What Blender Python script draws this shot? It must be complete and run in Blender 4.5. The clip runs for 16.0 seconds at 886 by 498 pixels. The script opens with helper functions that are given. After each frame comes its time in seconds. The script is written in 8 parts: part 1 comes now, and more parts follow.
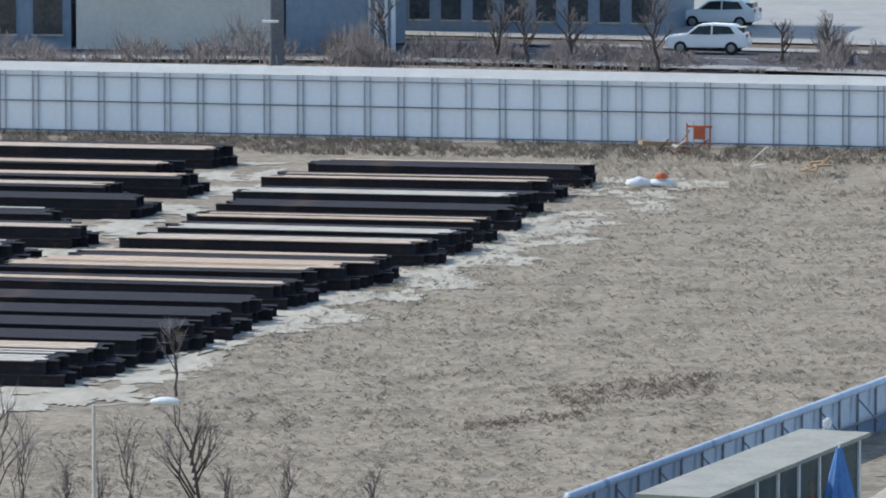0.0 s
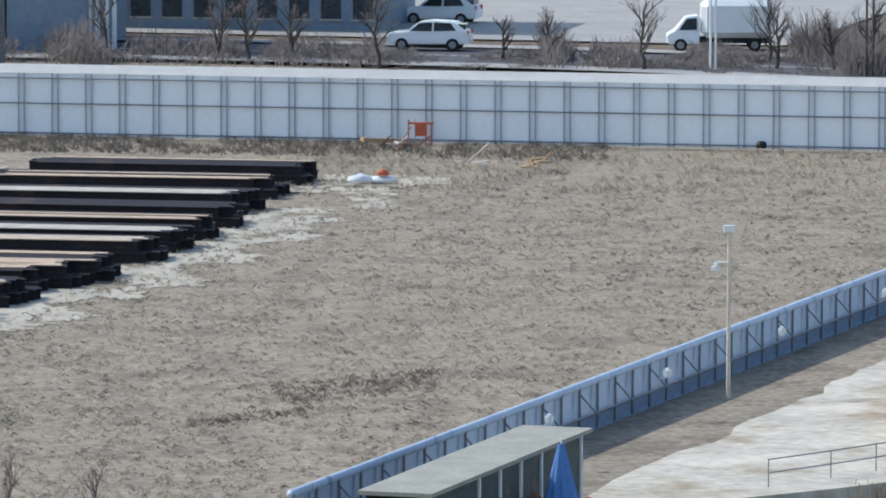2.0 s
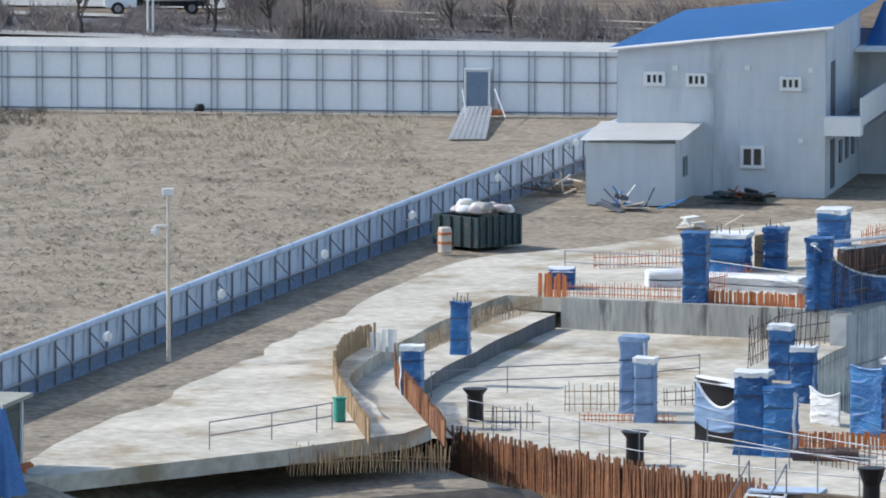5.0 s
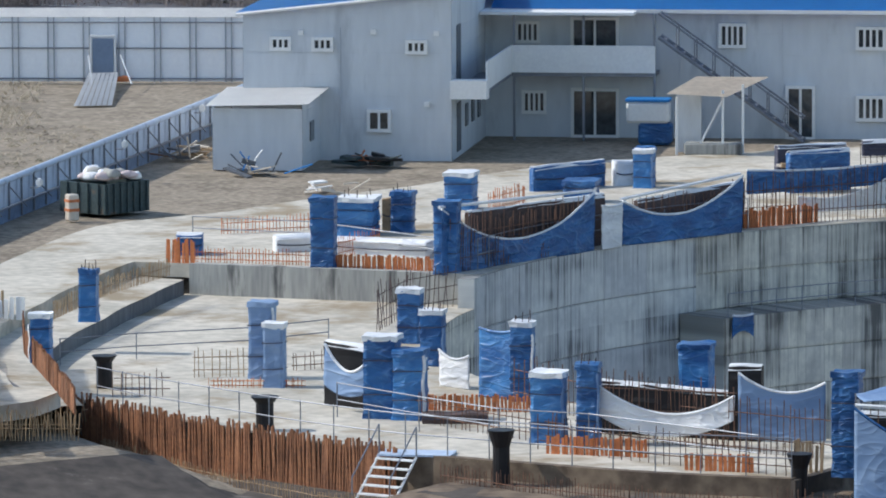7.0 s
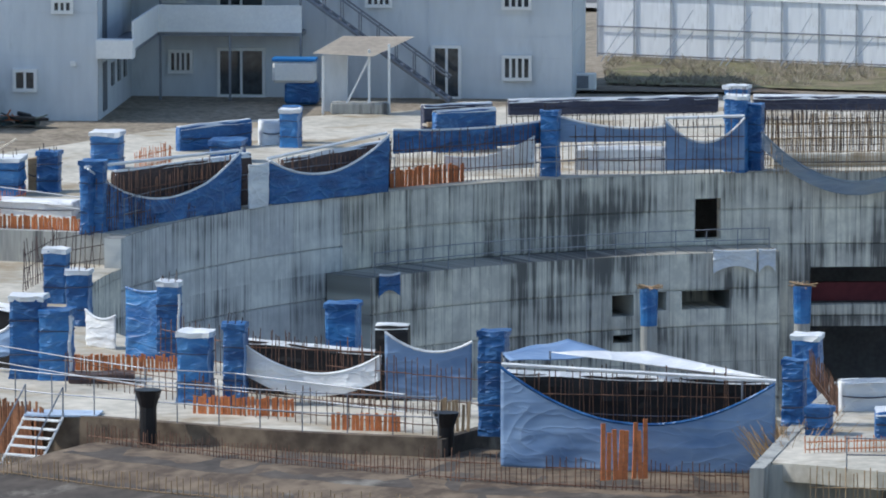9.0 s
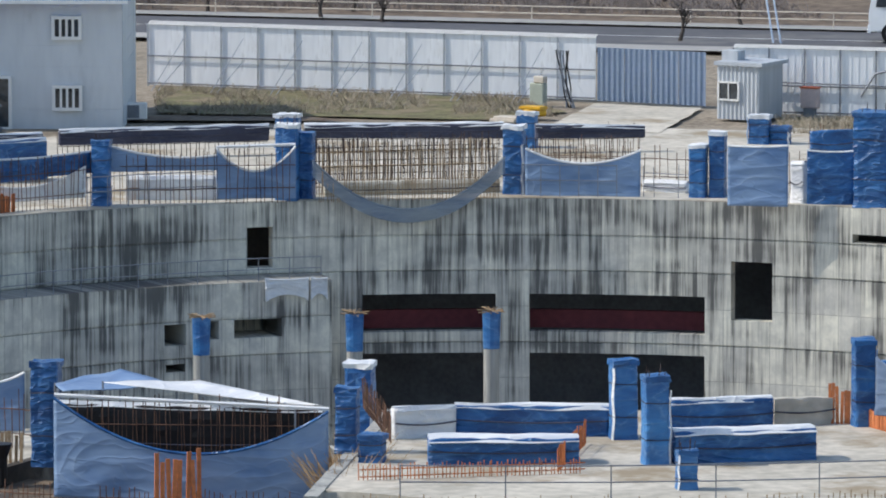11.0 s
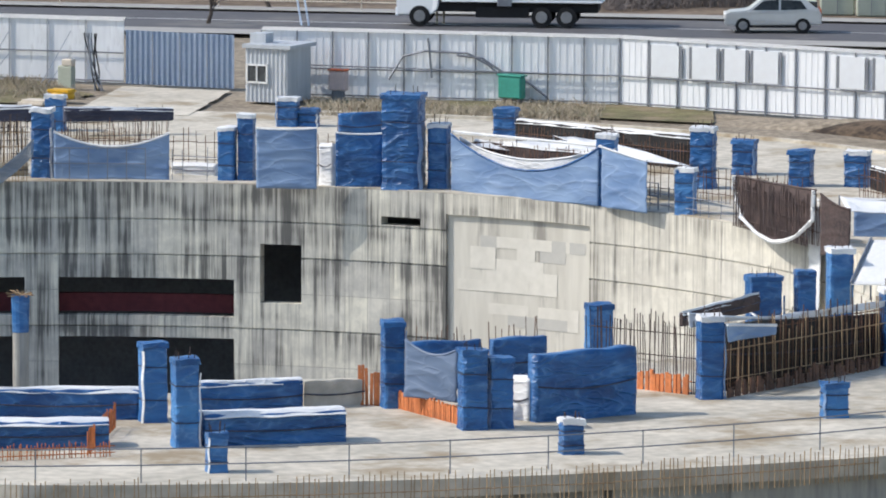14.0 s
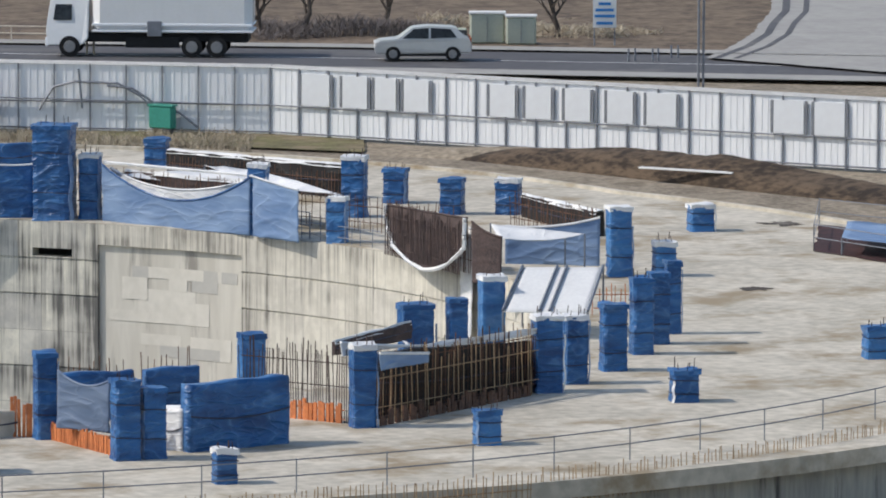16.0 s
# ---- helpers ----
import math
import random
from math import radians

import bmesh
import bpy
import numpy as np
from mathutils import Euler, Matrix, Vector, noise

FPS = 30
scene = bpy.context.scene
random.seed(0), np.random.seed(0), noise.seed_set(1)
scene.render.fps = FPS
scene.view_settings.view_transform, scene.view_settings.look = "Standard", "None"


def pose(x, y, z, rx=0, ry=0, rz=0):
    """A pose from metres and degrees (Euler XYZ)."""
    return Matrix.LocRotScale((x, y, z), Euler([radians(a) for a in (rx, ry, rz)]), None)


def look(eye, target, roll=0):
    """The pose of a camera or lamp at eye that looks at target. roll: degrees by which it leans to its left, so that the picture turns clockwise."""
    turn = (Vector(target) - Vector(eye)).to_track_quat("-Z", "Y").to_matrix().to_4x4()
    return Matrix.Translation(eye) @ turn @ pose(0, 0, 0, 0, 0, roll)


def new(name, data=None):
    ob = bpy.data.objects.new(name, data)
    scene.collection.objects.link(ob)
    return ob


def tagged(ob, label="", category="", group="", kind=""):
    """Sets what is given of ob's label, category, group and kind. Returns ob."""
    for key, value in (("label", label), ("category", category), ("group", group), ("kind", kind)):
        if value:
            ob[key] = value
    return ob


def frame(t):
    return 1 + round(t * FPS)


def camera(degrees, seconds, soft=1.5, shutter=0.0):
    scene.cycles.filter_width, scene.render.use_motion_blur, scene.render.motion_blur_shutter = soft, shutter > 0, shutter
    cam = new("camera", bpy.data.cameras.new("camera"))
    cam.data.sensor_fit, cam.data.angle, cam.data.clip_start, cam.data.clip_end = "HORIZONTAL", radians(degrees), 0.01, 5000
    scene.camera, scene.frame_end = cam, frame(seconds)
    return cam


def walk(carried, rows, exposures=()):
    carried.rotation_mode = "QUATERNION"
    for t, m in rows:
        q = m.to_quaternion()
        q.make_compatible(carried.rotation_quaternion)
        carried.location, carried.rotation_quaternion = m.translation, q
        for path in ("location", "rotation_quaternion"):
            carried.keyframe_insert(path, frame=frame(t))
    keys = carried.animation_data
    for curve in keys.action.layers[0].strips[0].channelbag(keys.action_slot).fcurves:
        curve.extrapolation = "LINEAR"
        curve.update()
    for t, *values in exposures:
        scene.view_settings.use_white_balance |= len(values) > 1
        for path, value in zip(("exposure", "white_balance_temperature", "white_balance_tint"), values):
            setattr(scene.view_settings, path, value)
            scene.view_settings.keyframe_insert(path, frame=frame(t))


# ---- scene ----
EYE = (0.0, 0.0, 27.77)
cam = camera(7.476, 16.0, soft=1.9)
# seconds, yaw, pitch, roll in degrees: the camera turns where it is
PATH = [
    (0.0, 0.004, -5.865, -0.049),
    (0.5, -0.549, -5.859, 0.006),
    (1.0, -0.932, -5.855, 0.023),
    (1.5, -1.500, -5.857, -0.004),
    (2.0, -2.358, -5.891, 0.033),
    (2.5, -3.141, -5.941, 0.082),
    (3.0, -3.853, -5.985, 0.192),
    (3.5, -4.630, -6.029, 0.205),
    (4.0, -5.420, -6.076, 0.255),
    (4.5, -6.280, -6.140, 0.164),
    (4.7, -6.617, -6.161, 0.101),
    (6.8, -10.002, -6.479, -0.196),
    (7.0, -10.283, -6.500, -0.242),
    (7.5, -10.867, -6.559, -0.270),
    (8.0, -11.482, -6.622, -0.297),
    (8.5, -12.443, -6.782, -0.017),
    (10.8, -16.536, -6.666, -0.173),
    (11.0, -17.099, -6.601, 0.018),
    (11.5, -17.964, -6.487, 0.062),
    (12.0, -18.359, -6.441, 0.094),
    (12.5, -18.529, -6.537, 0.118),
    (13.0, -19.283, -6.665, 0.114),
    (13.5, -20.144, -6.757, 0.210),
    (14.0, -21.104, -6.738, 0.249),
    (14.5, -21.839, -6.626, 0.049),
    (15.0, -22.540, -6.452, -0.022),
    (15.5, -23.139, -6.405, 0.064),
    (16.0, -24.064, -6.480, 0.167),
]


def aim(yaw, pitch, roll):
    a, b = radians(yaw), radians(pitch)
    way = Vector((-math.sin(a) * math.cos(b), math.cos(a) * math.cos(b), math.sin(b)))
    return look(EYE, Vector(EYE) + way * 100, roll)


walk(cam, [(t, aim(y, p, r)) for t, y, p, r in PATH], exposures=[(0, 0.26, 6030, 7), (4.7, 0.32, 6170, 8), (7, 0.20, 6170, 8), (8.5, 0.17, 6000, 7), (11, 0.15, 6350, 9), (12.5, 0.22, 6480, 10), (13.5, 0.29, 6510, 10), (14, 0.26, 6530, 10), (14.5, 0.07, 6550, 10), (15.5, -0.06, 6590, 10), (16, -0.09, 6600, 10)])

# ---- light ----
SUN_AZ = math.atan2(0.33, -0.94)
SUN_EL = radians(42)
world = bpy.data.worlds.new("sky")
scene.world = world
world.use_nodes = True
wn = world.node_tree.nodes
sky = wn.new("ShaderNodeTexSky")
sky.sky_type = 'NISHITA'
sky.sun_disc = False
sky.sun_elevation = SUN_EL
sky.sun_rotation = math.pi / 2 - SUN_AZ
sky.air_density = 1.2
sky.dust_density = 1.2
world.node_tree.links.new(sky.outputs[0], wn["Background"].inputs[0])
wn["Background"].inputs[1].default_value = 0.155
sun_data = bpy.data.lights.new("sun", 'SUN')
sun_data.energy = 3.1
sun_data.angle = radians(0.6)
sun_data.color = (1.0, 0.94, 0.85)
sun = new("sun", sun_data)
sun.matrix_world = look((0, 0, 300), Vector((0, 0, 300)) - Vector((math.cos(SUN_AZ) * math.cos(SUN_EL), math.sin(SUN_AZ) * math.cos(SUN_EL), math.sin(SUN_EL))))


# ---- materials ----
def material(name, base, second=None, rough=0.8, metal=0.0, scale=1.0, fine=14.0, bump=0.3, streak=None, dirt=None, dirt_scale=0.3, dirt_amount=0.5, island=0.0, spec=0.3, sharp=0.14):
    """Two colours mixed by a broad and a fine noise; streak: (x, y, z) stretch of the noise; dirt: a third colour in patches."""
    mat = bpy.data.materials.new(name)
    mat.use_nodes = True
    n, l = mat.node_tree.nodes, mat.node_tree.links
    bsdf = n["Principled BSDF"]
    bsdf.inputs["Roughness"].default_value = rough
    bsdf.inputs["Metallic"].default_value = metal
    bsdf.inputs["Specular IOR Level"].default_value = spec
    geo = n.new("ShaderNodeTexCoord")
    mapping = n.new("ShaderNodeMapping")
    mapping.inputs["Scale"].default_value = streak or (1, 1, 1)
    l.new(geo.outputs["Object"], mapping.inputs[0])
    big, small = n.new("ShaderNodeTexNoise"), n.new("ShaderNodeTexNoise")
    for node, s, det in ((big, scale, 5), (small, fine, 4)):
        node.inputs["Scale"].default_value = s
        node.inputs["Detail"].default_value = det
        l.new(mapping.outputs[0], node.inputs["Vector"])
    add = n.new("ShaderNodeMath")
    add.operation = 'MULTIPLY_ADD'
    add.inputs[1].default_value = 0.5
    l.new(small.outputs[0], add.inputs[0])
    half = n.new("ShaderNodeMath")
    half.operation = 'MULTIPLY'
    half.inputs[1].default_value = 0.5
    l.new(big.outputs[0], half.inputs[0])
    l.new(half.outputs[0], add.inputs[2])
    ramp = n.new("ShaderNodeValToRGB")
    ramp.color_ramp.elements[0].position, ramp.color_ramp.elements[1].position = 0.5 - sharp, 0.5 + sharp
    ramp.color_ramp.elements[0].color = (*(second or [c * 0.75 for c in base]), 1)
    ramp.color_ramp.elements[1].color = (*base, 1)
    l.new(add.outputs[0], ramp.inputs[0])
    col = ramp.outputs[0]
    if dirt:
        d = n.new("ShaderNodeTexNoise")
        d.inputs["Scale"].default_value = dirt_scale
        d.inputs["Detail"].default_value = 6
        d.inputs["Roughness"].default_value = 0.65
        l.new(mapping.outputs[0], d.inputs["Vector"])
        dr = n.new("ShaderNodeValToRGB")
        dr.color_ramp.elements[0].position, dr.color_ramp.elements[1].position = 0.66 - 0.3 * dirt_amount, 0.74 - 0.2 * dirt_amount
        l.new(d.outputs[0], dr.inputs[0])
        mix = n.new("ShaderNodeMix")
        mix.data_type = 'RGBA'
        l.new(dr.outputs[0], mix.inputs[0])
        l.new(col, mix.inputs[6])
        mix.inputs[7].default_value = (*dirt, 1)
        col = mix.outputs[2]
    if island:
        g = n.new("ShaderNodeNewGeometry")
        o = n.new("ShaderNodeObjectInfo")
        s = n.new("ShaderNodeMath")
        s.operation = 'ADD'
        l.new(g.outputs["Random Per Island"], s.inputs[0])
        l.new(o.outputs["Random"], s.inputs[1])
        f = n.new("ShaderNodeMapRange")
        f.inputs["From Max"].default_value = 2.0
        f.inputs["To Min"].default_value, f.inputs["To Max"].default_value = 1 - island, 1 + island
        l.new(s.outputs[0], f.inputs["Value"])
        hsv = n.new("ShaderNodeHueSaturation")
        l.new(f.outputs[0], hsv.inputs["Value"])
        l.new(col, hsv.inputs["Color"])
        col = hsv.outputs[0]
    l.new(col, bsdf.inputs["Base Color"])
    if bump:
        b = n.new("ShaderNodeBump")
        b.inputs["Strength"].default_value = bump
        b.inputs["Distance"].default_value = 0.05
        l.new(add.outputs[0], b.inputs["Height"])
        l.new(b.outputs[0], bsdf.inputs["Normal"])
    return mat


PIT = Vector((68.8, 216.8))
PIT_R = 29.3
FLOOR = -11.5


def wall_material(name, light, mid, dark, amount, cell=(0.92, 1.375), cell_shift=0.12, joint=0.55):
    """Curved formwork concrete: a grid of form panels of uneven tone, with rain streaks that hang from each pour."""
    mat = bpy.data.materials.new(name)
    mat.use_nodes = True
    n, l = mat.node_tree.nodes, mat.node_tree.links
    bsdf = n["Principled BSDF"]
    bsdf.inputs["Roughness"].default_value = 0.88
    bsdf.inputs["Specular IOR Level"].default_value = 0.25
    co = n.new("ShaderNodeTexCoord")
    sep = n.new("ShaderNodeSeparateXYZ")
    l.new(co.outputs["Object"], sep.inputs[0])

    def calc(op, a, b=None, c=None):
        m = n.new("ShaderNodeMath")
        m.operation = op
        for k, v in enumerate((a, b, c)):
            if v is None:
                continue
            if isinstance(v, (int, float)):
                m.inputs[k].default_value = v
            else:
                l.new(v, m.inputs[k])
        return m.outputs[0]

    def span(v, a, b, lo=0.0, hi=1.0):
        m = n.new("ShaderNodeMapRange")
        m.interpolation_type = 'SMOOTHSTEP'
        l.new(v, m.inputs["Value"])
        for key, x in (("From Min", a), ("From Max", b), ("To Min", lo), ("To Max", hi)):
            m.inputs[key].default_value = x
        return m.outputs[0]

    def blend(f, a, b, kind='MIX'):
        m = n.new("ShaderNodeMix")
        m.data_type = 'RGBA'
        m.blend_type = kind
        for k, v in ((0, f), (6, a), (7, b)):
            if isinstance(v, (int, float)):
                m.inputs[k].default_value = v
            elif isinstance(v, tuple):
                m.inputs[k].default_value = (*v, 1)
            else:
                l.new(v, m.inputs[k])
        return m.outputs[2]

    arc_len = calc('MULTIPLY', calc('ARCTAN2', calc('SUBTRACT', sep.outputs[1], PIT.y), calc('SUBTRACT', sep.outputs[0], PIT.x)), PIT_R)
    z = sep.outputs[2]

    def grain(u, v, detail, rough=0.55, seed=0.0):
        c = n.new("ShaderNodeCombineXYZ")
        l.new(calc('MULTIPLY', arc_len, u), c.inputs[0])
        l.new(calc('MULTIPLY', z, v), c.inputs[1])
        c.inputs[2].default_value = seed
        t = n.new("ShaderNodeTexNoise")
        t.inputs["Scale"].default_value = 1.0
        t.inputs["Detail"].default_value = detail
        t.inputs["Roughness"].default_value = rough
        l.new(c.outputs[0], t.inputs["Vector"])
        return t.outputs[0]

    c = n.new("ShaderNodeCombineXYZ")
    l.new(arc_len, c.inputs[0])
    l.new(z, c.inputs[1])
    br = n.new("ShaderNodeTexBrick")
    br.offset = 0.0
    br.inputs["Scale"].default_value = 1.0
    br.inputs["Brick Width"].default_value, br.inputs["Row Height"].default_value = cell
    br.inputs["Mortar Size"].default_value = 0.014
    br.inputs["Mortar Smooth"].default_value = 0.4
    br.inputs["Color1"].default_value = (1 - cell_shift * 1.3, 1 - cell_shift * 1.25, 1 - cell_shift, 1)
    br.inputs["Color2"].default_value = (1 + cell_shift * 0.6, 1 + cell_shift * 0.6, 1 + cell_shift * 0.4, 1)
    br.inputs["Mortar"].default_value = (joint, joint, joint, 1)
    l.new(c.outputs[0], br.inputs["Vector"])
    broad = grain(0.16, 0.32, 3, 0.6, 4.0)
    thin = grain(5.5, 0.16, 4, 0.65, 9.0)
    wide = grain(1.5, 0.10, 3, 0.6, 2.0)
    blotch = grain(1.1, 1.0, 7, 0.7, 6.0)
    hang = calc('FRACT', calc('DIVIDE', calc('MULTIPLY', z, -1.0), 2.75))
    col = blend(span(blotch, 0.36, 0.64), mid, light)
    col = blend(1.0, col, br.outputs["Color"], 'MULTIPLY')
    pull = calc('ADD', calc('MULTIPLY', thin, 0.9), calc('ADD', calc('MULTIPLY', wide, 0.45), calc('MULTIPLY', broad, 0.9)))
    pull = calc('SUBTRACT', pull, calc('MULTIPLY', hang, 0.09))
    pull = calc('ADD', pull, calc('MULTIPLY', calc('SUBTRACT', blotch, 0.5), 0.16))
    stain = span(pull, 1.21 - 0.2 * amount, 1.38 - 0.2 * amount, 0.0, 0.85)
    veil = span(pull, 1.08 - 0.2 * amount, 1.26 - 0.2 * amount, 0.0, 0.5)
    col = blend(veil, col, tuple(0.45 * a + 0.55 * b for a, b in zip(mid, dark)))
    col = blend(stain, col, dark)
    l.new(col, bsdf.inputs["Base Color"])
    b = n.new("ShaderNodeBump")
    b.inputs["Strength"].default_value = 0.35
    b.inputs["Distance"].default_value = 0.04
    l.new(calc('ADD', blotch, calc('MULTIPLY', br.outputs["Fac"], -0.6)), b.inputs["Height"])
    l.new(b.outputs[0], bsdf.inputs["Normal"])
    return mat


def tarp_material(name, base, deep, pale, rough=0.42, stretch=(0.9, 0.9, 2.2), ridge_scale=0.75, ridge_tint=0.28, deep_bump=0.035, cover=1.0):
    """Creased plastic sheeting: sharp folds at two sizes, paler along the ridges, uneven in tone."""
    mat = bpy.data.materials.new(name)
    mat.use_nodes = True
    n, l = mat.node_tree.nodes, mat.node_tree.links
    bsdf = n["Principled BSDF"]
    bsdf.inputs["Roughness"].default_value = rough
    bsdf.inputs["Specular IOR Level"].default_value = 0.4
    bsdf.inputs["Alpha"].default_value = cover
    co = n.new("ShaderNodeTexCoord")
    info = n.new("ShaderNodeObjectInfo")
    shift = n.new("ShaderNodeVectorMath")
    shift.operation = 'MULTIPLY_ADD'
    l.new(info.outputs["Random"], shift.inputs[0])
    shift.inputs[1].default_value = (37.0, 53.0, 71.0)
    l.new(co.outputs["Object"], shift.inputs[2])
    mp = n.new("ShaderNodeMapping")
    mp.inputs["Scale"].default_value = stretch
    l.new(shift.outputs[0], mp.inputs[0])

    def calc(op, a, b):
        m = n.new("ShaderNodeMath")
        m.operation = op
        for k, v in enumerate((a, b)):
            if isinstance(v, (int, float)):
                m.inputs[k].default_value = v
            else:
                l.new(v, m.inputs[k])
        return m.outputs[0]

    def cloud(scale, detail, bend):
        t = n.new("ShaderNodeTexNoise")
        t.inputs["Scale"].default_value = scale
        t.inputs["Detail"].default_value = detail
        t.inputs["Distortion"].default_value = bend
        l.new(mp.outputs[0], t.inputs["Vector"])
        return t.outputs[0]

    def ridge(scale, bend, power):
        d = calc('ABSOLUTE', calc('SUBTRACT', calc('MULTIPLY', cloud(scale, 1.0, bend), 4.0), 2.0), 0.0)
        return calc('POWER', calc('MAXIMUM', calc('SUBTRACT', 1.0, d), 0.0), power)

    r1, r2 = ridge(ridge_scale, 0.7, 5.0), ridge(ridge_scale * 2.6, 0.5, 4.0)
    folds = calc('ADD', calc('MULTIPLY', r1, 0.65), calc('MULTIPLY', r2, 0.35))
    tone = n.new("ShaderNodeValToRGB")
    tone.color_ramp.elements[0].position, tone.color_ramp.elements[1].position = 0.36, 0.64
    tone.color_ramp.elements[0].color, tone.color_ramp.elements[1].color = (*deep, 1), (*base, 1)
    l.new(cloud(0.8, 4.0, 0.3), tone.inputs[0])
    mix = n.new("ShaderNodeMix")
    mix.data_type = 'RGBA'
    l.new(calc('MULTIPLY', calc('POWER', folds, 1.6), ridge_tint * 1.6), mix.inputs[0])
    l.new(tone.outputs[0], mix.inputs[6])
    mix.inputs[7].default_value = (*pale, 1)
    l.new(mix.outputs[2], bsdf.inputs["Base Color"])
    b = n.new("ShaderNodeBump")
    b.inputs["Strength"].default_value = 0.9
    b.inputs["Distance"].default_value = deep_bump
    l.new(calc('ADD', folds, calc('MULTIPLY', cloud(ridge_scale * 2.2, 2.0, 0.4), 1.2)), b.inputs["Height"])
    l.new(b.outputs[0], bsdf.inputs["Normal"])
    return mat


M = {}
M["field"] = material("dry_grass_soil", (0.382, 0.322, 0.249), (0.170, 0.141, 0.106), 0.95, scale=0.3, fine=3.6, dirt=(0.18, 0.15, 0.11), dirt_scale=0.3, dirt_amount=0.48, bump=1.0, sharp=0.1)
M["concrete"] = material("pale_concrete", (0.62, 0.57, 0.485), (0.40, 0.37, 0.31), 0.85, scale=0.3, fine=2.2, dirt=(0.31, 0.25, 0.17), dirt_scale=0.24, dirt_amount=0.5, bump=0.2, sharp=0.11)
M["curb"] = material("grey_concrete", (0.47, 0.46, 0.42), (0.27, 0.27, 0.26), 0.85, scale=1.2, fine=6, streak=(1, 1, 0.12), bump=0.2, dirt=(0.10, 0.10, 0.10), dirt_scale=1.4, dirt_amount=0.42)
# concrete with the shade of the shelf's upright face in its colour
M["darkconcrete"] = material("shade_dark_concrete", (0.20, 0.205, 0.215), (0.11, 0.115, 0.125), 0.85, scale=1.0, fine=6, streak=(1, 1, 0.2), bump=0.2)
M["wall"] = wall_material("stained_concrete", (0.76, 0.725, 0.63), (0.55, 0.53, 0.475), (0.08, 0.08, 0.08), 0.63)
M["wallplain"] = wall_material("smooth_grey_concrete", (0.66, 0.66, 0.64), (0.51, 0.515, 0.515), (0.10, 0.10, 0.11), 0.40, (2.5, 1.85), 0.14, 0.42)
M["wallpale"] = wall_material("sunlit_streaked_concrete", (0.70, 0.665, 0.585), (0.56, 0.53, 0.465), (0.16, 0.15, 0.135), 0.42, (0.92, 1.375), 0.06, 0.72)
M["cleanwall"] = material("pale_patched_concrete", (0.66, 0.63, 0.56), (0.53, 0.50, 0.44), 0.85, scale=0.9, fine=3.4, streak=(1, 1, 0.12), dirt=(0.30, 0.28, 0.25), dirt_scale=1.0, dirt_amount=0.3, bump=0.15)
M["panel"] = material("white_sheet_steel", (0.90, 0.92, 0.95), (0.83, 0.85, 0.89), 0.5, scale=0.6, fine=6, bump=0.05, island=0.0)
M["rail"] = material("grey_steel_tube", (0.26, 0.28, 0.32), (0.18, 0.19, 0.22), 0.5, 0.4, scale=2, fine=20, bump=0.05)
M["palerail"] = material("pale_steel_tube", (0.45, 0.48, 0.53), (0.34, 0.36, 0.40), 0.5, 0.3, scale=2, fine=20, bump=0.05)
M["bluefence"] = material("pale_blue_sheet_steel", (0.57, 0.655, 0.78), (0.45, 0.54, 0.68), 0.5, scale=0.8, fine=5, streak=(1, 1, 0.3), bump=0.05, dirt=(0.27, 0.34, 0.46), dirt_scale=1.1, dirt_amount=0.3)
# darker blue that paints the shadow band along the fence foot
M["bluefooting"] = material("shade_blue_footing", (0.21, 0.29, 0.43), (0.12, 0.17, 0.27), 0.7, scale=0.8, fine=5, bump=0.1)
M["tarp"] = tarp_material("blue_tarpaulin", (0.022, 0.118, 0.325), (0.010, 0.056, 0.18), (0.12, 0.28, 0.54), ridge_tint=0.36, deep_bump=0.055)
M["midtarp"] = tarp_material("worn_blue_tarpaulin", (0.045, 0.19, 0.45), (0.022, 0.10, 0.29), (0.20, 0.38, 0.64))
M["paletarp"] = tarp_material("sun_bleached_blue_tarpaulin", (0.215, 0.315, 0.49), (0.115, 0.20, 0.37), (0.42, 0.51, 0.64), 0.55, (0.5, 0.5, 1.3), 0.7, 0.16)
M["navy"] = tarp_material("dark_navy_sheet", (0.045, 0.05, 0.085), (0.025, 0.028, 0.055), (0.10, 0.10, 0.13), 0.6)
M["net"] = tarp_material("grey_blue_net", (0.30, 0.36, 0.43), (0.19, 0.25, 0.34), (0.42, 0.47, 0.53), 0.8, (0.6, 0.6, 2.6), 1.0, cover=0.55)
# darkened copy of the bleached tarpaulin, for a sheet hanging in shade
M["slate"] = tarp_material("shaded_pale_tarpaulin", (0.13, 0.185, 0.29), (0.075, 0.12, 0.21), (0.25, 0.32, 0.43), 0.55, (0.5, 0.5, 1.3), 0.7, 0.16)
M["whitetarp"] = tarp_material("white_sheeting", (0.80, 0.80, 0.80), (0.58, 0.60, 0.64), (0.86, 0.86, 0.86), 0.6, (0.8, 0.8, 1.6), 0.9)
M["agedpanel"] = material("aged_white_steel", (0.86, 0.88, 0.91), (0.72, 0.74, 0.78), 0.6, scale=0.8, fine=3, streak=(1, 1, 0.15), bump=0.1, dirt=(0.40, 0.40, 0.41), dirt_scale=0.8, dirt_amount=0.3)
M["plaster"] = material("pale_patching_plaster", (0.70, 0.665, 0.595), (0.61, 0.58, 0.515), 0.9, scale=0.9, fine=3, bump=0.1)
M["plastergrey"] = material("grey_patching_plaster", (0.52, 0.50, 0.46), (0.45, 0.44, 0.41), 0.9, scale=0.5, fine=3, bump=0.1)
M["rust"] = material("rusty_rebar", (0.20, 0.105, 0.068), (0.085, 0.055, 0.045), 0.9, scale=1.5, fine=12, bump=0.2, island=0.45)
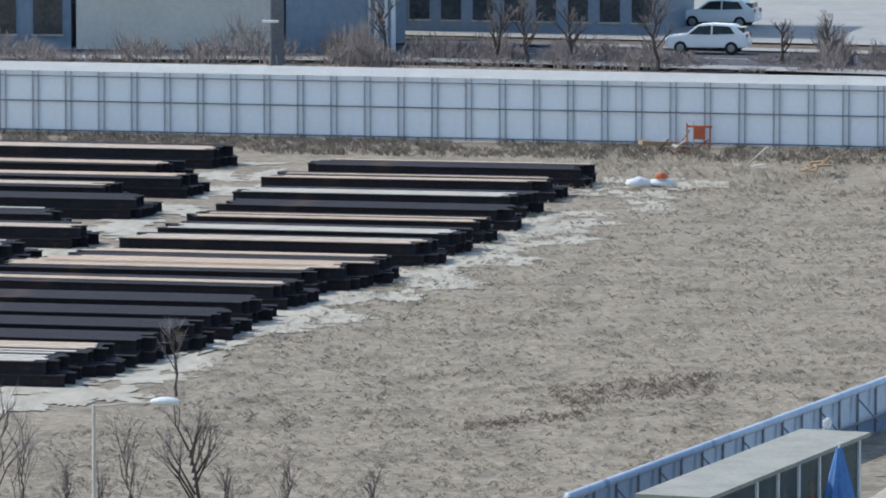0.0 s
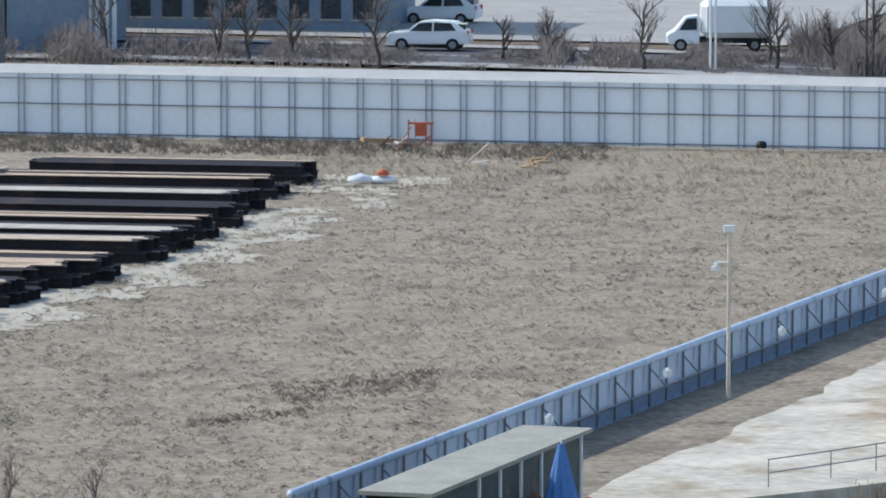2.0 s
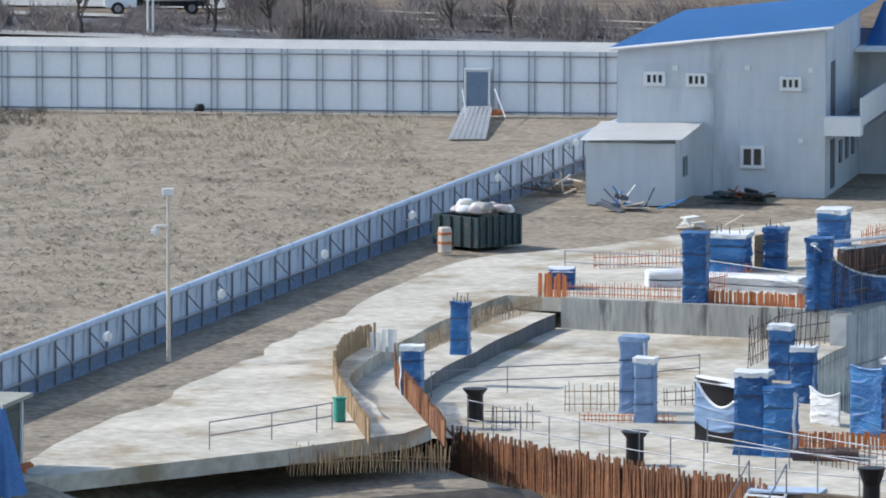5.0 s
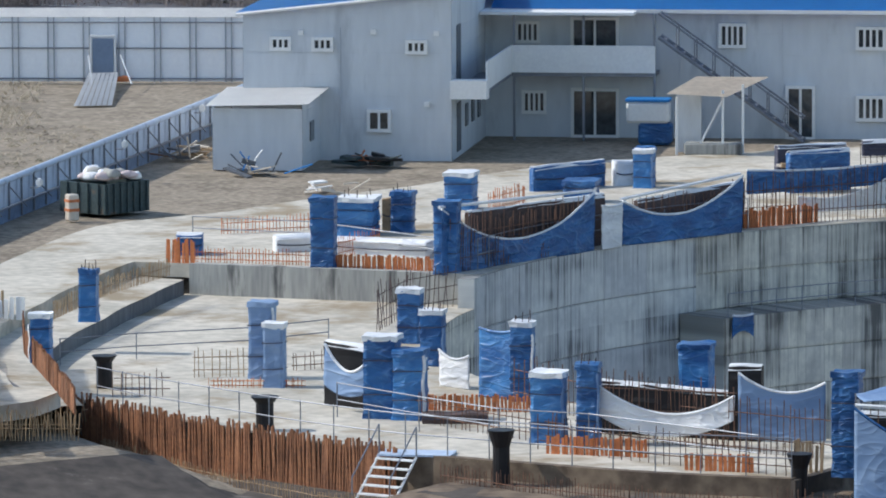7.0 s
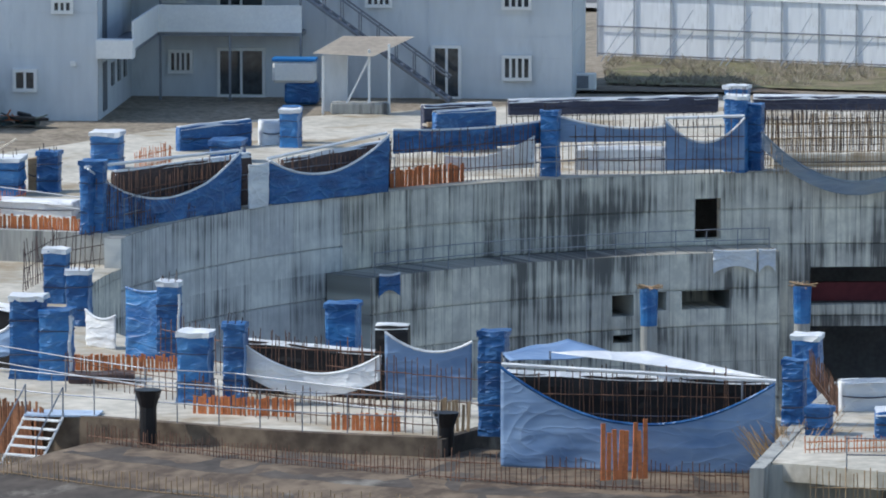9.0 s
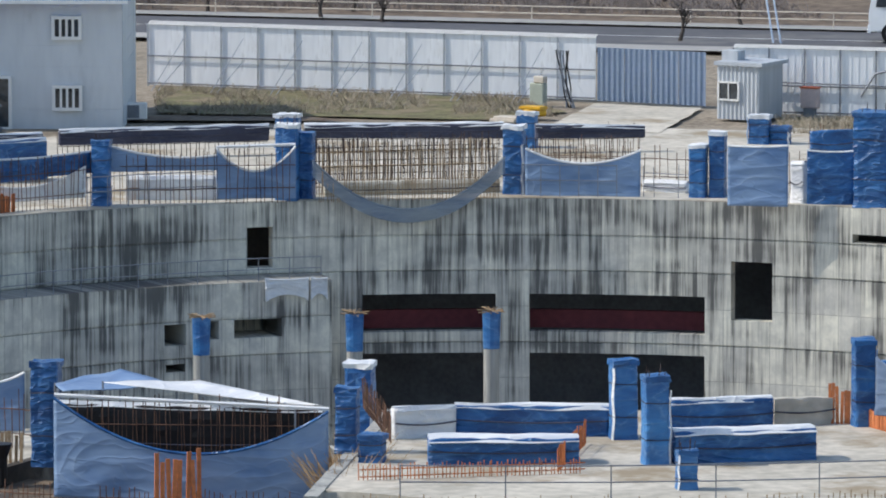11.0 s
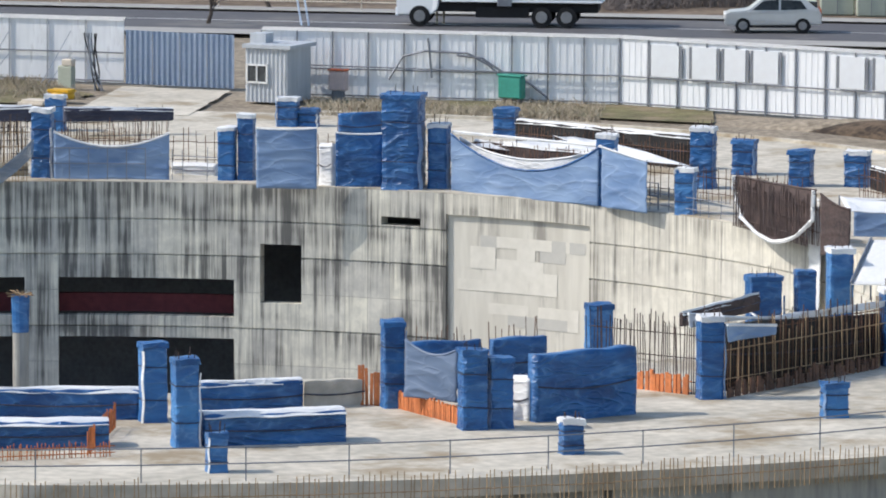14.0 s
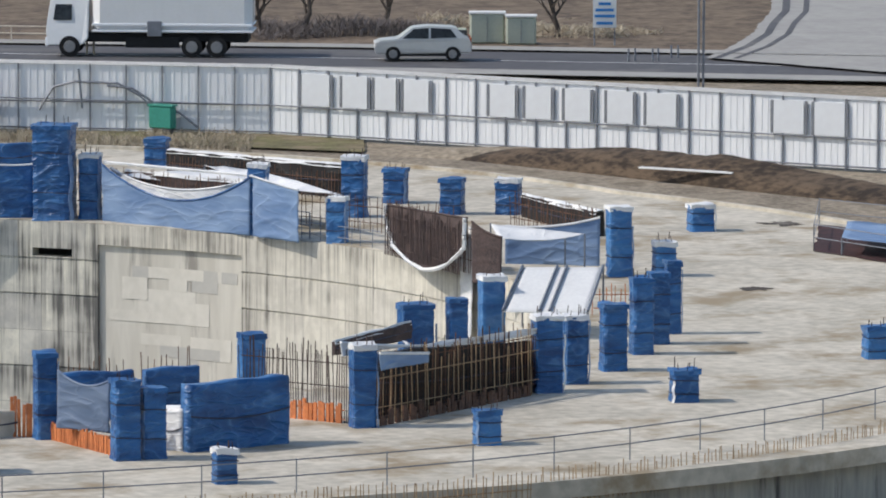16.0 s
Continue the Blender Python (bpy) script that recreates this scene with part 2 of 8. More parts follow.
M["rustsheet"] = material("rust_brown_bars", (0.40, 0.185, 0.095), (0.19, 0.09, 0.055), 0.9, scale=1.2, fine=9, bump=0.2, island=0.5)
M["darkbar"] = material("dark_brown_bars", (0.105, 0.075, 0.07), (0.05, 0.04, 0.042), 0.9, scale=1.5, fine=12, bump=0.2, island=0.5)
M["rustorange"] = material("orange_rusty_board", (0.60, 0.20, 0.075), (0.36, 0.13, 0.06), 0.9, scale=1.0, fine=9, bump=0.2, island=0.3)
M["tanbar"] = material("tan_rusty_bar", (0.42, 0.31, 0.19), (0.30, 0.20, 0.12), 0.9, scale=1.0, fine=9, bump=0.2, island=0.3)
M["beam"] = material("dark_painted_steel", (0.043, 0.039, 0.046), (0.026, 0.024, 0.030), 0.8, 0.0, scale=0.6, fine=6, bump=0.1, dirt=(0.075, 0.052, 0.045), dirt_scale=0.5, dirt_amount=0.3, spec=0.12)
M["beamtop"] = material("tan_weathered_steel", (0.60, 0.455, 0.335), (0.44, 0.325, 0.24), 0.8, scale=0.5, fine=4, bump=0.1)
M["beampale"] = material("pale_weathered_steel", (0.68, 0.61, 0.52), (0.52, 0.46, 0.39), 0.8, scale=0.5, fine=4, bump=0.1)
M["siding"] = material("grey_sandwich_panel", (0.62, 0.65, 0.685), (0.55, 0.58, 0.62), 0.55, scale=0.7, fine=3, streak=(1, 1, 0.25), bump=0.05, dirt=(0.46, 0.49, 0.53), dirt_scale=0.6, dirt_amount=0.38)
M["roof"] = material("blue_sheet_roof", (0.035, 0.22, 0.56), (0.03, 0.19, 0.50), 0.45, scale=0.6, fine=4, bump=0.05)
M["white"] = material("white_paint", (0.80, 0.80, 0.79), (0.72, 0.72, 0.72), 0.6, scale=1, fine=8, bump=0.05)
# dark grey for doors and scrap; also the painted gloom of the pit rooms
M["dark"] = material("dark_grey_and_room_shade", (0.16, 0.17, 0.19), (0.10, 0.11, 0.125), 0.8, scale=1, fine=6, bump=0)
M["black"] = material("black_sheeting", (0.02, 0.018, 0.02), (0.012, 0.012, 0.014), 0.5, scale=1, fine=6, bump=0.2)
M["tyre"] = material("black_rubber", (0.02, 0.02, 0.022), (0.014, 0.014, 0.015), 0.8, scale=4, fine=20, bump=0.1)
# dark soil tone, also used where shade is put into the colour
M["soil"] = material("dark_soil_and_shade", (0.12, 0.10, 0.085), (0.055, 0.047, 0.042), 0.95, scale=0.4, fine=2, bump=0.6, dirt=(0.24, 0.22, 0.19), dirt_scale=0.25, dirt_amount=0.3)
M["sage"] = material("sage_painted_steel", (0.42, 0.45, 0.38), (0.36, 0.39, 0.33), 0.6, scale=1, fine=6, bump=0.05)
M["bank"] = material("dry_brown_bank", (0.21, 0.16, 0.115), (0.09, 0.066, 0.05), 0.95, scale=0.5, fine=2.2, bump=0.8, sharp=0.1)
M["glass"] = material("window_glass", (0.07, 0.08, 0.09), (0.03, 0.035, 0.04), 0.08, scale=1, fine=4, bump=0, spec=0.6)


# ---- mesh helpers ----
def box(bm, x, y, z, sx, sy, sz, turn=0.0, lean=None):
    """A box whose base centre is at x, y, z."""
    m = Matrix.Translation((x, y, z)) @ Matrix.Rotation(turn, 4, 'Z')
    if lean:
        m = m @ lean
    m = m @ Matrix.Translation((0, 0, sz / 2)) @ Matrix.Diagonal((sx, sy, sz, 1))
    return bmesh.ops.create_cube(bm, size=1, matrix=m)["verts"]


def bar(bm, a, b, r, sides=5):
    """A round bar from a to b."""
    a, b = Vector(a), Vector(b)
    q = (b - a).to_track_quat('Z', 'Y').to_matrix().to_4x4()
    m = Matrix.Translation((a + b) / 2) @ q
    bmesh.ops.create_cone(bm, cap_ends=True, segments=sides, radius1=r, radius2=r, depth=(b - a).length, matrix=m)


def tube(bm, points, r, sides=5):
    """One connected tube along a line of points."""
    pts = [Vector(p) for p in points]
    prev = None
    for i, p in enumerate(pts):
        d = (pts[min(i + 1, len(pts) - 1)] - pts[max(i - 1, 0)]).normalized()
        side = d.cross(Vector((0, 0, 1)))
        side = side.normalized() if side.length > 1e-4 else Vector((1, 0, 0))
        up = side.cross(d)
        cur = [bm.verts.new(p + (side * math.cos(a) + up * math.sin(a)) * r) for a in (math.tau * k / sides for k in range(sides))]
        if prev:
            for k in range(sides):
                bm.faces.new((prev[k], prev[(k + 1) % sides], cur[(k + 1) % sides], cur[k]))
        else:
            bm.faces.new(cur[::-1])
        prev = cur
    bm.faces.new(prev)


def sticks(segments, sides=3):
    """Vertices and faces of many thin tapering sticks: (start, end, radius at start, radius at end)."""
    verts, faces = [], []
    for a, b, r0, r1 in segments:
        a, b = Vector(a), Vector(b)
        d = (b - a)
        if d.length < 1e-5:
            continue
        d.normalize()
        side = d.cross(Vector((0.3, 0.9, 0.2))).normalized()
        up = side.cross(d)
        o = len(verts)
        for p, r in ((a, r0), (b, r1)):
            for k in range(sides):
                w = math.tau * k / sides
                verts.append(p + (side * math.cos(w) + up * math.sin(w)) * r)
        for k in range(sides):
            faces.append((o + k, o + (k + 1) % sides, o + sides + (k + 1) % sides, o + sides + k))
    return verts, faces


def part_data(name, data, mat, parent=None, label=""):
    me = bpy.data.meshes.new(name)
    me.from_pydata([tuple(v) for v in data[0]], [], data[1])
    me.materials.append(M[mat])
    ob = new(name, me)
    if parent:
        ob.parent = parent
    if label:
        ob["label"] = label
    return ob


def part(name, bm, mat, parent=None, label="", smooth=False):
    me = bpy.data.meshes.new(name)
    bm.normal_update()
    bm.to_mesh(me)
    bm.free()
    me.materials.append(M[mat] if isinstance(mat, str) else mat)
    if smooth:
        for p in me.polygons:
            p.use_smooth = True
    ob = new(name, me)
    if parent:
        ob.parent = parent
    if label:
        ob["label"] = label
    return ob


def thing(name, x, y, z, turn=0.0, label="", category="", group="", kind=""):
    e = new(name)
    e.empty_display_size = 0.2
    e.matrix_basis = pose(x, y, z, 0, 0, math.degrees(turn))
    return tagged(e, label, category, group, kind)


def sheet(rows, thick=0.0):
    """A bmesh from a grid of points, one list a row."""
    bm = bmesh.new()
    vs = [[bm.verts.new(p) for p in r] for r in rows]
    for a, b in zip(vs, vs[1:]):
        for i in range(len(a) - 1):
            bm.faces.new((a[i], a[i + 1], b[i + 1], b[i]))
    if thick:
        bmesh.ops.recalc_face_normals(bm, faces=bm.faces)
        bmesh.ops.solidify(bm, geom=bm.faces[:], thickness=thick)
    return bm




def ring(deg, r, z=0.0):
    a = radians(deg)
    return Vector((PIT.x + r * math.cos(a), PIT.y + r * math.sin(a), z))


def lerp_table(table, v):
    if v <= table[0][0]:
        return table[0][1]
    for (a, p), (b, q) in zip(table, table[1:]):
        if v <= b:
            return p + (q - p) * (v - a) / (b - a)
    return table[-1][1]


# ---- ground, deck and pit ----
DECK_OUT = [(0, 56), (6.3, 48.8), (24.9, 49.6), (36.5, 52.8), (52.6, 55.9), (66.2, 57.0), (87.1, 56.6), (105.8, 54.1), (116.8, 49.9), (130.4, 48.2), (137, 49.5), (147.4, 47.4), (160.4, 45.9), (174.3, 47.5), (187.8, 52), (199.2, 59.8), (202, 62), (210, 60), (240, 44.6), (247, 45.2), (251, 46.8), (262, 47.2), (275.9, 47.9), (296.4, 49.8), (325, 53), (345, 56), (360, 56)]
LOW_A, LOW_B, LOW_END, LOW_R = 150.0, 246.0, 229.1, 40.4
LOW_Z = -1.05


def ground_z(deg, r):
    """The field is flat; before the ring it lies lower."""
    k = min(1, max(0, (deg - 203) / 10)) * min(1, max(0, (335 - deg) / 15))
    k *= min(1, max(0, (92 - r) / 22))
    p = ring(deg, r)
    return -2.4 * k - 0.06 + 0.02 * noise.noise((p.x * 0.12, p.y * 0.12, 0))


def front_z(deg, r=40):
    """The ground falls away before the lower slab."""
    bank = min(1, max(0, (208 - deg) / 5)) * min(1, max(0, (r - 43.5) / 1.5))
    rise = min(1, max(0, (deg - 211.5) / 3)) * min(1, max(0, (46 - r) / 4))
    return -2.45 + 1.15 * bank + 0.75 * rise


STEP = [(150, 41.2), (158, 40.9), (167, 41.3), (175, 42.5), (182, 43.7), (190, 44.2), (196, 45.4), (198, 47), (200, 52), (202, 61)]
SLAB_OUT = [(188, 43.4), (195, 42.3), (200, 41.5), (206, 40.9), (211, 40.3), (214.0, 39.67), (218.6, 38.95), (222.7, 38.48), (229.1, 37.3)]


def DECK_CUT(a):
    return lerp_table(STEP, a)


def build_ground():
    rows = []
    radii = [29.6, 36, 40.4, 40.6, 42.3, 44.8, 46, 49, 52, 55, 58, 61, 65, 70, 76, 83, 91, 100, 112, 126, 142, 160, 190, 240, 330, 500, 900, 2000, 4500]
    for r in radii:
        row = []
        for i in range(241):
            d = i * 1.5
            z = ground_z(d, r)
            if LOW_A - 1 < d < LOW_B:
                if r <= LOW_R + 0.01:
                    z = LOW_Z - 0.4 if d < 200 else -2.45
                elif d > 184 and r < (60 if d > 202 else lerp_table(DECK_OUT, d) - 2.5):
                    z = front_z(d, r) + 0.06 * noise.noise((d, r, 0))
                elif r < 42 or (d <= 196 and r < DECK_CUT(d) + 3):
                    z = LOW_Z - 0.4
            p = ring(d, r, z)
            row.append(p)
        rows.append(row)
    ob = part("ground", sheet(rows), "field", smooth=True)
    tagged(ob, "dry winter grass and bare soil of a building plot", "ground", kind="structure")


build_ground()


def build_deck():
    bm = bmesh.new()
    for i in range(180):
        a, b = i * 2.0, i * 2.0 + 2.0
        if LOW_A <= a < LOW_B:
            lo_in_a, lo_in_b = [DECK_CUT(d) + (1.3 if d < 195 else 0) for d in (a, b)]
            if a >= 202:
                continue
        else:
            lo_in_a = lo_in_b = PIT_R + 0.08
        oa, ob_ = [lerp_table(DECK_OUT, d) + (0.5 * noise.noise((d * 0.43, 3.3, 0)) if 160 < d < 202 else 0) for d in (a, b)]
        if oa - lo_in_a < 0.5 or ob_ - lo_in_b < 0.5:
            continue
        n = 4
        for k in range(n):
            def at(d, lo, hi, f, z):
                return ring(d, lo + (hi - lo) * f, z)
            top = [at(a, lo_in_a, oa, k / n, 0.03), at(b, lo_in_b, ob_, k / n, 0.03), at(b, lo_in_b, ob_, (k + 1) / n, 0.03), at(a, lo_in_a, oa, (k + 1) / n, 0.03)]
            bm.faces.new([bm.verts.new(p) for p in top])
    bmesh.ops.remove_doubles(bm, verts=bm.verts, dist=0.01)
    bmesh.ops.recalc_face_normals(bm, faces=bm.faces)
    edges = [e for e in bm.edges if e.is_boundary]
    ext = bmesh.ops.extrude_edge_only(bm, edges=edges)
    bmesh.ops.translate(bm, verts=[v for v in ext["geom"] if isinstance(v, bmesh.types.BMVert)], vec=(0, 0, -0.5))
    ob = part("pavement", bm, "concrete")
    tagged(ob, "pale sunlit concrete deck round the pit", "deck", kind="structure")


build_deck()


def build_low_slab():
    def slab_edge(d):
        return lerp_table(SLAB_OUT, d) if d > 189 else DECK_CUT(d) + 0.1

    span = LOW_END - LOW_A
    rows = [[ring(LOW_A + span * i / 40, PIT_R + (slab_edge(LOW_A + span * i / 40) - PIT_R) * f, LOW_Z) for i in range(41)] for f in (0, 0.4, 0.75, 1.0)]
    ob = part("floor_low", sheet(rows), "concrete")
    tagged(ob, "pale concrete slab one step lower", "slab", kind="structure")
    # the upstand along the pit side and the radial retaining wall
    for name, d in (("wall_step_far", LOW_A), ("wall_step_near", LOW_B)):
        bm = bmesh.new()
        p, q = ring(d, PIT_R), ring(d, 46.5 if d > 200 else 40.3)
        mid = (p + q) / 2
        low = LOW_Z - 0.4 if d < 200 else -2.6
        box(bm, mid.x, mid.y, low, (q - p).length, 0.4, 0.06 - low, radians(d))
        tagged(part(name, bm, "curb"), "low grey concrete retaining wall", "wall", kind="structure")
    def along(profile):
        return [[ring(150.6 + i, DECK_CUT(150.6 + i) + r, z) for i in range(46)] for r, z in profile]

    tagged(part("kerb", sheet(along(((-0.78, -0.5), (1.3, -0.42), (1.31, 0.036), (1.4, 0.036)))), "concrete"), "flat concrete shelf along the lower slab", "kerb", kind="structure")
    # this face turns from the sun; its shade is deepened by a darker colour
    tagged(part("kerb_face", sheet(along(((-0.75, LOW_Z - 0.4), (-0.75, -0.52), (-0.80, -0.50)))), "darkconcrete"), "upright face of the concrete shelf, coloured dark for its shade", "kerb", kind="structure")
    rows = []
    for r, z in ((-0.35, LOW_Z), (-0.35, LOW_Z + 0.06), (0, LOW_Z + 0.06), (0, -2.7)):
        rows.append([ring(189 + (LOW_END - 189) * i / 41, lerp_table(SLAB_OUT, 189 + (LOW_END - 189) * i / 41) + r, z) for i in range(42)])
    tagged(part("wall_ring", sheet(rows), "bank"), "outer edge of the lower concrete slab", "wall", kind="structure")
    rows = []
    bm = bmesh.new()
    p, q = ring(LOW_END, PIT_R), ring(LOW_END, lerp_table(SLAB_OUT, LOW_END))
    mid = (p + q) / 2
    box(bm, mid.x, mid.y, -2.7, (q - p).length, 0.3, LOW_Z + 2.72, radians(LOW_END))
    # soil-dark colour on concrete paints the shadowed gap below the slab
    tagged(part("wall_slab_end", bm, "soil"), "cut end of the lower concrete slab, coloured dark as a shaded gap", "wall", kind="structure")
    for r, z in ((0, 0.0), (0.02, -3.6)):
        rows.append([ring(246 + i * 2, lerp_table(DECK_OUT, 238 + i * 2) + r, z) for i in range(50)])
    tagged(part("wall_front", sheet(rows), "curb"), "outer concrete edge of the deck", "wall", kind="structure")


build_low_slab()
rows = [[ring(184 + i, lerp_table(DECK_OUT, 184 + i) + r, z + 0.12 * noise.noise((i * 0.9, r * 0.7, 0))) for i in range(20)] for r, z in ((-0.6, -0.12), (0.3, -0.25), (2.0, -0.75), (4.5, -1.4), (8.0, -2.6))]
tagged(part("soil_bank", sheet(rows), "field", smooth=True), "sloping bare soil below the deck edge", "ground", kind="structure")

# openings through the pit wall: angle from, to, height from, to
OPENINGS = [(72.9, 82.9, -5.1, -3.65), (57.2, 70.4, -5.1, -3.65), (72.9, 82.9, -10.2, -5.92), (57.2, 70.4, -10.2, -5.92), (52.0, 55.2, -4.5, -2.25), (89.7, 91.7, -2.5, -0.95), (42.5, 45.7, -1.32, -1.0)]


def holed_wall(a0, a1, z0, z1, r, thick, holes, step=1.5, joints=()):
    """A curved wall with openings and recessed joints, and the reveals of the openings."""
    angles = {a0 + (a1 - a0) * i / round((a1 - a0) / step) for i in range(round((a1 - a0) / step) + 1)}
    heights = {z0, z1}
    for h in holes:
        angles |= {h[0], h[1]}
        heights |= {h[2], h[3]}
    for j in joints:
        heights |= {j - 0.04, j + 0.04}
    angles, heights = sorted(angles), sorted(heights)
    bm = bmesh.new()
    cache = {}

    def vert(i, k, back):
        key = (i, k, back)
        if key not in cache:
            cache[key] = bm.verts.new(ring(angles[i], r + (thick if back else 0), heights[k]))
        return cache[key]

    def solid(i, k):
        if not (0 <= i < len(angles) - 1 and 0 <= k < len(heights) - 1):
            return False
        am, zm = (angles[i] + angles[i + 1]) / 2, (heights[k] + heights[k + 1]) / 2
        return not any(h[0] < am < h[1] and h[2] < zm < h[3] for h in holes)

    for i in range(len(angles) - 1):
        for k in range(len(heights) - 1):
            if not solid(i, k):
                continue
            zm = (heights[k] + heights[k + 1]) / 2
            inset = 0.05 if any(abs(zm - j) < 0.03 for j in joints) else 0
            if inset:
                q = [bm.verts.new(ring(angles[i + u], r + inset, heights[k + v])) for u, v in ((0, 0), (1, 0), (1, 1), (0, 1))]
                bm.faces.new(q)
                for v in (0, 1):
                    bm.faces.new((vert(i, k + v, 0), vert(i + 1, k + v, 0), q[1 if v == 0 else 2], q[0 if v == 0 else 3]))
            else:
                bm.faces.new((vert(i, k, 0), vert(i + 1, k, 0), vert(i + 1, k + 1, 0), vert(i, k + 1, 0)))
            bm.faces.new((vert(i, k, 1), vert(i, k + 1, 1), vert(i + 1, k + 1, 1), vert(i + 1, k, 1)))
            for di, dk, c in ((-1, 0, ((0, 0), (0, 1))), (1, 0, ((1, 0), (1, 1))), (0, -1, ((0, 0), (1, 0))), (0, 1, ((0, 1), (1, 1)))):
                if not solid(i + di, k + dk):
                    (u, v), (s, t) = c
                    bm.faces.new((vert(i + u, k + v, 0), vert(i + s, k + t, 0), vert(i + s, k + t, 1), vert(i + u, k + v, 1)))
    bmesh.ops.recalc_face_normals(bm, faces=bm.faces)
    return bm


JOINTS = (-1.4, -2.75, -5.5, -8.3)
w = part("wall_pit_back", holed_wall(40.4, 122, FLOOR, 0.0, PIT_R, 0.6, OPENINGS, joints=JOINTS), "wall")
tagged(w, "tall curved concrete pit wall with dark rain streaks and openings", "wall", kind="structure")
w = part("wall_pit_shaded", holed_wall(122, 152, FLOOR, 0.0, PIT_R, 0.6, [], joints=(-1.85, -3.7, -5.55)), "wallplain")
tagged(w, "smooth grey concrete pit wall with square form marks", "wall", kind="structure")
w = part("wall_pit_side", holed_wall(-14, 27.7, FLOOR, 0.0, PIT_R, 0.6, [], joints=(-1.4, -2.75, -5.5)), "wallpale")
tagged(w, "sunlit pale concrete pit wall with thin rain streaks", "wall", kind="structure")
w = part("wall_pit_header", holed_wall(27.7, 40.4, -0.78, 0.0, PIT_R, 0.6, []), "wallpale")
tagged(w, "pale concrete band over a recessed wall panel", "wall", kind="structure")
w = part("wall_pit_recess", holed_wall(27.7, 40.4, FLOOR, -0.78, PIT_R + 0.16, 0.4, []), "cleanwall")
tagged(w, "recessed smooth pale wall panel with patched rectangles", "wall", kind="structure")
w = part("wall_pit_front", holed_wall(152, 346, FLOOR, LOW_Z - 0.02, PIT_R, 0.6, []), "wall")
tagged(w, "curved concrete pit wall below the near deck", "wall", kind="structure")
w = part("wall_pit_near_rim", holed_wall(246, 346, LOW_Z - 0.02, 0.0, PIT_R, 0.6, []), "wall")
tagged(w, "upper rim of the curved pit wall", "wall", kind="structure")
# soil sheet whose dark colour also carries the shadow before the slab
rows = [[ring(203 + i * 1.5, r, front_z(203 + i * 1.5, r) + 0.13) for i in range(35)] for r in (35.2, 37, 39, LOW_R + 0.5, 42.3, 43.5, 44.8, 46, 49, 56)]
tagged(part("ground_low", sheet(rows), "soil"), "churned soil before the slab, coloured dark for the shade on it", "ground", kind="structure")
rows = [[ring(209.5 + i, r, front_z(209.5 + i, r) + 0.14 + 0.05 * noise.noise((i * 0.8, r, 3)) - (0.12 if r > 44 or i < 2 else 0)) for i in range(38)] for r in (35.2, 36.5, 38, 39.5, 41, 42.5, 44, 45)]
tagged(part("ground_brown", sheet(rows), "bank", smooth=True), "reddish brown soil and rubble below the slab edge", "ground", kind="structure")
bm = bmesh.new()
bmesh.ops.create_circle(bm, cap_ends=True, segments=96, radius=PIT_R + 12, matrix=Matrix.Translation((PIT.x, PIT.y, FLOOR)))
tagged(part("floor_pit", bm, "curb"), "grey concrete floor deep in the pit", "floor", kind="structure")
# rooms behind the openings; their dark base colour stands for lack of light
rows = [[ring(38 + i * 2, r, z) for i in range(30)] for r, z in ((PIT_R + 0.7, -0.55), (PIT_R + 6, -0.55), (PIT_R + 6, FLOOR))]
tagged(part("wall_rooms", sheet(rows), "dark"), "rooms behind the pit wall, their gloom put into a dark colour", "wall", kind="structure")

# the lower inner wall on one side of the pit, with its ledge
INNER = [(98.4, 100.3, -5.0, -4.2), (90.3, 94.3, -4.85, -4.15), (95.6, 97.1, -4.85, -4.15), (98.5, 100.2, -6.0, -5.7)]
w = part("wall_inner", holed_wall(86.2, 123.8, FLOOR, -2.75, 27.0, 2.2, INNER, joints=(-4.1, -5.5, -8.3)), "wall")
tagged(w, "lower inner concrete wall with a ledge and small openings", "wall", kind="structure")

# squared plaster patches on the sunlit wall
rr = random.Random(11)
for k in range(18):
    a0 = rr.uniform(28.2, 36.5)
    da, z0, dz = rr.uniform(1.2, min(5.0, 39.9 - a0)), -1.5 - 0.42 * rr.randrange(9), rr.choice((0.42, 0.42, 0.84))
    rows = [[ring(a0 + da * i / 6, PIT_R + 0.154 - 0.0012 * k, z) for i in range(7)] for z in (z0 - dz, z0)]
    tagged(part("plaster_patch", sheet(rows), "plaster" if k % 3 else "plastergrey"), "squared patch of smooth plaster on the pit wall", "wall patch", kind="structure")

# ---- fences ----
def fence_panel_mesh(width, height, ribs, name, depth=0.004):
    """One corrugated sheet panel, standing along x from 0."""
    bm = bmesh.new()
    pts = []
    n = ribs * 4
    for i in range(n + 1):
        pts.append((width * i / n, depth if i % 4 in (1, 2) else -depth))
    vs = [[bm.verts.new((x, y, z)) for x, y in pts] for z in (0, height)]
    for i in range(n):
        bm.faces.new((vs[0][i], vs[0][i + 1], vs[1][i + 1], vs[1][i]))
    bmesh.ops.solidify(bm, geom=bm.faces[:], thickness=0.06)
    me = bpy.data.meshes.new(name)
    bm.to_mesh(me)
    bm.free()
    return me


def box_mesh(name, sx, sy, sz, mat, bevel=0.0, at=(0, 0, 0)):
    bm = bmesh.new()
    box(bm, at[0], at[1], at[2], sx, sy, sz)
    if bevel:
        bmesh.ops.bevel(bm, geom=bm.edges[:], offset=bevel, segments=1, affect='EDGES')
    me = bpy.data.meshes.new(name)
    bm.to_mesh(me)
    bm.free()
    me.materials.append(M[mat])
    return me


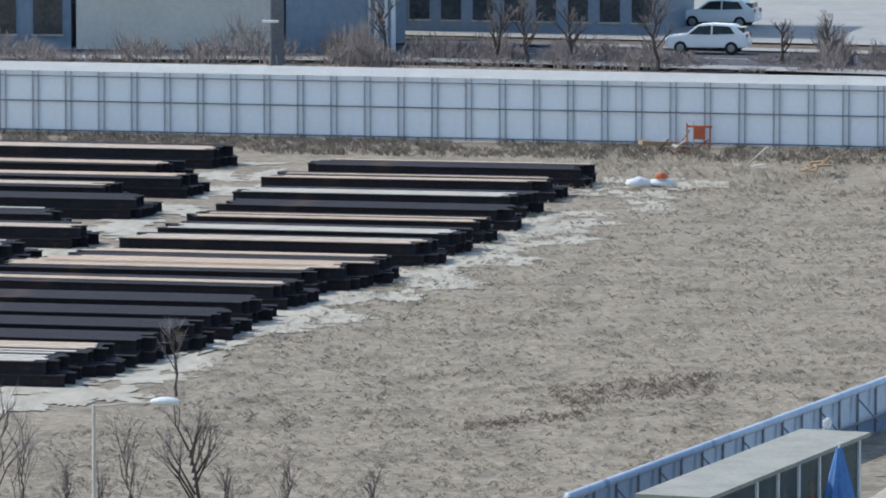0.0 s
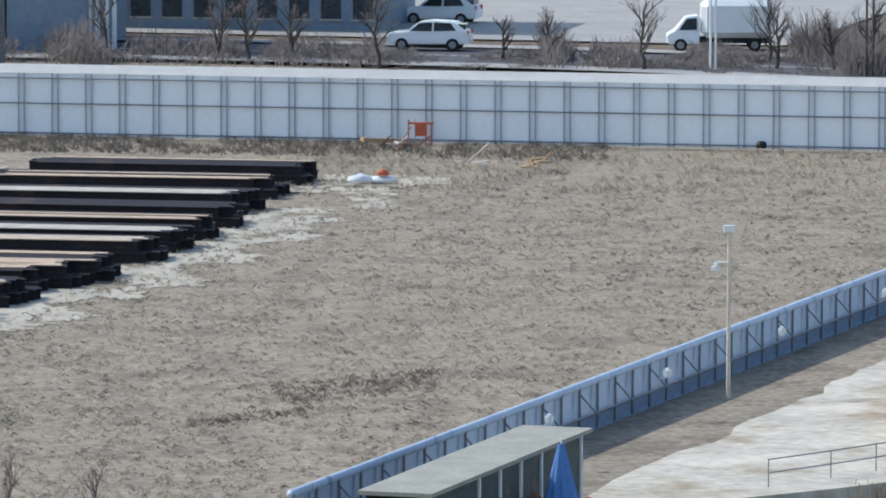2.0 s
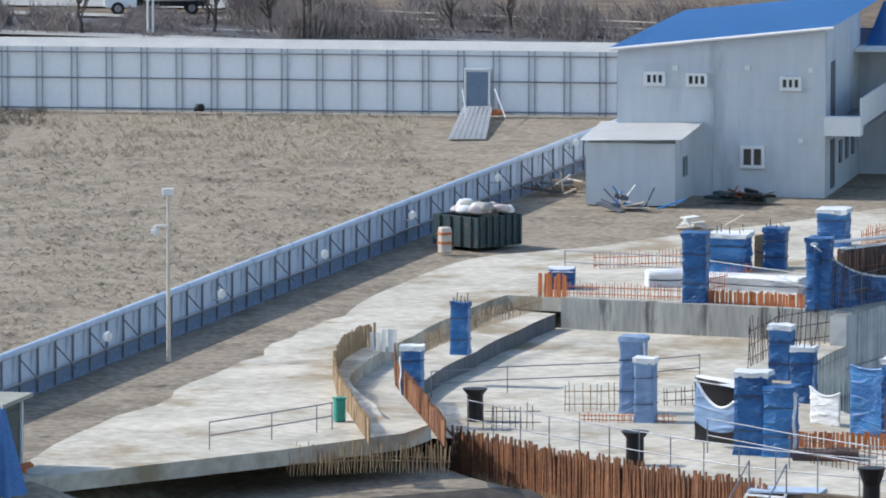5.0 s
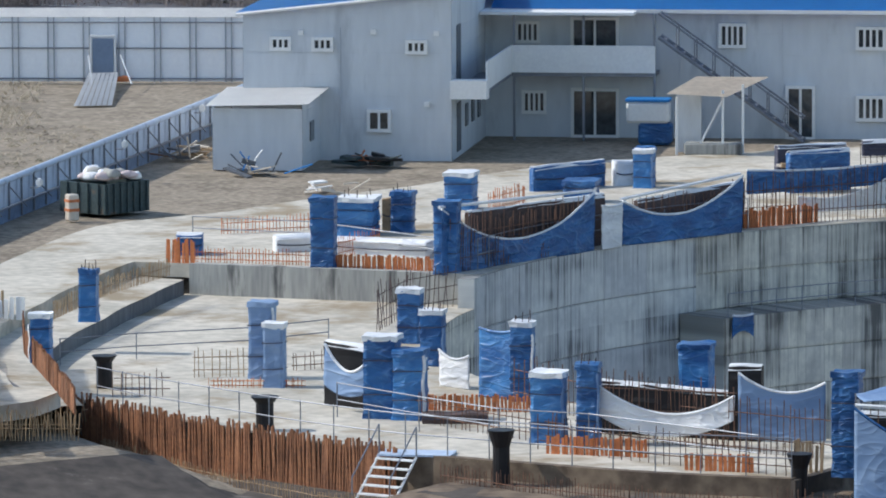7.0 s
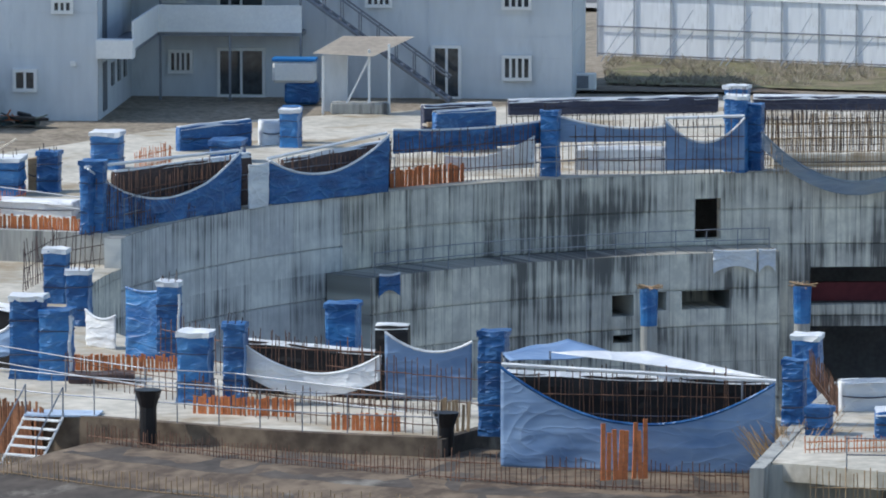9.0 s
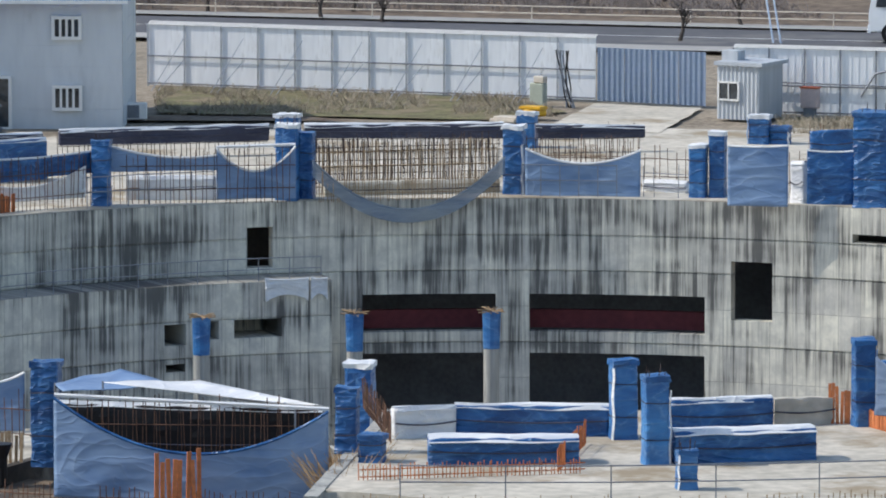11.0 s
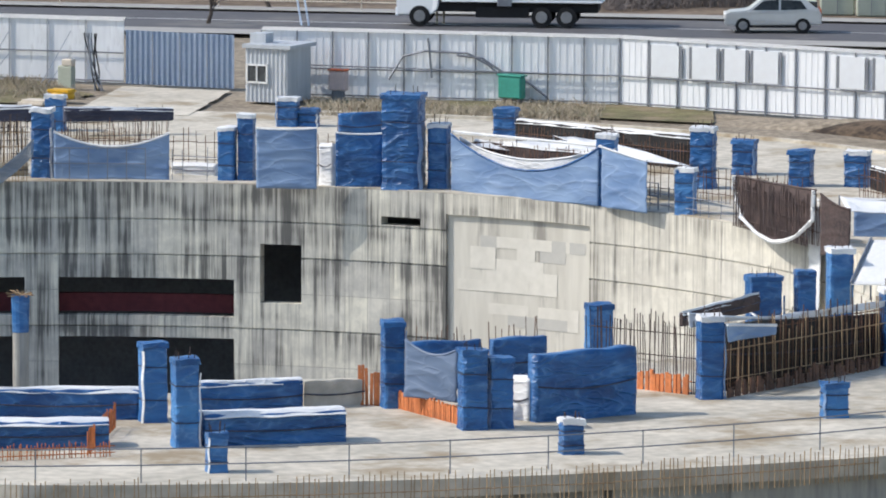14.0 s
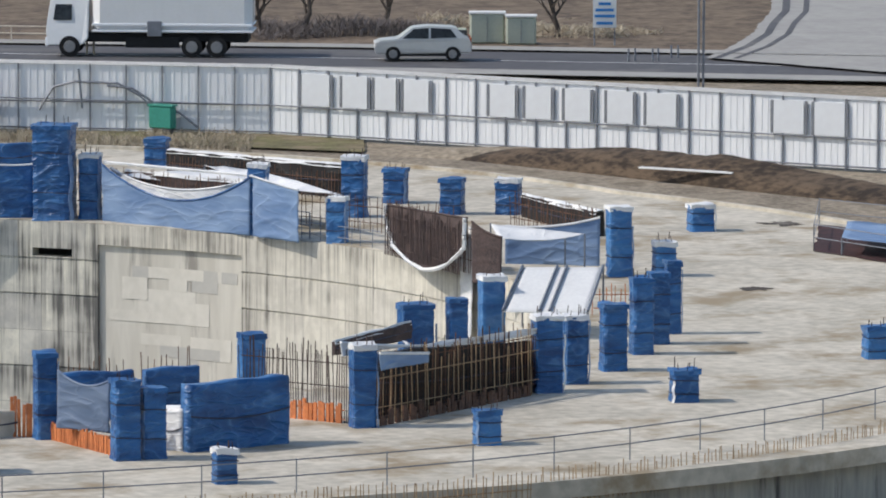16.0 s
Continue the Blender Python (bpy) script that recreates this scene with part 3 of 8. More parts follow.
def child(name, me, parent, m, label=""):
    ob = new(name, me)
    ob.parent = parent
    ob.matrix_basis = m
    if label:
        ob["label"] = label
    return ob


def hoarding(name, p, q, height, label, pitch=1.65, rail_zs=(0.06, 0.53, 0.93), mat="panel", back=False, cap=0.28, ribs=3, double=True):
    """A hoarding from p to q: sheet panels, posts and rails towards the site, and a pale cap."""
    p, q = Vector(p), Vector(q)
    length = (q - p).length
    turn = math.atan2(q.y - p.y, q.x - p.x)
    fence = thing(name, p.x, p.y, 0, turn, label, "fence", kind="structure")
    n = max(1, round(length / pitch))
    w = length / n
    me = box_mesh("panel", w - 0.02, 0.06, height, mat, at=((w - 0.02) / 2, 0, 0))
    rib = box_mesh("rib", 0.06, 0.014, height, mat, at=(0, -0.037, 0))
    post = box_mesh("post", 0.06, 0.06, height + 0.02, "rail" if back else "palerail")
    for i in range(n):
        child("panel", me, fence, pose(i * w, 0, 0.05))
        for k in range(ribs if back else 0):
            child("rib", rib, fence, pose(i * w + (k + 0.5) * w / ribs, 0, 0.05))
        child("post", post, fence, pose(i * w, -0.09, 0))
        if double and not back:
            child("post", post, fence, pose(i * w + 0.28, -0.09, 0))
    for z in rail_zs:
        bm = bmesh.new()
        bar(bm, (0, -0.15, z * height), (length, -0.15, z * height), 0.035)
        part("rail", bm, "rail", fence)
    if cap:
        bm = bmesh.new()
        vs = [bm.verts.new(p_) for p_ in ((0, -0.12, height + 0.03), (length, -0.12, height + 0.03), (length, cap * 1.1, height + cap), (0, cap * 1.1, height + cap))]
        bmesh.ops.solidify(bm, geom=[bm.faces.new(vs)], thickness=0.05)
        bmesh.ops.recalc_face_normals(bm, faces=bm.faces)
        part("cap", bm, "white", fence, "pale flashing along the top")
    return fence


# the long white fence behind the field and its bends
hoarding("fence", (-32.52, 328.34), (47.48, 308.45), 3.0, "long white sheet-steel site fence on grey posts", cap=0.42)
hoarding("fence", (76.70, 294.36), (93.60, 281.41), 2.75, "white sheet-steel fence with slanting stays on the grass", pitch=1.75, rail_zs=(0.05, 0.5), cap=0.18, double=False, mat="agedpanel")
hoarding("fence", (97.44, 274.20), (110.48, 265.37), 2.85, "white site fence hung with cables and boxes", pitch=1.6, rail_zs=(0.05, 0.45), cap=0.16, back=True, ribs=5, mat="agedpanel")
hoarding("fence", (110.48, 265.37), (132.27, 234.70), 2.85, "weathered white fence with flat grey panels and pleated sheets", pitch=1.45, rail_zs=(0.05, 0.45), cap=0.16, back=True, ribs=5, mat="agedpanel")


def near_fence(p, q, height):
    """The pale blue fence between the field and the yard, seen from its braced side."""
    p, q = Vector(p), Vector(q)
    length = (q - p).length
    turn = math.atan2(q.y - p.y, q.x - p.x)
    fence = thing("fence", p.x, p.y, 0, turn, "pale blue sheet-steel fence with a rounded top rail and braces", "fence", kind="structure")
    n = round(length / 1.85)
    w = length / n
    me = box_mesh("panel", w - 0.02, 0.06, height - 0.5, "bluefence", at=((w - 0.02) / 2, 0, 0))
    # lower band of the fence, its shadow carried by the darker blue
    low = box_mesh("footing", w - 0.02, 0.16, 0.5, "bluefooting")
    post = box_mesh("post", 0.07, 0.07, height, "rail")
    for i in range(n):
        child("panel", me, fence, pose(i * w, 0, 0.5))
        child("footing", low, fence, pose(i * w + w / 2, 0, -0.06))
        child("post", post, fence, pose(i * w, -0.12, 0))
        if i % 2 == 0:
            bm = bmesh.new()
            bar(bm, (i * w, -0.15, height - 0.25), (i * w + 0.25, -0.75, 0.5), 0.03)
            part("brace", bm, "rail", fence)
    bm = bmesh.new()
    bar(bm, (0, -0.03, height), (length, -0.03, height), 0.13, 10)
    part("top_rail", bm, "bluefence", fence, "rounded pale blue capping", smooth=True)
    bm = bmesh.new()
    bar(bm, (0, -0.17, 0.5), (length, -0.17, 0.5), 0.05)
    part("rail", bm, "rail", fence)
    return fence, length, turn


NF, NF_LEN, NF_TURN = near_fence((3.45, 187.85), (45.4, 294.0), 1.5)

# ---- office ----
OX, OY, OT = 49.6, 271.3, radians(-18)
office = thing("office_building", OX, OY, 0, OT, "two-storey grey panel site office with a blue roof", "building")


def lap_wall(bm, x0, x1, y0, y1, z0, z1, lap=0.9):
    """A panel wall between two points in plan, with shallow horizontal laps."""
    d = Vector((x1 - x0, y1 - y0))
    n = Vector((d.y, -d.x)).normalized()
    rows, z, k = [], z0, 0
    while z < z1 - 0.01:
        t = min(z + lap, z1)
        for zz, o in ((z, 0.012), (t - 0.03, 0.012), (t - 0.03, 0.0), (t, 0.0)):
            rows.append([(x0 + n.x * o, y0 + n.y * o, zz), (x1 + n.x * o, y1 + n.y * o, zz)])
        z = t
    vs = [[bm.verts.new(p) for p in r] for r in rows]
    for a, b in zip(vs, vs[1:]):
        bm.faces.new((a[0], a[1], b[1], b[0]))


MAIN_V, MAIN_R, MAIN_H = 10.8, 18.7, 5.45
for q in ((-8.6, 0, 0, 0, 6.9), (0, 0, 0, MAIN_V, 6.9), (0, MAIN_R, MAIN_V, MAIN_V, MAIN_H), (MAIN_R, MAIN_R, MAIN_V, MAIN_V + 9, MAIN_H), (MAIN_R, -8.6, MAIN_V + 9, MAIN_V + 9, MAIN_H), (-8.6, -8.6, MAIN_V + 9, 0, MAIN_H)):
    bm = bmesh.new()
    lap_wall(bm, *q[:4], -0.1, q[4])
    # the wing's top edge rises from one side to the other
    for v in bm.verts:
        if v.co.z > 5.9 and v.co.y < 1 and v.co.x < -1:
            v.co.z = min(v.co.z, 5.95)
    part("wall", bm, "siding", office)
for x0, x1, y0, y1, za, zb, zc, zd in ((-8.9, 0.35, -0.35, MAIN_V + 9, 6.0, 7.0, 6.1, 7.1), (0.36, MAIN_R + 0.4, MAIN_V - 0.9, MAIN_V + 5, 5.45, 5.45, 6.9, 6.9), (0.36, MAIN_R + 0.4, MAIN_V + 5.0, MAIN_V + 10, 6.9, 6.9, 5.45, 5.45)):
    bm = bmesh.new()
    top = [bm.verts.new(p) for p in ((x0, y0, za), (x1, y0, zb), (x1, y1, zd), (x0, y1, zc))]
    f = bm.faces.new(top)
    bmesh.ops.solidify(bm, geom=[f], thickness=0.16)
    bmesh.ops.recalc_face_normals(bm, faces=bm.faces)
    part("roof", bm, "roof", office, "bright blue sheet-metal roof")


def window(u, z, w, h, v, panes=2, name="window", shut=False):
    t = 0.13
    y = v - 0.1
    if name == "window":
        u, z, w, h = u, z + h * 0.08, w * 0.84, h * 0.84
    bm = bmesh.new()
    for px in (u - w / 2 - t * 0.3, u + w / 2 + t * 0.3):
        box(bm, px, y, z - t * 0.5, t, 0.2, h + t)
    for pz in (z - t * 0.8, z + h - t * 0.2):
        box(bm, u, y - 0.004, pz, w + t * 1.58, 0.2, t)
    frame_ob = part(name, bm, "white", office, "white window frame")
    for i in range(1, panes):
        bm = bmesh.new()
        box(bm, u - w / 2 + w * i / panes, y - 0.01, z, 0.1, 0.1, h)
        part("mullion", bm, "white", frame_ob)
    bm = bmesh.new()
    box(bm, u, v - 0.02, z + 0.02, w - 0.02, 0.03, h - 0.04)
    part("pane", bm, "glass", frame_ob)
    return frame_ob


for q in ((-7.04, 4.52, 0.80, 0.45), (-5.30, 4.50, 0.82, 0.45), (-1.43, 4.41, 0.82, 0.45)):
    window(*q, 0.0, 3)
window(*(-2.98, 1.17, 0.94, 0.86), 0.0, 2)
for q in ((10.52, 3.80, 1.12, 1.00), (16.36, 3.75, 1.26, 0.94), (16.37, 0.74, 1.26, 1.04), (2.10, 0.95, 1.01, 0.95), (1.82, 3.95, 1.01, 0.88)):
    window(*q, MAIN_V, 4)
window(*(4.69, 0.02, 1.85, 1.91), MAIN_V, 2, "door")
window(4.69, 2.95, 1.85, 2.0, MAIN_V, 2, "door")
window(13.4, 0.0, 1.05, 2.1, MAIN_V, 2, "door")

# ---- steel beams ----
def i_beam_mesh(length, w, h):
    bm = bmesh.new()
    box(bm, length / 2, 0, 0, length, w, 0.04)
    box(bm, length / 2, 0, 0.04, length, 0.04, h - 0.08)
    box(bm, length / 2, 0, h - 0.04, length, w, 0.04)
    me = bpy.data.meshes.new("beam")
    bm.to_mesh(me)
    bm.free()
    me.materials.append(M["beam"])
    return me


BEAM = i_beam_mesh(12.0, 0.42, 0.42)
BOARD = box_mesh("board", 11.6, 0.40, 0.03, "beamtop", at=(6, 0, 0))
PALE = box_mesh("board", 11.2, 0.30, 0.03, "beampale", at=(6, 0, 0))
STACKS = [(6.16, 296.48), (4.50, 290.24), (2.80, 277.80), (1.60, 272.75), (-0.44, 264.03), (3.45, 283.52), (0.61, 267.89), (-3.53, 255.06), (-6.84, 243.40), (-8.99, 235.40), (-11.57, 227.91), (-2.47, 256.85), (-4.89, 253.50), (-5.73, 248.53), (-7.78, 239.16), (-10.20, 231.59), (-12.86, 225.26)]
STACKS_B = [(-10.11, 306.25), (-12.11, 298.52), (-14.35, 288.13), (-16.08, 276.33), (-11.12, 292.18), (-12.89, 282.69), (-14.62, 270.65), (-16.86, 263.11), (-17.99, 254.00)]
rnd = random.Random(5)
for k, (x, y) in enumerate(STACKS + STACKS_B):
    turn = radians(-13 + rnd.uniform(-0.8, 0.8))
    stack = thing("beam_stack", x, y, -0.05, turn, "stack of dark weathered steel I-beams on bare ground", "steel beams", "stacks of steel beams")
    layers = 2
    run0 = rnd.choice((0, 0, 1, 2))
    run1 = run0 + rnd.choice((0, 2, 3, 4))
    tone = rnd.choice((BOARD, BOARD, PALE))
    for layer in range(layers):
        count = rnd.choice((7, 8, 9)) - layer
        for i in range(count):
            off = rnd.uniform(-0.5, 0.3) - layer * 0.3
            child("beam", BEAM, stack, pose(-12 + off, 0.25 + i * 0.44 + layer * 0.1, layer * 0.43))
            if layer == layers - 1 and not 229 < y < 247 and (run0 <= i < run1 or rnd.random() < 0.12):
                child("board", tone if rnd.random() < 0.8 else PALE, stack, pose(-12 + off, 0.25 + i * 0.44 + layer * 0.1, layer * 0.43 + 0.43), "tan weathered upper face")

# ---- blue-wrapped columns ----
def clear_of_pit(x, y, margin=0.45):
    """Keeps what stands on the rim clear of the pit's edge, along its own line of sight from the south."""
    p = Vector((x, y))
    if (p - PIT).length > PIT_R + margin:
        return x, y
    d = p.normalized()
    b_, c_ = -PIT.dot(d), PIT.length_squared - (PIT_R + margin) ** 2
    root = math.sqrt(max(0.0, b_ * b_ - c_))
    q = d * min((-b_ - root, -b_ + root), key=lambda v: abs(v - p.length))
    return q.x, q.y


def wrapped_column(x, y, z, h, w, turn=None, mat="tarp", label="concrete column wrapped in blue tarpaulin", cap="whitetarp"):
    cx, cy = clear_of_pit(x, y)
    if math.hypot(cx - x, cy - y) > 2.0:
        z, h = FLOOR, h + z - FLOOR
    else:
        x, y = cx, cy
    turn = -math.atan2(x, y) + radians(14 if x > 60 and y < 225 else -12) if turn is None else turn
    t = thing("wrapped_pillar", x, y, z, turn, label, "pillar", "wrapped pillars round the pit")
    w = w * 0.95
    bm = bmesh.new()
    n = max(6, round(h / 0.075))
    rr = random.Random(round(x * 131 + y * 17))
    side = [(k / 7 * 2 - 1) for k in range(7)]
    ring_pts = [(c, -1) for c in side] + [(1, c) for c in side] + [(-c, 1) for c in side] + [(-1, -c) for c in side]
    m = len(ring_pts)
    sd = rr.uniform(0, 50)
    slack = rr.uniform(0.025, 0.07)
    prev = None
    for k in range(n + 1):
        zz = h * k / n
        cur = []
        for px, py in ring_pts:
            drape = zz * 1.5 + 0.5 * (px * py) + 0.9 * noise.noise(Vector((px * 0.9 + sd, py * 0.9, zz * 0.9)))
            f = 0.99 + 0.09 * noise.noise(Vector((px * 1.4 + sd, py * 1.4, zz * 0.5))) + slack * (1 - abs(math.sin(drape * math.pi))) ** 3
            f += 0.018 * noise.noise(Vector((px * 3 + sd, py * 3, zz * 3)))
            f -= 0.06 if abs(px) == 1 and abs(py) == 1 else 0
            if min(abs(zz - h * 0.3), abs(zz - h * 0.72)) < 0.05:
                f = min(f, 0.95)
            f += 0.07 * max(0, 1 - zz / 0.25)
            cur.append(bm.verts.new((px * f * w / 2, py * f * w / 2, zz)))
        if prev:
            for i in range(m):
                bm.faces.new((prev[i], prev[(i + 1) % m], cur[(i + 1) % m], cur[i]))
        prev = cur
    bm.faces.new(prev)
    part("wrapping", bm, "midtarp" if mat == "tarp" and rr.random() < 0.3 else mat, t)
    # the sheet bunched over the head
    bm = bmesh.new()
    box(bm, 0, 0, h - 0.1, w * 1.06, w * 1.06, 0.16)
    bmesh.ops.subdivide_edges(bm, edges=bm.edges[:], cuts=4, use_grid_fill=True)
    for v in bm.verts:
        v.co += Vector((noise.noise(v.co * 3 + Vector((sd, 0, 0))), noise.noise(v.co * 3 + Vector((0, sd, 0))), 1.2 * noise.noise(v.co * 2.4 + Vector((0, 0, sd))))) * 0.06
    if rr.random() < 0.4:
        part("cap", bm, cap, t, "pale sheet bunched over the top")
    else:
        part("cap", bm, mat, t)
    for f in (0.3, 0.72):
        bm = bmesh.new()
        tube(bm, [(w * 0.5 * px, w * 0.5 * py, h * f + 0.02 * math.sin(a_ * 1.7 + sd)) for a_, (px, py) in enumerate(((-1, -1), (0, -1.03), (1, -1), (1.03, 0), (1, 1), (0, 1.03), (-1, 1), (-1.03, 0), (-1, -1)))], 0.016)
        part("rope", bm, "navy", t)
    if rr.random() < 0.35:
        # the ends of the reinforcement stand out of the head
        bm = bmesh.new()
        for px, py in ((-0.3, -0.3), (0.05, -0.34), (0.32, -0.25), (0.3, 0.3), (-0.3, 0.3)):
            bar(bm, (px * w, py * w, h - 0.05), (px * w + rr.uniform(-0.06, 0.06), py * w + rr.uniform(-0.06, 0.06), h + rr.uniform(0.18, 0.4)), 0.016, 4)
        part("starter_bars", bm, "darkbar", t, "short dark bar ends")
    if rr.random() < 0.6:
        # a loose edge of the sheet down one corner
        sx = 1 if rr.random() < 0.7 else -1
        hh = h * rr.uniform(0.7, 0.97)
        rows = [[(sx * w * (0.5 + 0.07 * e + 0.03 * math.sin(k * 0.9 + sd)), -w * (0.5 - 0.10 * e) - 0.02, hh * k / 12) for k in range(13)] for e in (0, 0.5, 1)]
        part("flap", sheet(rows, 0.015), "whitetarp" if rr.random() < 0.35 else "paletarp", t, "pale loose edge of the sheet")
    return t


for x, y, h, w in [(70.51, 172.72, 0.95, 0.66), (80.39, 176.85, 0.99, 0.75), (89.68, 182.90, 0.98, 0.82), (99.87, 189.71, 1.00, 0.90), (110.89, 224.83, 0.99, 0.92), (104.74, 233.71, 1.34, 0.90), (101.88, 213.02, 2.43, 0.83), (103.34, 212.41, 1.20, 0.79), (90.80, 190.24, 2.09, 0.80), (93.36, 193.51, 2.42, 0.72), (94.98, 195.60, 2.30, 0.66), (96.55, 197.79, 2.36, 0.52), (88.40, 187.92, 2.11, 0.73), (86.77, 186.48, 2.35, 0.90), (78.52, 181.59, 2.43, 0.75), (79.95, 193.63, 1.29, 0.81), (69.04, 182.90, 2.53, 0.66), (69.64, 178.06, 2.27, 0.77), (70.48, 178.07, 2.01, 0.71), (100.93, 234.21, 2.30, 0.94), (101.06, 254.80, 1.11, 0.96), (90.25, 238.00, 3.55, 1.54), (91.49, 237.49, 2.42, 0.81), (94.63, 228.53, 2.60, 0.75), (96.22, 224.88, 1.65, 0.74), (104.37, 238.23, 1.31, 0.92), (106.72, 232.88, 1.34, 0.94), (91.21, 200.34, 1.86, 0.83), (89.56, 199.44, 1.29, 0.66), (88.32, 199.96, 1.11, 1.10)]:
    wrapped_column(x, y, 0.0, h, w)
for x, y, h, w in [(75.09, 265.64, 1.35, 1.02), (70.40, 246.86, 2.48, 0.82), (78.52, 246.00, 2.61, 0.82), (84.42, 262.73, 1.44, 0.83), (84.86, 242.75, 2.01, 0.69), (85.56, 242.53, 2.51, 0.65), (94.06, 261.42, 1.17, 0.88), (94.86, 261.17, 0.70, 0.81), (53.24, 182.24, 1.82, 0.67), (53.38, 180.24, 0.75, 0.73), (56.78, 193.00, 1.04, 0.88), (61.55, 182.52, 2.26, 0.75), (60.81, 177.53, 2.47, 0.73), (60.10, 172.79, 1.06, 0.56)]:
    wrapped_column(x, y, 0.0, h, w)
for x, y, h, w in [(38.35, 234.96, 2.47, 0.90), (41.26, 245.00, 1.36, 1.46), (43.06, 245.58, 1.47, 0.88), (42.31, 232.39, 2.51, 0.91), (46.58, 252.80, 1.41, 1.19), (55.37, 260.50, 1.39, 0.80)]:
    wrapped_column(x, y, 0.0, h, w)
for x, y, h, w in [(32.98, 211.92, 2.00, 0.72), (32.93, 214.16, 2.42, 0.84)]:
    wrapped_column(x, y, LOW_Z, h, w, mat="paletarp", label="concrete column wrapped in faded pale tarpaulin")
for x, y, h, w in [(39.15, 221.97, 1.77, 0.83), (38.86, 216.09, 1.77, 0.81), (40.20, 197.24, 2.39, 0.71), (39.15, 198.06, 2.06, 1.05), (35.14, 204.28, 2.50, 1.08), (35.93, 203.73, 2.11, 1.01), (46.08, 208.99, 1.36, 1.08)]:
    wrapped_column(x, y, LOW_Z, h, w)
for x, y, h, w in [(28.28, 221.59, 1.70, 0.64), (25.46, 211.52, 1.51, 0.68)]:
    wrapped_column(x, y, 0.0, h, w)

# ---- sheets, reinforcement and boards on the ring ----
def hung_sheet(q, sag=0.4, mat="tarp", z=0.0, foot=0.0, label="blue tarpaulin hung between pillars", foot_sag=0.0, bow=0.0, name="tarpaulin", edged=False):
    """A tarpaulin between two points, its upper edge sagging; q: x, y, height at both ends; foot: its lower edge over the floor."""
    x0, y0, h0, x1, y1, h1 = q
    a, b = Vector((x0, y0)), Vector((x1, y1))
    length = (b - a).length
    turn = math.atan2(b.y - a.y, b.x - a.x)
    ob = thing(name, x0, y0, z, turn, label, "tarpaulin", "tarpaulins round the pit")
    n, m = max(12, round(length / 0.11)), 26
    rr = random.Random(round(x0 * 71 + y0 * 13))
    ph = [rr.uniform(0, 6) for _ in range(4)]
    rows = []
    for j in range(m + 1):
        v = j / m
        row = []
        for i in range(n + 1):
            u = i / n
            top = h0 + (h1 - h0) * u - sag * 4 * u * (1 - u)
            low = foot - foot_sag * 4 * u * (1 - u)
            zz = low + (top - low) * v
            fold = 0.045 * math.sin(u * length * 2.1 + ph[0] + 2 * v) + 0.05 * noise.noise(Vector((u * length * 1.1, zz * 1.5, ph[1])))
            drape = (zz + 0.35 * 4 * (u - 0.5) ** 2 * min(1, length / 3) + 0.35 * noise.noise(Vector((u * length * 0.6, zz * 0.8, ph[3])))) * (1.5 + 0.3 * ph[0] / 6)
            fold -= (0.03 if sag > 0.9 else 0.07) * (1 - abs(math.sin(drape * math.pi + ph[2]))) ** 4 * (0.5 + 0.8 * abs(noise.noise(Vector((u * 2.5 + ph[0], zz * 1.7, 3.0)))) * 2)
            row.append((u * length, -0.08 + fold * (0.4 + 0.6 * (1 - v)) - bow * 4 * u * (1 - u), zz))
        rows.append(row)
    part("sheet", sheet(rows, 0.02), mat, ob, smooth=True)
    bm = bmesh.new()
    tube(bm, rows[-1], 0.045)
    if sag > 0.7 and foot < 0.5:
        pb = bmesh.new()
        bar(pb, (0, 0.05, h0 + 0.05), (length, 0.05, h1 + 0.05), 0.06)
        part("pole", pb, "whitetarp", ob, "white pole along the top")
    part("hem", bm, "tarp" if sag > 1 and mat == "paletarp" else "whitetarp" if mat in ("paletarp", "tarp") else mat, ob, "rolled edge")
    if edged:
        bm = bmesh.new()
        tube(bm, [(p[0], p[1] - 0.1, p[2]) for p in [r_[0] for r_ in rows[::-1]] + list(rows[0]) + [r_[-1] for r_ in rows]], 0.08)
        part("border", bm, "whitetarp", ob, "thick white border")
    return ob


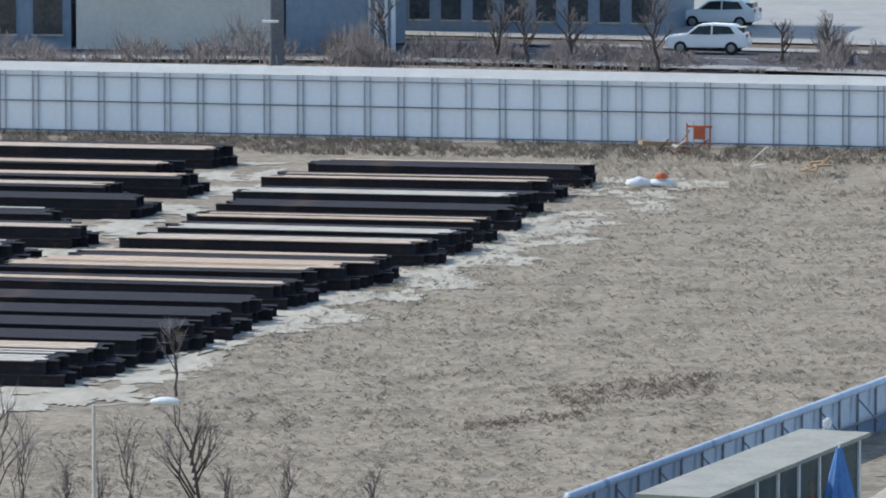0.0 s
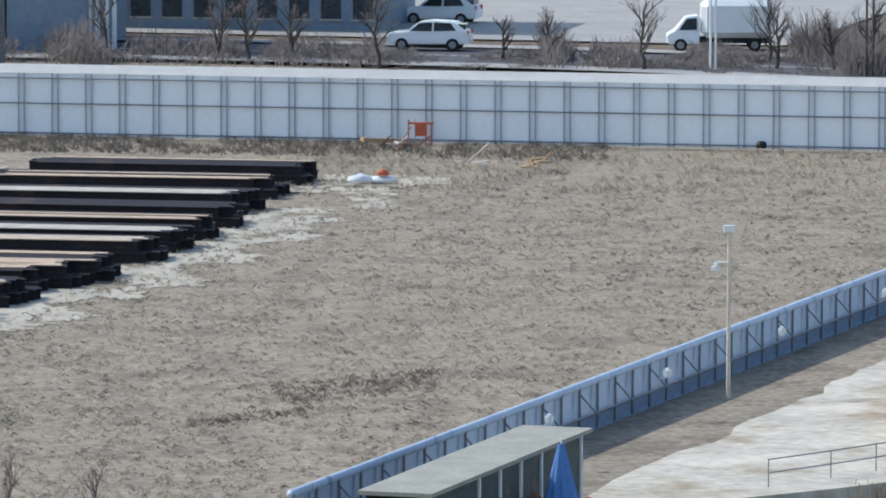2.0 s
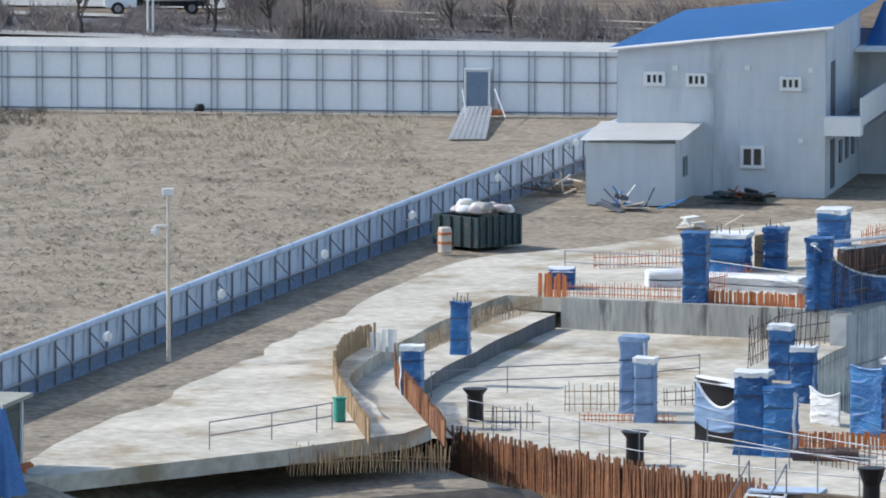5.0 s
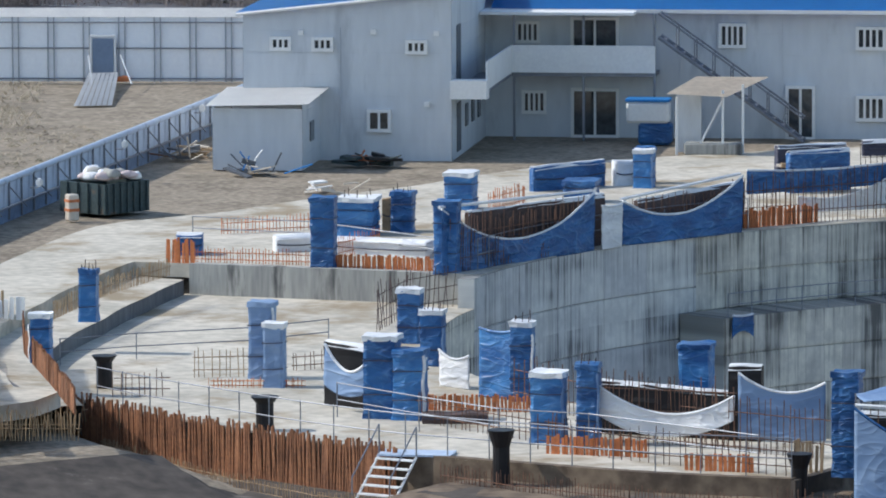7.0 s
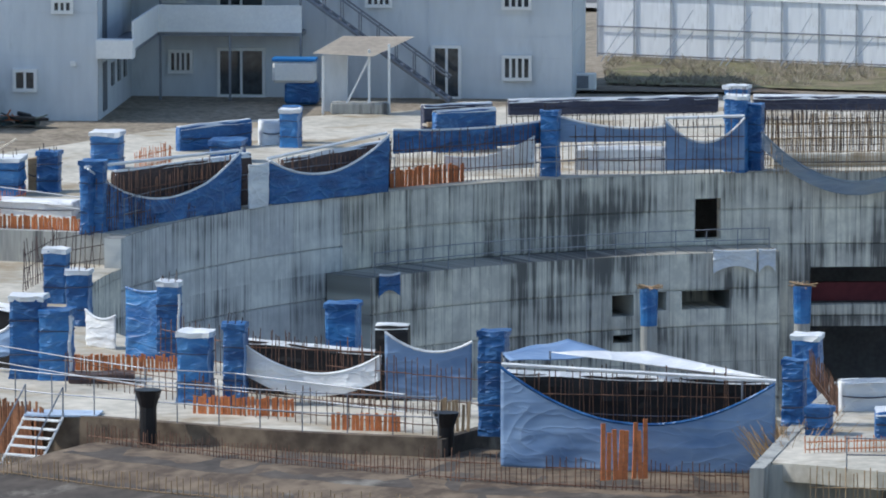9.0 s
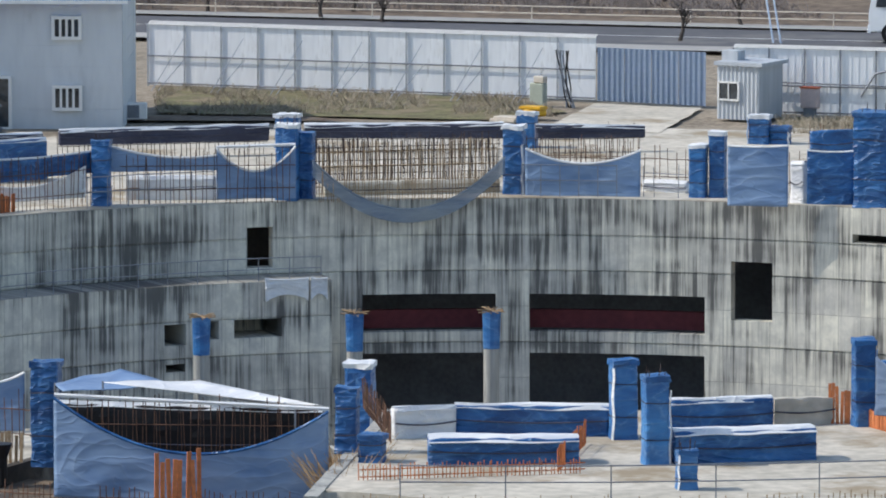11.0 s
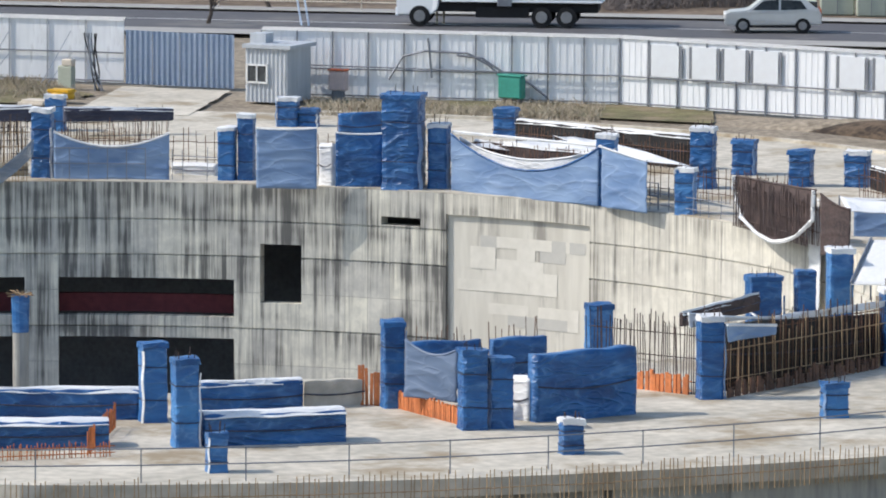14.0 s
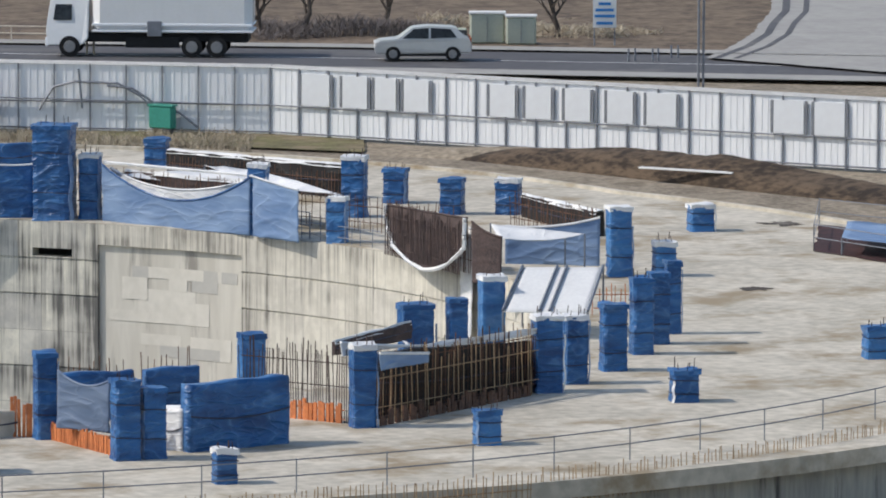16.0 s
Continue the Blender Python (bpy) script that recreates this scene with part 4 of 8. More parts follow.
def wrapped_wall(q, z=0.0, mat="tarp", thick=0.35, label="low concrete wall wrapped in blue tarpaulin", top="whitetarp", foot=0.0):
    x0, y0, h0, x1, y1, h1 = q
    a, b = Vector((x0, y0)), Vector((x1, y1))
    length = (b - a).length
    ob = thing("wrapped_wall", x0, y0, z, math.atan2(b.y - a.y, b.x - a.x), label, "tarpaulin", "wrapped low walls")
    rr = random.Random(round(x0 * 37 + y0 * 7))
    n = max(6, round(length / 0.14))
    sd = rr.uniform(0, 60)
    levels = [(k / 12, -1) for k in range(12)] + [(1, -0.9), (1.0, 0.9), (0.5, 1), (0, 1)]
    rows = []
    for v, off in levels:
        row = []
        for i in range(n + 1):
            u = i / n
            h = h0 + (h1 - h0) * u
            zz = foot + (h - foot) * v
            q = Vector((u * length, zz, sd))
            fold = 0.08 * noise.noise(q * 0.9) + 0.035 * (1 - abs(math.sin((zz * 1.5 + 0.7 * noise.noise(q * 0.8) + 0.25 * u * length) * math.pi))) ** 3
            row.append((u * length, off * (thick / 2 + fold * (1 if off < 0 else 0.4)), zz + (0.05 * noise.noise(q * 1.7) if v == 1 else 0)))
        rows.append(row)
    bm = sheet(rows)
    for e in (0, n):
        bm.verts.ensure_lookup_table()
        bm.faces.new([bm.verts[k * (n + 1) + e] for k in range(len(levels))])
    bmesh.ops.recalc_face_normals(bm, faces=bm.faces)
    part("wrapping", bm, mat, ob, smooth=mat in ("tarp", "navy", "whitetarp"))
    bm = bmesh.new()
    tube(bm, [(length * i / n, -thick / 2 - 0.05, foot + (h0 + (h1 - h0) * i / n - foot) * (0.55 - 0.08 * math.sin(math.pi * i / n))) for i in range(n + 1)], 0.022)
    part("seam", bm, "navy", ob)
    if top:
        rows = [[(length * i / n, y * thick, h0 + (h1 - h0) * i / n + 0.03 + (0.03 if abs(y) < 0.4 else -0.1) + 0.05 * noise.noise(Vector((length * i / n * 0.9 + sd, y, 0)))) for i in range(n + 1)] for y in (-0.62, -0.52, -0.3, 0.3, 0.62)]
        part("top_sheet", sheet(rows, 0.02), top, ob, "white sheet over the top edge")
    return ob


def bars_row(points, h, z=0.0, gap=0.2, r=0.016, mat="rust", label="row of rusty reinforcing bars", rails=2, jitter=0.12, lean=0.04, name="rebar_row", flat=False, radial=None):
    """Upright bars along a line, with cross bars."""
    rr = random.Random(len(points) * 91 + round(points[0][0] * 17))
    pts = [Vector(p) for p in points]
    ob = thing(name, pts[0].x, pts[0].y, z, 0, label, "reinforcement", kind="stuff")
    bm = bmesh.new()
    o = pts[0]
    for a, b in zip(pts, pts[1:]):
        seg = b - a
        n = max(1, round(seg.length / gap))
        for i in range(n):
            p = a + seg * ((i + rr.uniform(-0.3, 0.3)) / n) - o
            hh = h * (1 + rr.uniform(-jitter, jitter))
            if flat:
                box(bm, p.x, p.y, 0, gap * 0.72, 0.05, hh, math.atan2(seg.y, seg.x) + rr.uniform(-0.15, 0.15), Matrix.Rotation(rr.uniform(-lean, lean), 4, 'Y'))
            else:
                bar(bm, (p.x, p.y, 0), (p.x + rr.uniform(-lean, lean) * hh, p.y + rr.uniform(-lean, lean) * hh, hh), r, 4)
        for k in range(rails):
            zz = h * (k + 0.6) / (rails + 0.2)
            bar(bm, (*(a - o), zz), (*(b - o), zz + rr.uniform(-0.03, 0.03)), r, 4)
    part("bars", bm, mat, ob)
    return ob


def arc(d0, d1, r, n=12):
    return [tuple(ring(d0 + (d1 - d0) * i / n, r).xy) for i in range(n + 1)]


def flat_sheet(corners, mat="whitetarp", label="white sheet stretched over reinforcement", sag=0.15, wave=0.02):
    """A loose sheet between four corners in the air, held on two poles."""
    c = [Vector(p) for p in corners]
    o = c[0].copy()
    ob = thing("cover_sheet", o.x, o.y, 0, 0, label, "tarpaulin")
    rows = []
    for j in range(9):
        v = j / 8
        rows.append([tuple((c[0].lerp(c[1], i / 12)).lerp(c[3].lerp(c[2], i / 12), v) - Vector((o.x, o.y, 0)) - Vector((0, 0, sag * 16 * v * (1 - v) * (i / 12) * (1 - i / 12) + wave * (math.sin(i * 0.8 + v * 3) + 2 * noise.noise(Vector((i * 0.4 + o.x, v * 3, o.y))))))) for i in range(13)])
    part("sheet", sheet(rows, 0.02), mat, ob, smooth=True)
    for p in c:
        bm = bmesh.new()
        bar(bm, (p.x - o.x, p.y - o.y, 0), (p.x - o.x, p.y - o.y, p.z), 0.035)
        part("pole", bm, "rail", ob)
    return ob


# far rim, from the shaded side round to the sunlit side
for q in [(62.39, 246.57, 2.44, 0.72), (54.99, 258.90, 1.49, 0.80), (69.68, 246.56, 2.86, 0.86), (51.57, 254.32, 0.83, 1.30)]:
    wrapped_column(q[0], q[1], 0.0, q[2], q[3])
hung_sheet((41.95, 231.76, 2.34, 48.73, 238.27, 2.11), 1.35)
bars_row([(42.40, 232.00), (48.73, 238.27)], 1.9, gap=0.16, label="rusty starter bars behind a sagging blue tarpaulin")
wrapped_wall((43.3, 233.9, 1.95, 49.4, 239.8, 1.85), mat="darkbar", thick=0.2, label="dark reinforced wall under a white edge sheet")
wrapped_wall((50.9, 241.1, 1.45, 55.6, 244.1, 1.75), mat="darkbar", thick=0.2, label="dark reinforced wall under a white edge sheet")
hung_sheet((50.02, 239.46, 1.63, 55.25, 242.85, 2.12), 0.9)
bars_row([(50.06, 239.64), (55.29, 243.03)], 1.6, gap=0.2)
hung_sheet((49.04, 238.38, 1.60, 49.91, 239.12, 1.57), 0.05, "whitetarp", label="white sheet tied between two pillars")
bars_row([(55.58, 243.74), (58.82, 245.37)], 0.7, gap=0.12, mat="rustorange", flat=True, label="orange formwork boards standing on the rim")
hung_sheet((55.75, 244.29, 2.15, 62.13, 246.83, 2.08), 0.12, "tarp", foot=1.25, label="dark blue tarpaulin strip along a wall top")
hung_sheet((58.04, 245.75, 0.96, 61.72, 246.52, 1.54), 0.35, "whitetarp", foot=0.35, label="creased white sheet hanging low")
bars_row([(55.67, 243.92), (62.18, 246.62)], 1.9, gap=0.2)
wrapped_wall((60.03, 255.61, 1.61, 62.63, 256.54, 1.62), mat="tarp")
bars_row([(63.17, 246.79), (69.73, 245.68)], 2.0, gap=0.22)
wrapped_wall((63.77, 248.26, 0.86, 67.09, 247.38, 0.89), mat="whitetarp", label="white board wall behind reinforcing bars")
hung_sheet((62.56, 246.99, 2.32, 66.83, 246.42, 1.81), 0.25, "paletarp", foot=1.25)
hung_sheet((66.83, 246.42, 2.06, 69.79, 245.87, 2.13), 0.9, "paletarp", foot=0.15)
wrapped_wall((60.96, 261.67, 1.24, 63.90, 262.31, 1.23), mat="navy")
wrapped_wall((64.90, 263.38, 1.21, 73.49, 262.91, 1.24), mat="navy", label="long low wall under a blue sheet with a white edge", foot=0.62)
bars_row([(64.9, 263.48), (73.49, 263.01)], 1.1, gap=0.2, mat="darkbar", rails=1, label="dark starter bars under a covered wall top")
wrapped_wall((75.11, 263.33, 1.15, 82.93, 261.22, 1.20), mat="navy", label="long low wall under a blue sheet with a white edge", foot=0.62)
bars_row([(75.11, 263.43), (82.93, 261.32)], 1.1, gap=0.2, mat="darkbar", rails=1, label="dark starter bars under a covered wall top")
bars_row([(70.55, 245.41), (77.64, 244.77)], 2.2, gap=0.12, label="dense row of pale reinforcing bars on the pit rim", mat="tanbar", rails=4)
bars_row([(71.0, 247.9), (78.45, 247.5)], 2.1, gap=0.1, mat="darkbar", rails=4, label="dense dark reinforcing bars behind the rim")
bars_row([(71.2, 248.9), (78.6, 248.4)], 1.9, gap=0.12, mat="darkbar", rails=3, label="dense dark reinforcing bars behind the rim")
wrapped_wall((71.30, 247.26, 0.50, 78.14, 246.72, 0.48), mat="concrete", top="concrete", label="low pale concrete upstand behind reinforcement")
hung_sheet((70.34, 245.48, 1.61, 77.74, 244.73, 1.62), 1.95, "net", foot=1.0, foot_sag=1.85, label="pale blue net sagging over the pit edge")
hung_sheet((78.75, 245.30, 1.84, 82.82, 243.59, 1.82), 0.55, "paletarp")
bars_row([(79.00, 246.06), (83.08, 244.36)], 2.05, gap=0.17)
wrapped_wall((84.04, 260.44, 1.17, 88.47, 259.78, 1.06), mat="navy", foot=0.62)
bars_row([(84.04, 260.54), (88.47, 259.88)], 1.1, gap=0.2, mat="darkbar", rails=1, label="dark starter bars under a covered wall top")
bars_row([(82.91, 243.57), (84.33, 242.28)], 1.3, gap=0.6, mat="rail", label="temporary rail along the pit edge")
wrapped_wall((83.60, 245.47, 0.44, 84.95, 244.20, 0.44), mat="whitetarp", label="white boarded upstand on the rim")
hung_sheet((85.06, 239.97, 2.27, 87.11, 238.92, 2.31), 0.05, "paletarp", label="pale blue sheet wrapped flat round a wall")
hung_sheet((87.98, 239.26, 2.08, 89.59, 238.55, 2.06), 0.05, "tarp", label="bright blue sheet wrapped flat round a wall")
wrapped_wall((94.27, 256.06, 1.03, 95.95, 255.54, 1.10), mat="tarp", top=None)
bars_row([(94.58, 256.91), (96.11, 255.96)], 1.2, gap=0.2)
wrapped_wall((87.68, 239.98, 1.55, 88.01, 239.46, 1.59), mat="whitetarp")
hung_sheet((91.66, 236.58, 2.18, 94.97, 229.99, 2.16), 1.1, "paletarp", label="bleached sheet with white folds on the rim")
wrapped_wall((93.0, 237.6, 1.75, 96.1, 231.6, 1.75), mat="darkbar", thick=0.2, label="dark reinforced wall under a white edge sheet")
hung_sheet((92.11, 236.84, 2.0, 95.19, 230.91, 1.95), 0.55, "whitetarp", foot=1.3, foot_sag=0.35, bow=0.25, label="white folded sheet sagging along the rim")
hung_sheet((95.02, 229.77, 2.22, 95.73, 227.17, 1.95), 0.03, "paletarp", label="pale blue sheet wrapped flat round a wall")
bars_row([(92.09, 237.68), (95.44, 231.22)], 1.8, gap=0.18)
bars_row([(96.20, 228.18), (97.50, 223.87)], 0.9, gap=0.5, mat="rail", label="temporary rail along the pit edge")
flat_sheet([(92.13, 237.36, 1.7), (95.76, 235.56, 1.9), (96.36, 233.37, 1.7), (94.53, 235.33, 1.5)])
flat_sheet([(96.05, 237.27, 1.9), (97.14, 234.99, 1.9), (97.71, 227.95, 1.6), (96.31, 231.34, 1.6)])
wrapped_wall((99.46, 249.43, 1.22, 103.21, 240.50, 1.32), mat="black", label="dark reinforced wall under a white edge sheet")
bars_row([(99.14, 248.62), (102.89, 239.74)], 1.1, gap=0.18)
hung_sheet((97.41, 222.82, 1.76, 97.17, 215.35, 2.03), 0.0, "darkbar", foot=0.95, foot_sag=1.1, bow=0.1, label="black netting with a white border over the pit rim", edged=True)
bars_row([(97.55, 223.15), (97.40, 215.62)], 1.75, gap=0.16)
bars_row([(97.1, 222.6), (96.95, 215.6)], 1.75, gap=0.1, mat="darkbar", rails=3, label="dense dark bars in a dark net")
hung_sheet((96.48, 213.45, 2.14, 97.08, 212.30, 1.68), 0.1, "darkbar", label="black netting hung between pillars")
hung_sheet((97.94, 217.61, 1.6, 97.95, 216.60, 1.5), 0.05, "whitetarp", foot=-2.6, label="narrow white sheet hanging down the pit edge")
flat_sheet([(98.07, 215.52, 1.8), (100.44, 212.79, 1.6), (99.81, 213.06, 1.4), (97.34, 213.12, 1.5)])
hung_sheet((99.79, 217.99, 1.38, 102.60, 216.07, 1.76), 0.15, "paletarp", label="pale blue sheet with open folds")
bars_row([(105.19, 229.28), (105.79, 222.89)], 1.2, gap=0.2)
wrapped_wall((106.90, 231.74, 0.86, 106.62, 224.56, 0.94), mat="black", label="dark reinforced wall under a white edge sheet")
flat_sheet([(92.78, 201.34, 2), (95.24, 200.32, 2), (93.32, 197.44, 0.9), (90.90, 198.78, 0.9)], "white", "white boards leaning over an opening", 0.0, 0.0)
for f in (0.0, 0.43, 0.55, 1.0):
    # dark battens between and beside the boards
    p, q = Vector((92.78, 201.34, 2.05)).lerp(Vector((95.24, 200.32, 2.05)), f), Vector((90.90, 198.78, 0.95)).lerp(Vector((93.32, 197.44, 0.95)), f)
    t = thing("batten", p.x, p.y, 0, 0, "dark timber batten along white boards", "batten", "battens on the white boards")
    bm = bmesh.new()
    bar(bm, (0, 0, p.z), (q.x - p.x, q.y - p.y, q.z), 0.05)
    part("strip", bm, "rail", t)
bars_row([(96.22, 203.14), (97.44, 202.63)], 1.0, gap=0.2, mat="rustorange")

# near rim
bars_row([(76.3, 185.6), (78.45, 182.27)], 2.2, gap=0.09, mat="darkbar", rails=3, label="tall dark reinforcing bars on the pit edge")
bars_row([(77.28, 184.09), (78.27, 182.35)], 0.6, gap=0.16, mat="rustorange", flat=True, label="orange boards at the foot of reinforcement")
bars_row([(79.21, 182.22), (86.38, 186.37)], 2.1, gap=0.13, mat="rust", label="long dense wall of dark reinforcing bars", rails=4)
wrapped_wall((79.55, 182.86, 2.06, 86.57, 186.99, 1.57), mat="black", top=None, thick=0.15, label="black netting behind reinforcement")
bars_row([(79.08, 181.49), (85.95, 185.85)], 0.42, gap=0.2, mat="rust", flat=True, jitter=0.5, label="rust-red boards at the foot of reinforcement")
bars_row([(79.12, 181.9), (86.3, 186.1)], 1.9, gap=0.3, mat="tanbar", rails=2, lean=0.035, jitter=0.2, label="loose pale bars before dark reinforcement")
hung_sheet((78.11, 182.42, 2.46, 86.51, 186.45, 1.92), 0.25, "whitetarp", foot=2.05, label="white sheet strip over the tops of the bars")
hung_sheet((78.78, 181.10, 2.26, 80.84, 182.19, 2.03), 0.0, "paletarp", foot=1.75, label="pale sheet folded over a frame")
wrapped_wall((83.64, 195.77, 0.62, 87.57, 198.71, 0.72), mat="darkbar", thick=0.15, label="dark low wall under a white edge sheet", foot=0.2)
wrapped_wall((71.76, 178.76, 1.96, 75.12, 179.45, 2.00), mat="tarp", top=None, thick=0.5, label="tall concrete wall wrapped in deep blue tarpaulin")
# pale sheet in shade, given the darkened tarpaulin colour
hung_sheet((68.92, 181.44, 2.22, 69.93, 179.78, 2.09), 0.3, "slate", foot=0.55)
bars_row([(69.07, 182.89), (69.57, 178.94)], 0.55, gap=0.1, mat="rustorange", flat=True, rails=0, label="orange boards along the slab edge")
bars_row([(68.25, 183.61), (68.85, 183.24)], 1.1, gap=0.12, mat="rustorange", flat=True, rails=0, label="orange boards along the slab edge")
wrapped_wall((71.48, 179.74, 1.20, 71.87, 178.96, 1.28), mat="whitetarp", label="white sheet round a low wall")
wrapped_wall((73.57, 186.58, 1.36, 75.28, 186.53, 1.45), mat="tarp", top=None)
bars_row([(73.72, 187.18), (75.54, 187.09)], 1.75, gap=0.2, label="bent bars on a wrapped wall")
wrapped_wall((70.81, 186.41, 1.44, 73.04, 186.14, 1.44), mat="tarp", top=None)
bars_row([(70.99, 186.74), (73.13, 186.36)], 1.75, gap=0.2, label="bent bars on a wrapped wall")
wrapped_wall((57.16, 184.64, 0.89, 61.34, 183.07, 0.89), mat="tarp")
wrapped_wall((63.26, 183.42, 0.92, 66.31, 183.17, 0.93), mat="tarp")
wrapped_wall((54.80, 179.56, 0.75, 58.87, 178.49, 0.74), mat="tarp", thick=0.9)
wrapped_wall((61.34, 177.70, 0.91, 65.41, 177.31, 0.90), mat="tarp", thick=0.9)
wrapped_wall((55.20, 184.31, 0.91, 57.06, 184.43, 0.87), mat="whitetarp", label="pale grey upstand on the pit edge")
wrapped_wall((66.47, 183.61, 0.86, 68.39, 183.73, 0.83), mat="concrete", top=None, label="pale concrete upstand on the pit edge")
bars_row([(52.03, 176.89), (58.38, 176.40)], 0.45, gap=0.11, mat="rustorange", label="low row of orange rusty bars")
bars_row([(57.73, 176.83), (60.19, 181.77)], 0.7, gap=0.11, mat="rustorange", label="low row of orange rusty bars")
bars_row([(56.27, 190.97), (54.89, 183.46)], 0.9, gap=0.15, mat="rust")

# big sheet and the things on the lower slab
wrapped_column(40.09, 207.06, LOW_Z, 2.45, 0.75)
hung_sheet((38.96, 208.22, 2.2, 39.87, 207.11, 2.2), 0.08, "midtarp", LOW_Z, label="bright blue sheet tied flat beside a pillar")
wrapped_column(46.21, 189.26, LOW_Z, 3.0, 0.85)
bars_row([(38.52, 224.94), (40.37, 229.36), (42.53, 231.4)], 1.5, LOW_Z, gap=0.3, mat="darkbar", rails=3, lean=0.12, label="thin bent bars at the end of the pit wall")
wrapped_wall((36.14, 202.87, 0.3, 38.1, 202.49, 0.3), LOW_Z, mat="darkbar", top=None, thick=0.8, label="dark steel bundle lying on the slab")
hung_sheet((45.00, 183.40, 2.82, 52.17, 180.46, 2.52), 1.35, "paletarp", LOW_Z, label="large slate-blue tarpaulin sagging from a pole", bow=0.3)
bars_row([(45.82, 186.05), (52.81, 183.25)], 2.3, LOW_Z, gap=0.14, label="dark reinforcement behind a large tarpaulin")
# black backing paints the dark opening above the sagging tarpaulin
wrapped_wall((46.08, 187.11, 2.13, 53.11, 184.29, 2.01), LOW_Z, mat="black", top="whitetarp", label="wall coloured black under a white edge sheet")
flat_sheet([(47.43, 187.43, 1.6), (50.13, 186.82, 1.6), (52.66, 182.70, 1.3), (52.06, 183.50, 1.3)])
flat_sheet([(46.21, 188.22, 1.5), (48.39, 189.17, 1.7), (49.45, 186.79, 1.5), (46.18, 187.10, 1.4)], "paletarp", "crumpled blue sheet over reinforcement")
bars_row([(47.09, 180.13), (48.50, 180.22)], 1.5, LOW_Z, gap=0.17, mat="rustorange", flat=True, label="stack of orange formwork boards on end", rails=0)
hung_sheet((40.43, 197.34, 1.85, 44.20, 195.04, 1.63), 0.75, "whitetarp", LOW_Z, foot=0.9, foot_sag=0.6, label="white sheet sagging before reinforcement")
bars_row([(40.45, 197.83), (44.36, 195.49)], 2.0, LOW_Z, gap=0.14, rails=3)
wrapped_wall((40.84, 199.73, 1.59, 44.73, 197.12, 1.41), LOW_Z, mat="black", label="wall coloured black under a white edge sheet")
hung_sheet((44.30, 195.02, 2.34, 46.72, 194.00, 2.10), 0.45, "paletarp", LOW_Z, foot=0.35, label="torn pale blue sheet hanging in folds")
wrapped_wall((44.51, 197.17, 2.23, 45.42, 196.72, 2.26), LOW_Z, mat="black", label="dark wall end under a white sheet")
wrapped_wall((33.95, 207.47, 2.01, 35.09, 206.29, 1.86), LOW_Z, mat="black", label="wall coloured black under a white edge sheet")
hung_sheet((33.71, 206.20, 2.09, 34.93, 204.62, 1.90), 0.7, "paletarp", LOW_Z, foot=0.8, foot_sag=0.3)
hung_sheet((35.11, 204.32, 1.84, 36.38, 203.52, 1.82), 0.9, "paletarp", LOW_Z, foot=0.2, bow=0.2)
hung_sheet((38.18, 211.00, 1.18, 38.97, 209.86, 1.09), 0.2, "whitetarp", LOW_Z, label="white sheet with torn strips")
bars_row([(36.65, 205.54), (39.90, 204.30)], 0.5, LOW_Z, gap=0.1, mat="rustorange", flat=True, rails=0, label="orange boards on the slab")
bars_row([(38.59, 195.45), (41.37, 193.99)], 0.55, LOW_Z, gap=0.12, mat="rustorange", flat=True, rails=0, label="orange boards on the slab")
bars_row([(41.9, 191.3), (43.8, 190.4)], 0.5, LOW_Z, gap=0.14, mat="rustorange", flat=True, rails=0, label="orange boards on the slab")
bars_row([(44.9, 190.3), (45.7, 189.9)], 0.9, LOW_Z, gap=0.12, mat="tanbar", flat=True, rails=0, label="tan boards on end")
bars_row([(30.73, 214.61), (32.56, 214.52)], 0.9, LOW_Z, gap=0.2, mat="tanbar")
bars_row([(30.91, 212.06), (33.91, 211.45)], 0.3, LOW_Z, gap=0.12, mat="rustorange")
bars_row([(34.12, 215.62), (35.76, 216.00)], 0.6, LOW_Z, gap=0.2, mat="rust")
bars_row([(27.64, 210.68), (29.39, 210.33)], 0.8, LOW_Z, gap=0.2, mat="rust")
# far side behind the retaining wall
bars_row([(33.46, 237.74), (37.98, 235.39)], 0.55, gap=0.12, mat="rustorange", label="rusty starter bars along the slab edge")
bars_row([(38.51, 234.93), (41.98, 232.81)], 0.5, gap=0.1, mat="rustorange", flat=True, rails=0, label="orange boards along the slab edge")
bars_row([(36.32, 246.03), (39.83, 246.84)], 0.6, gap=0.14, mat="rustorange")
wrapped_wall((37.41, 240.18, 0.57, 38.93, 240.23, 0.58), mat="whitetarp", label="white insulation bales by the bars", thick=0.8)
wrapped_wall((39.55, 239.37, 0.55, 42.62, 236.92, 0.61), mat="whitetarp", label="white boards on the slab", thick=0.8)
bars_row([(33.12, 237.46), (34.06, 236.91)], 0.85, gap=0.1, mat="rustorange", flat=True, rails=0, label="rust-red boards on end")
wrapped_wall((33.83, 240.01, 0.76, 34.74, 239.82, 0.76), mat="tarp", thick=0.9)
bars_row([(47.26, 250.62), (49.20, 253.28)], 0.9, gap=0.14, mat="rustorange")
wrapped_wall((50.40, 258.29, 0.95, 53.52, 259.80, 1.05), mat="tarp", label="low wall under a crumpled blue and white sheet")
wrapped_wall((53.95, 259.71, 1.00, 54.80, 259.96, 0.96), mat="whitetarp", label="white sheet round a low wall")
wrapped_wall((41.28, 245.38, 1.17, 42.06, 245.21, 1.26), mat="tarp")
wrapped_wall((42.30, 245.74, 1.26, 42.81, 245.64, 1.32), mat="tanbar", top=None, label="pale boards between wrapped walls")

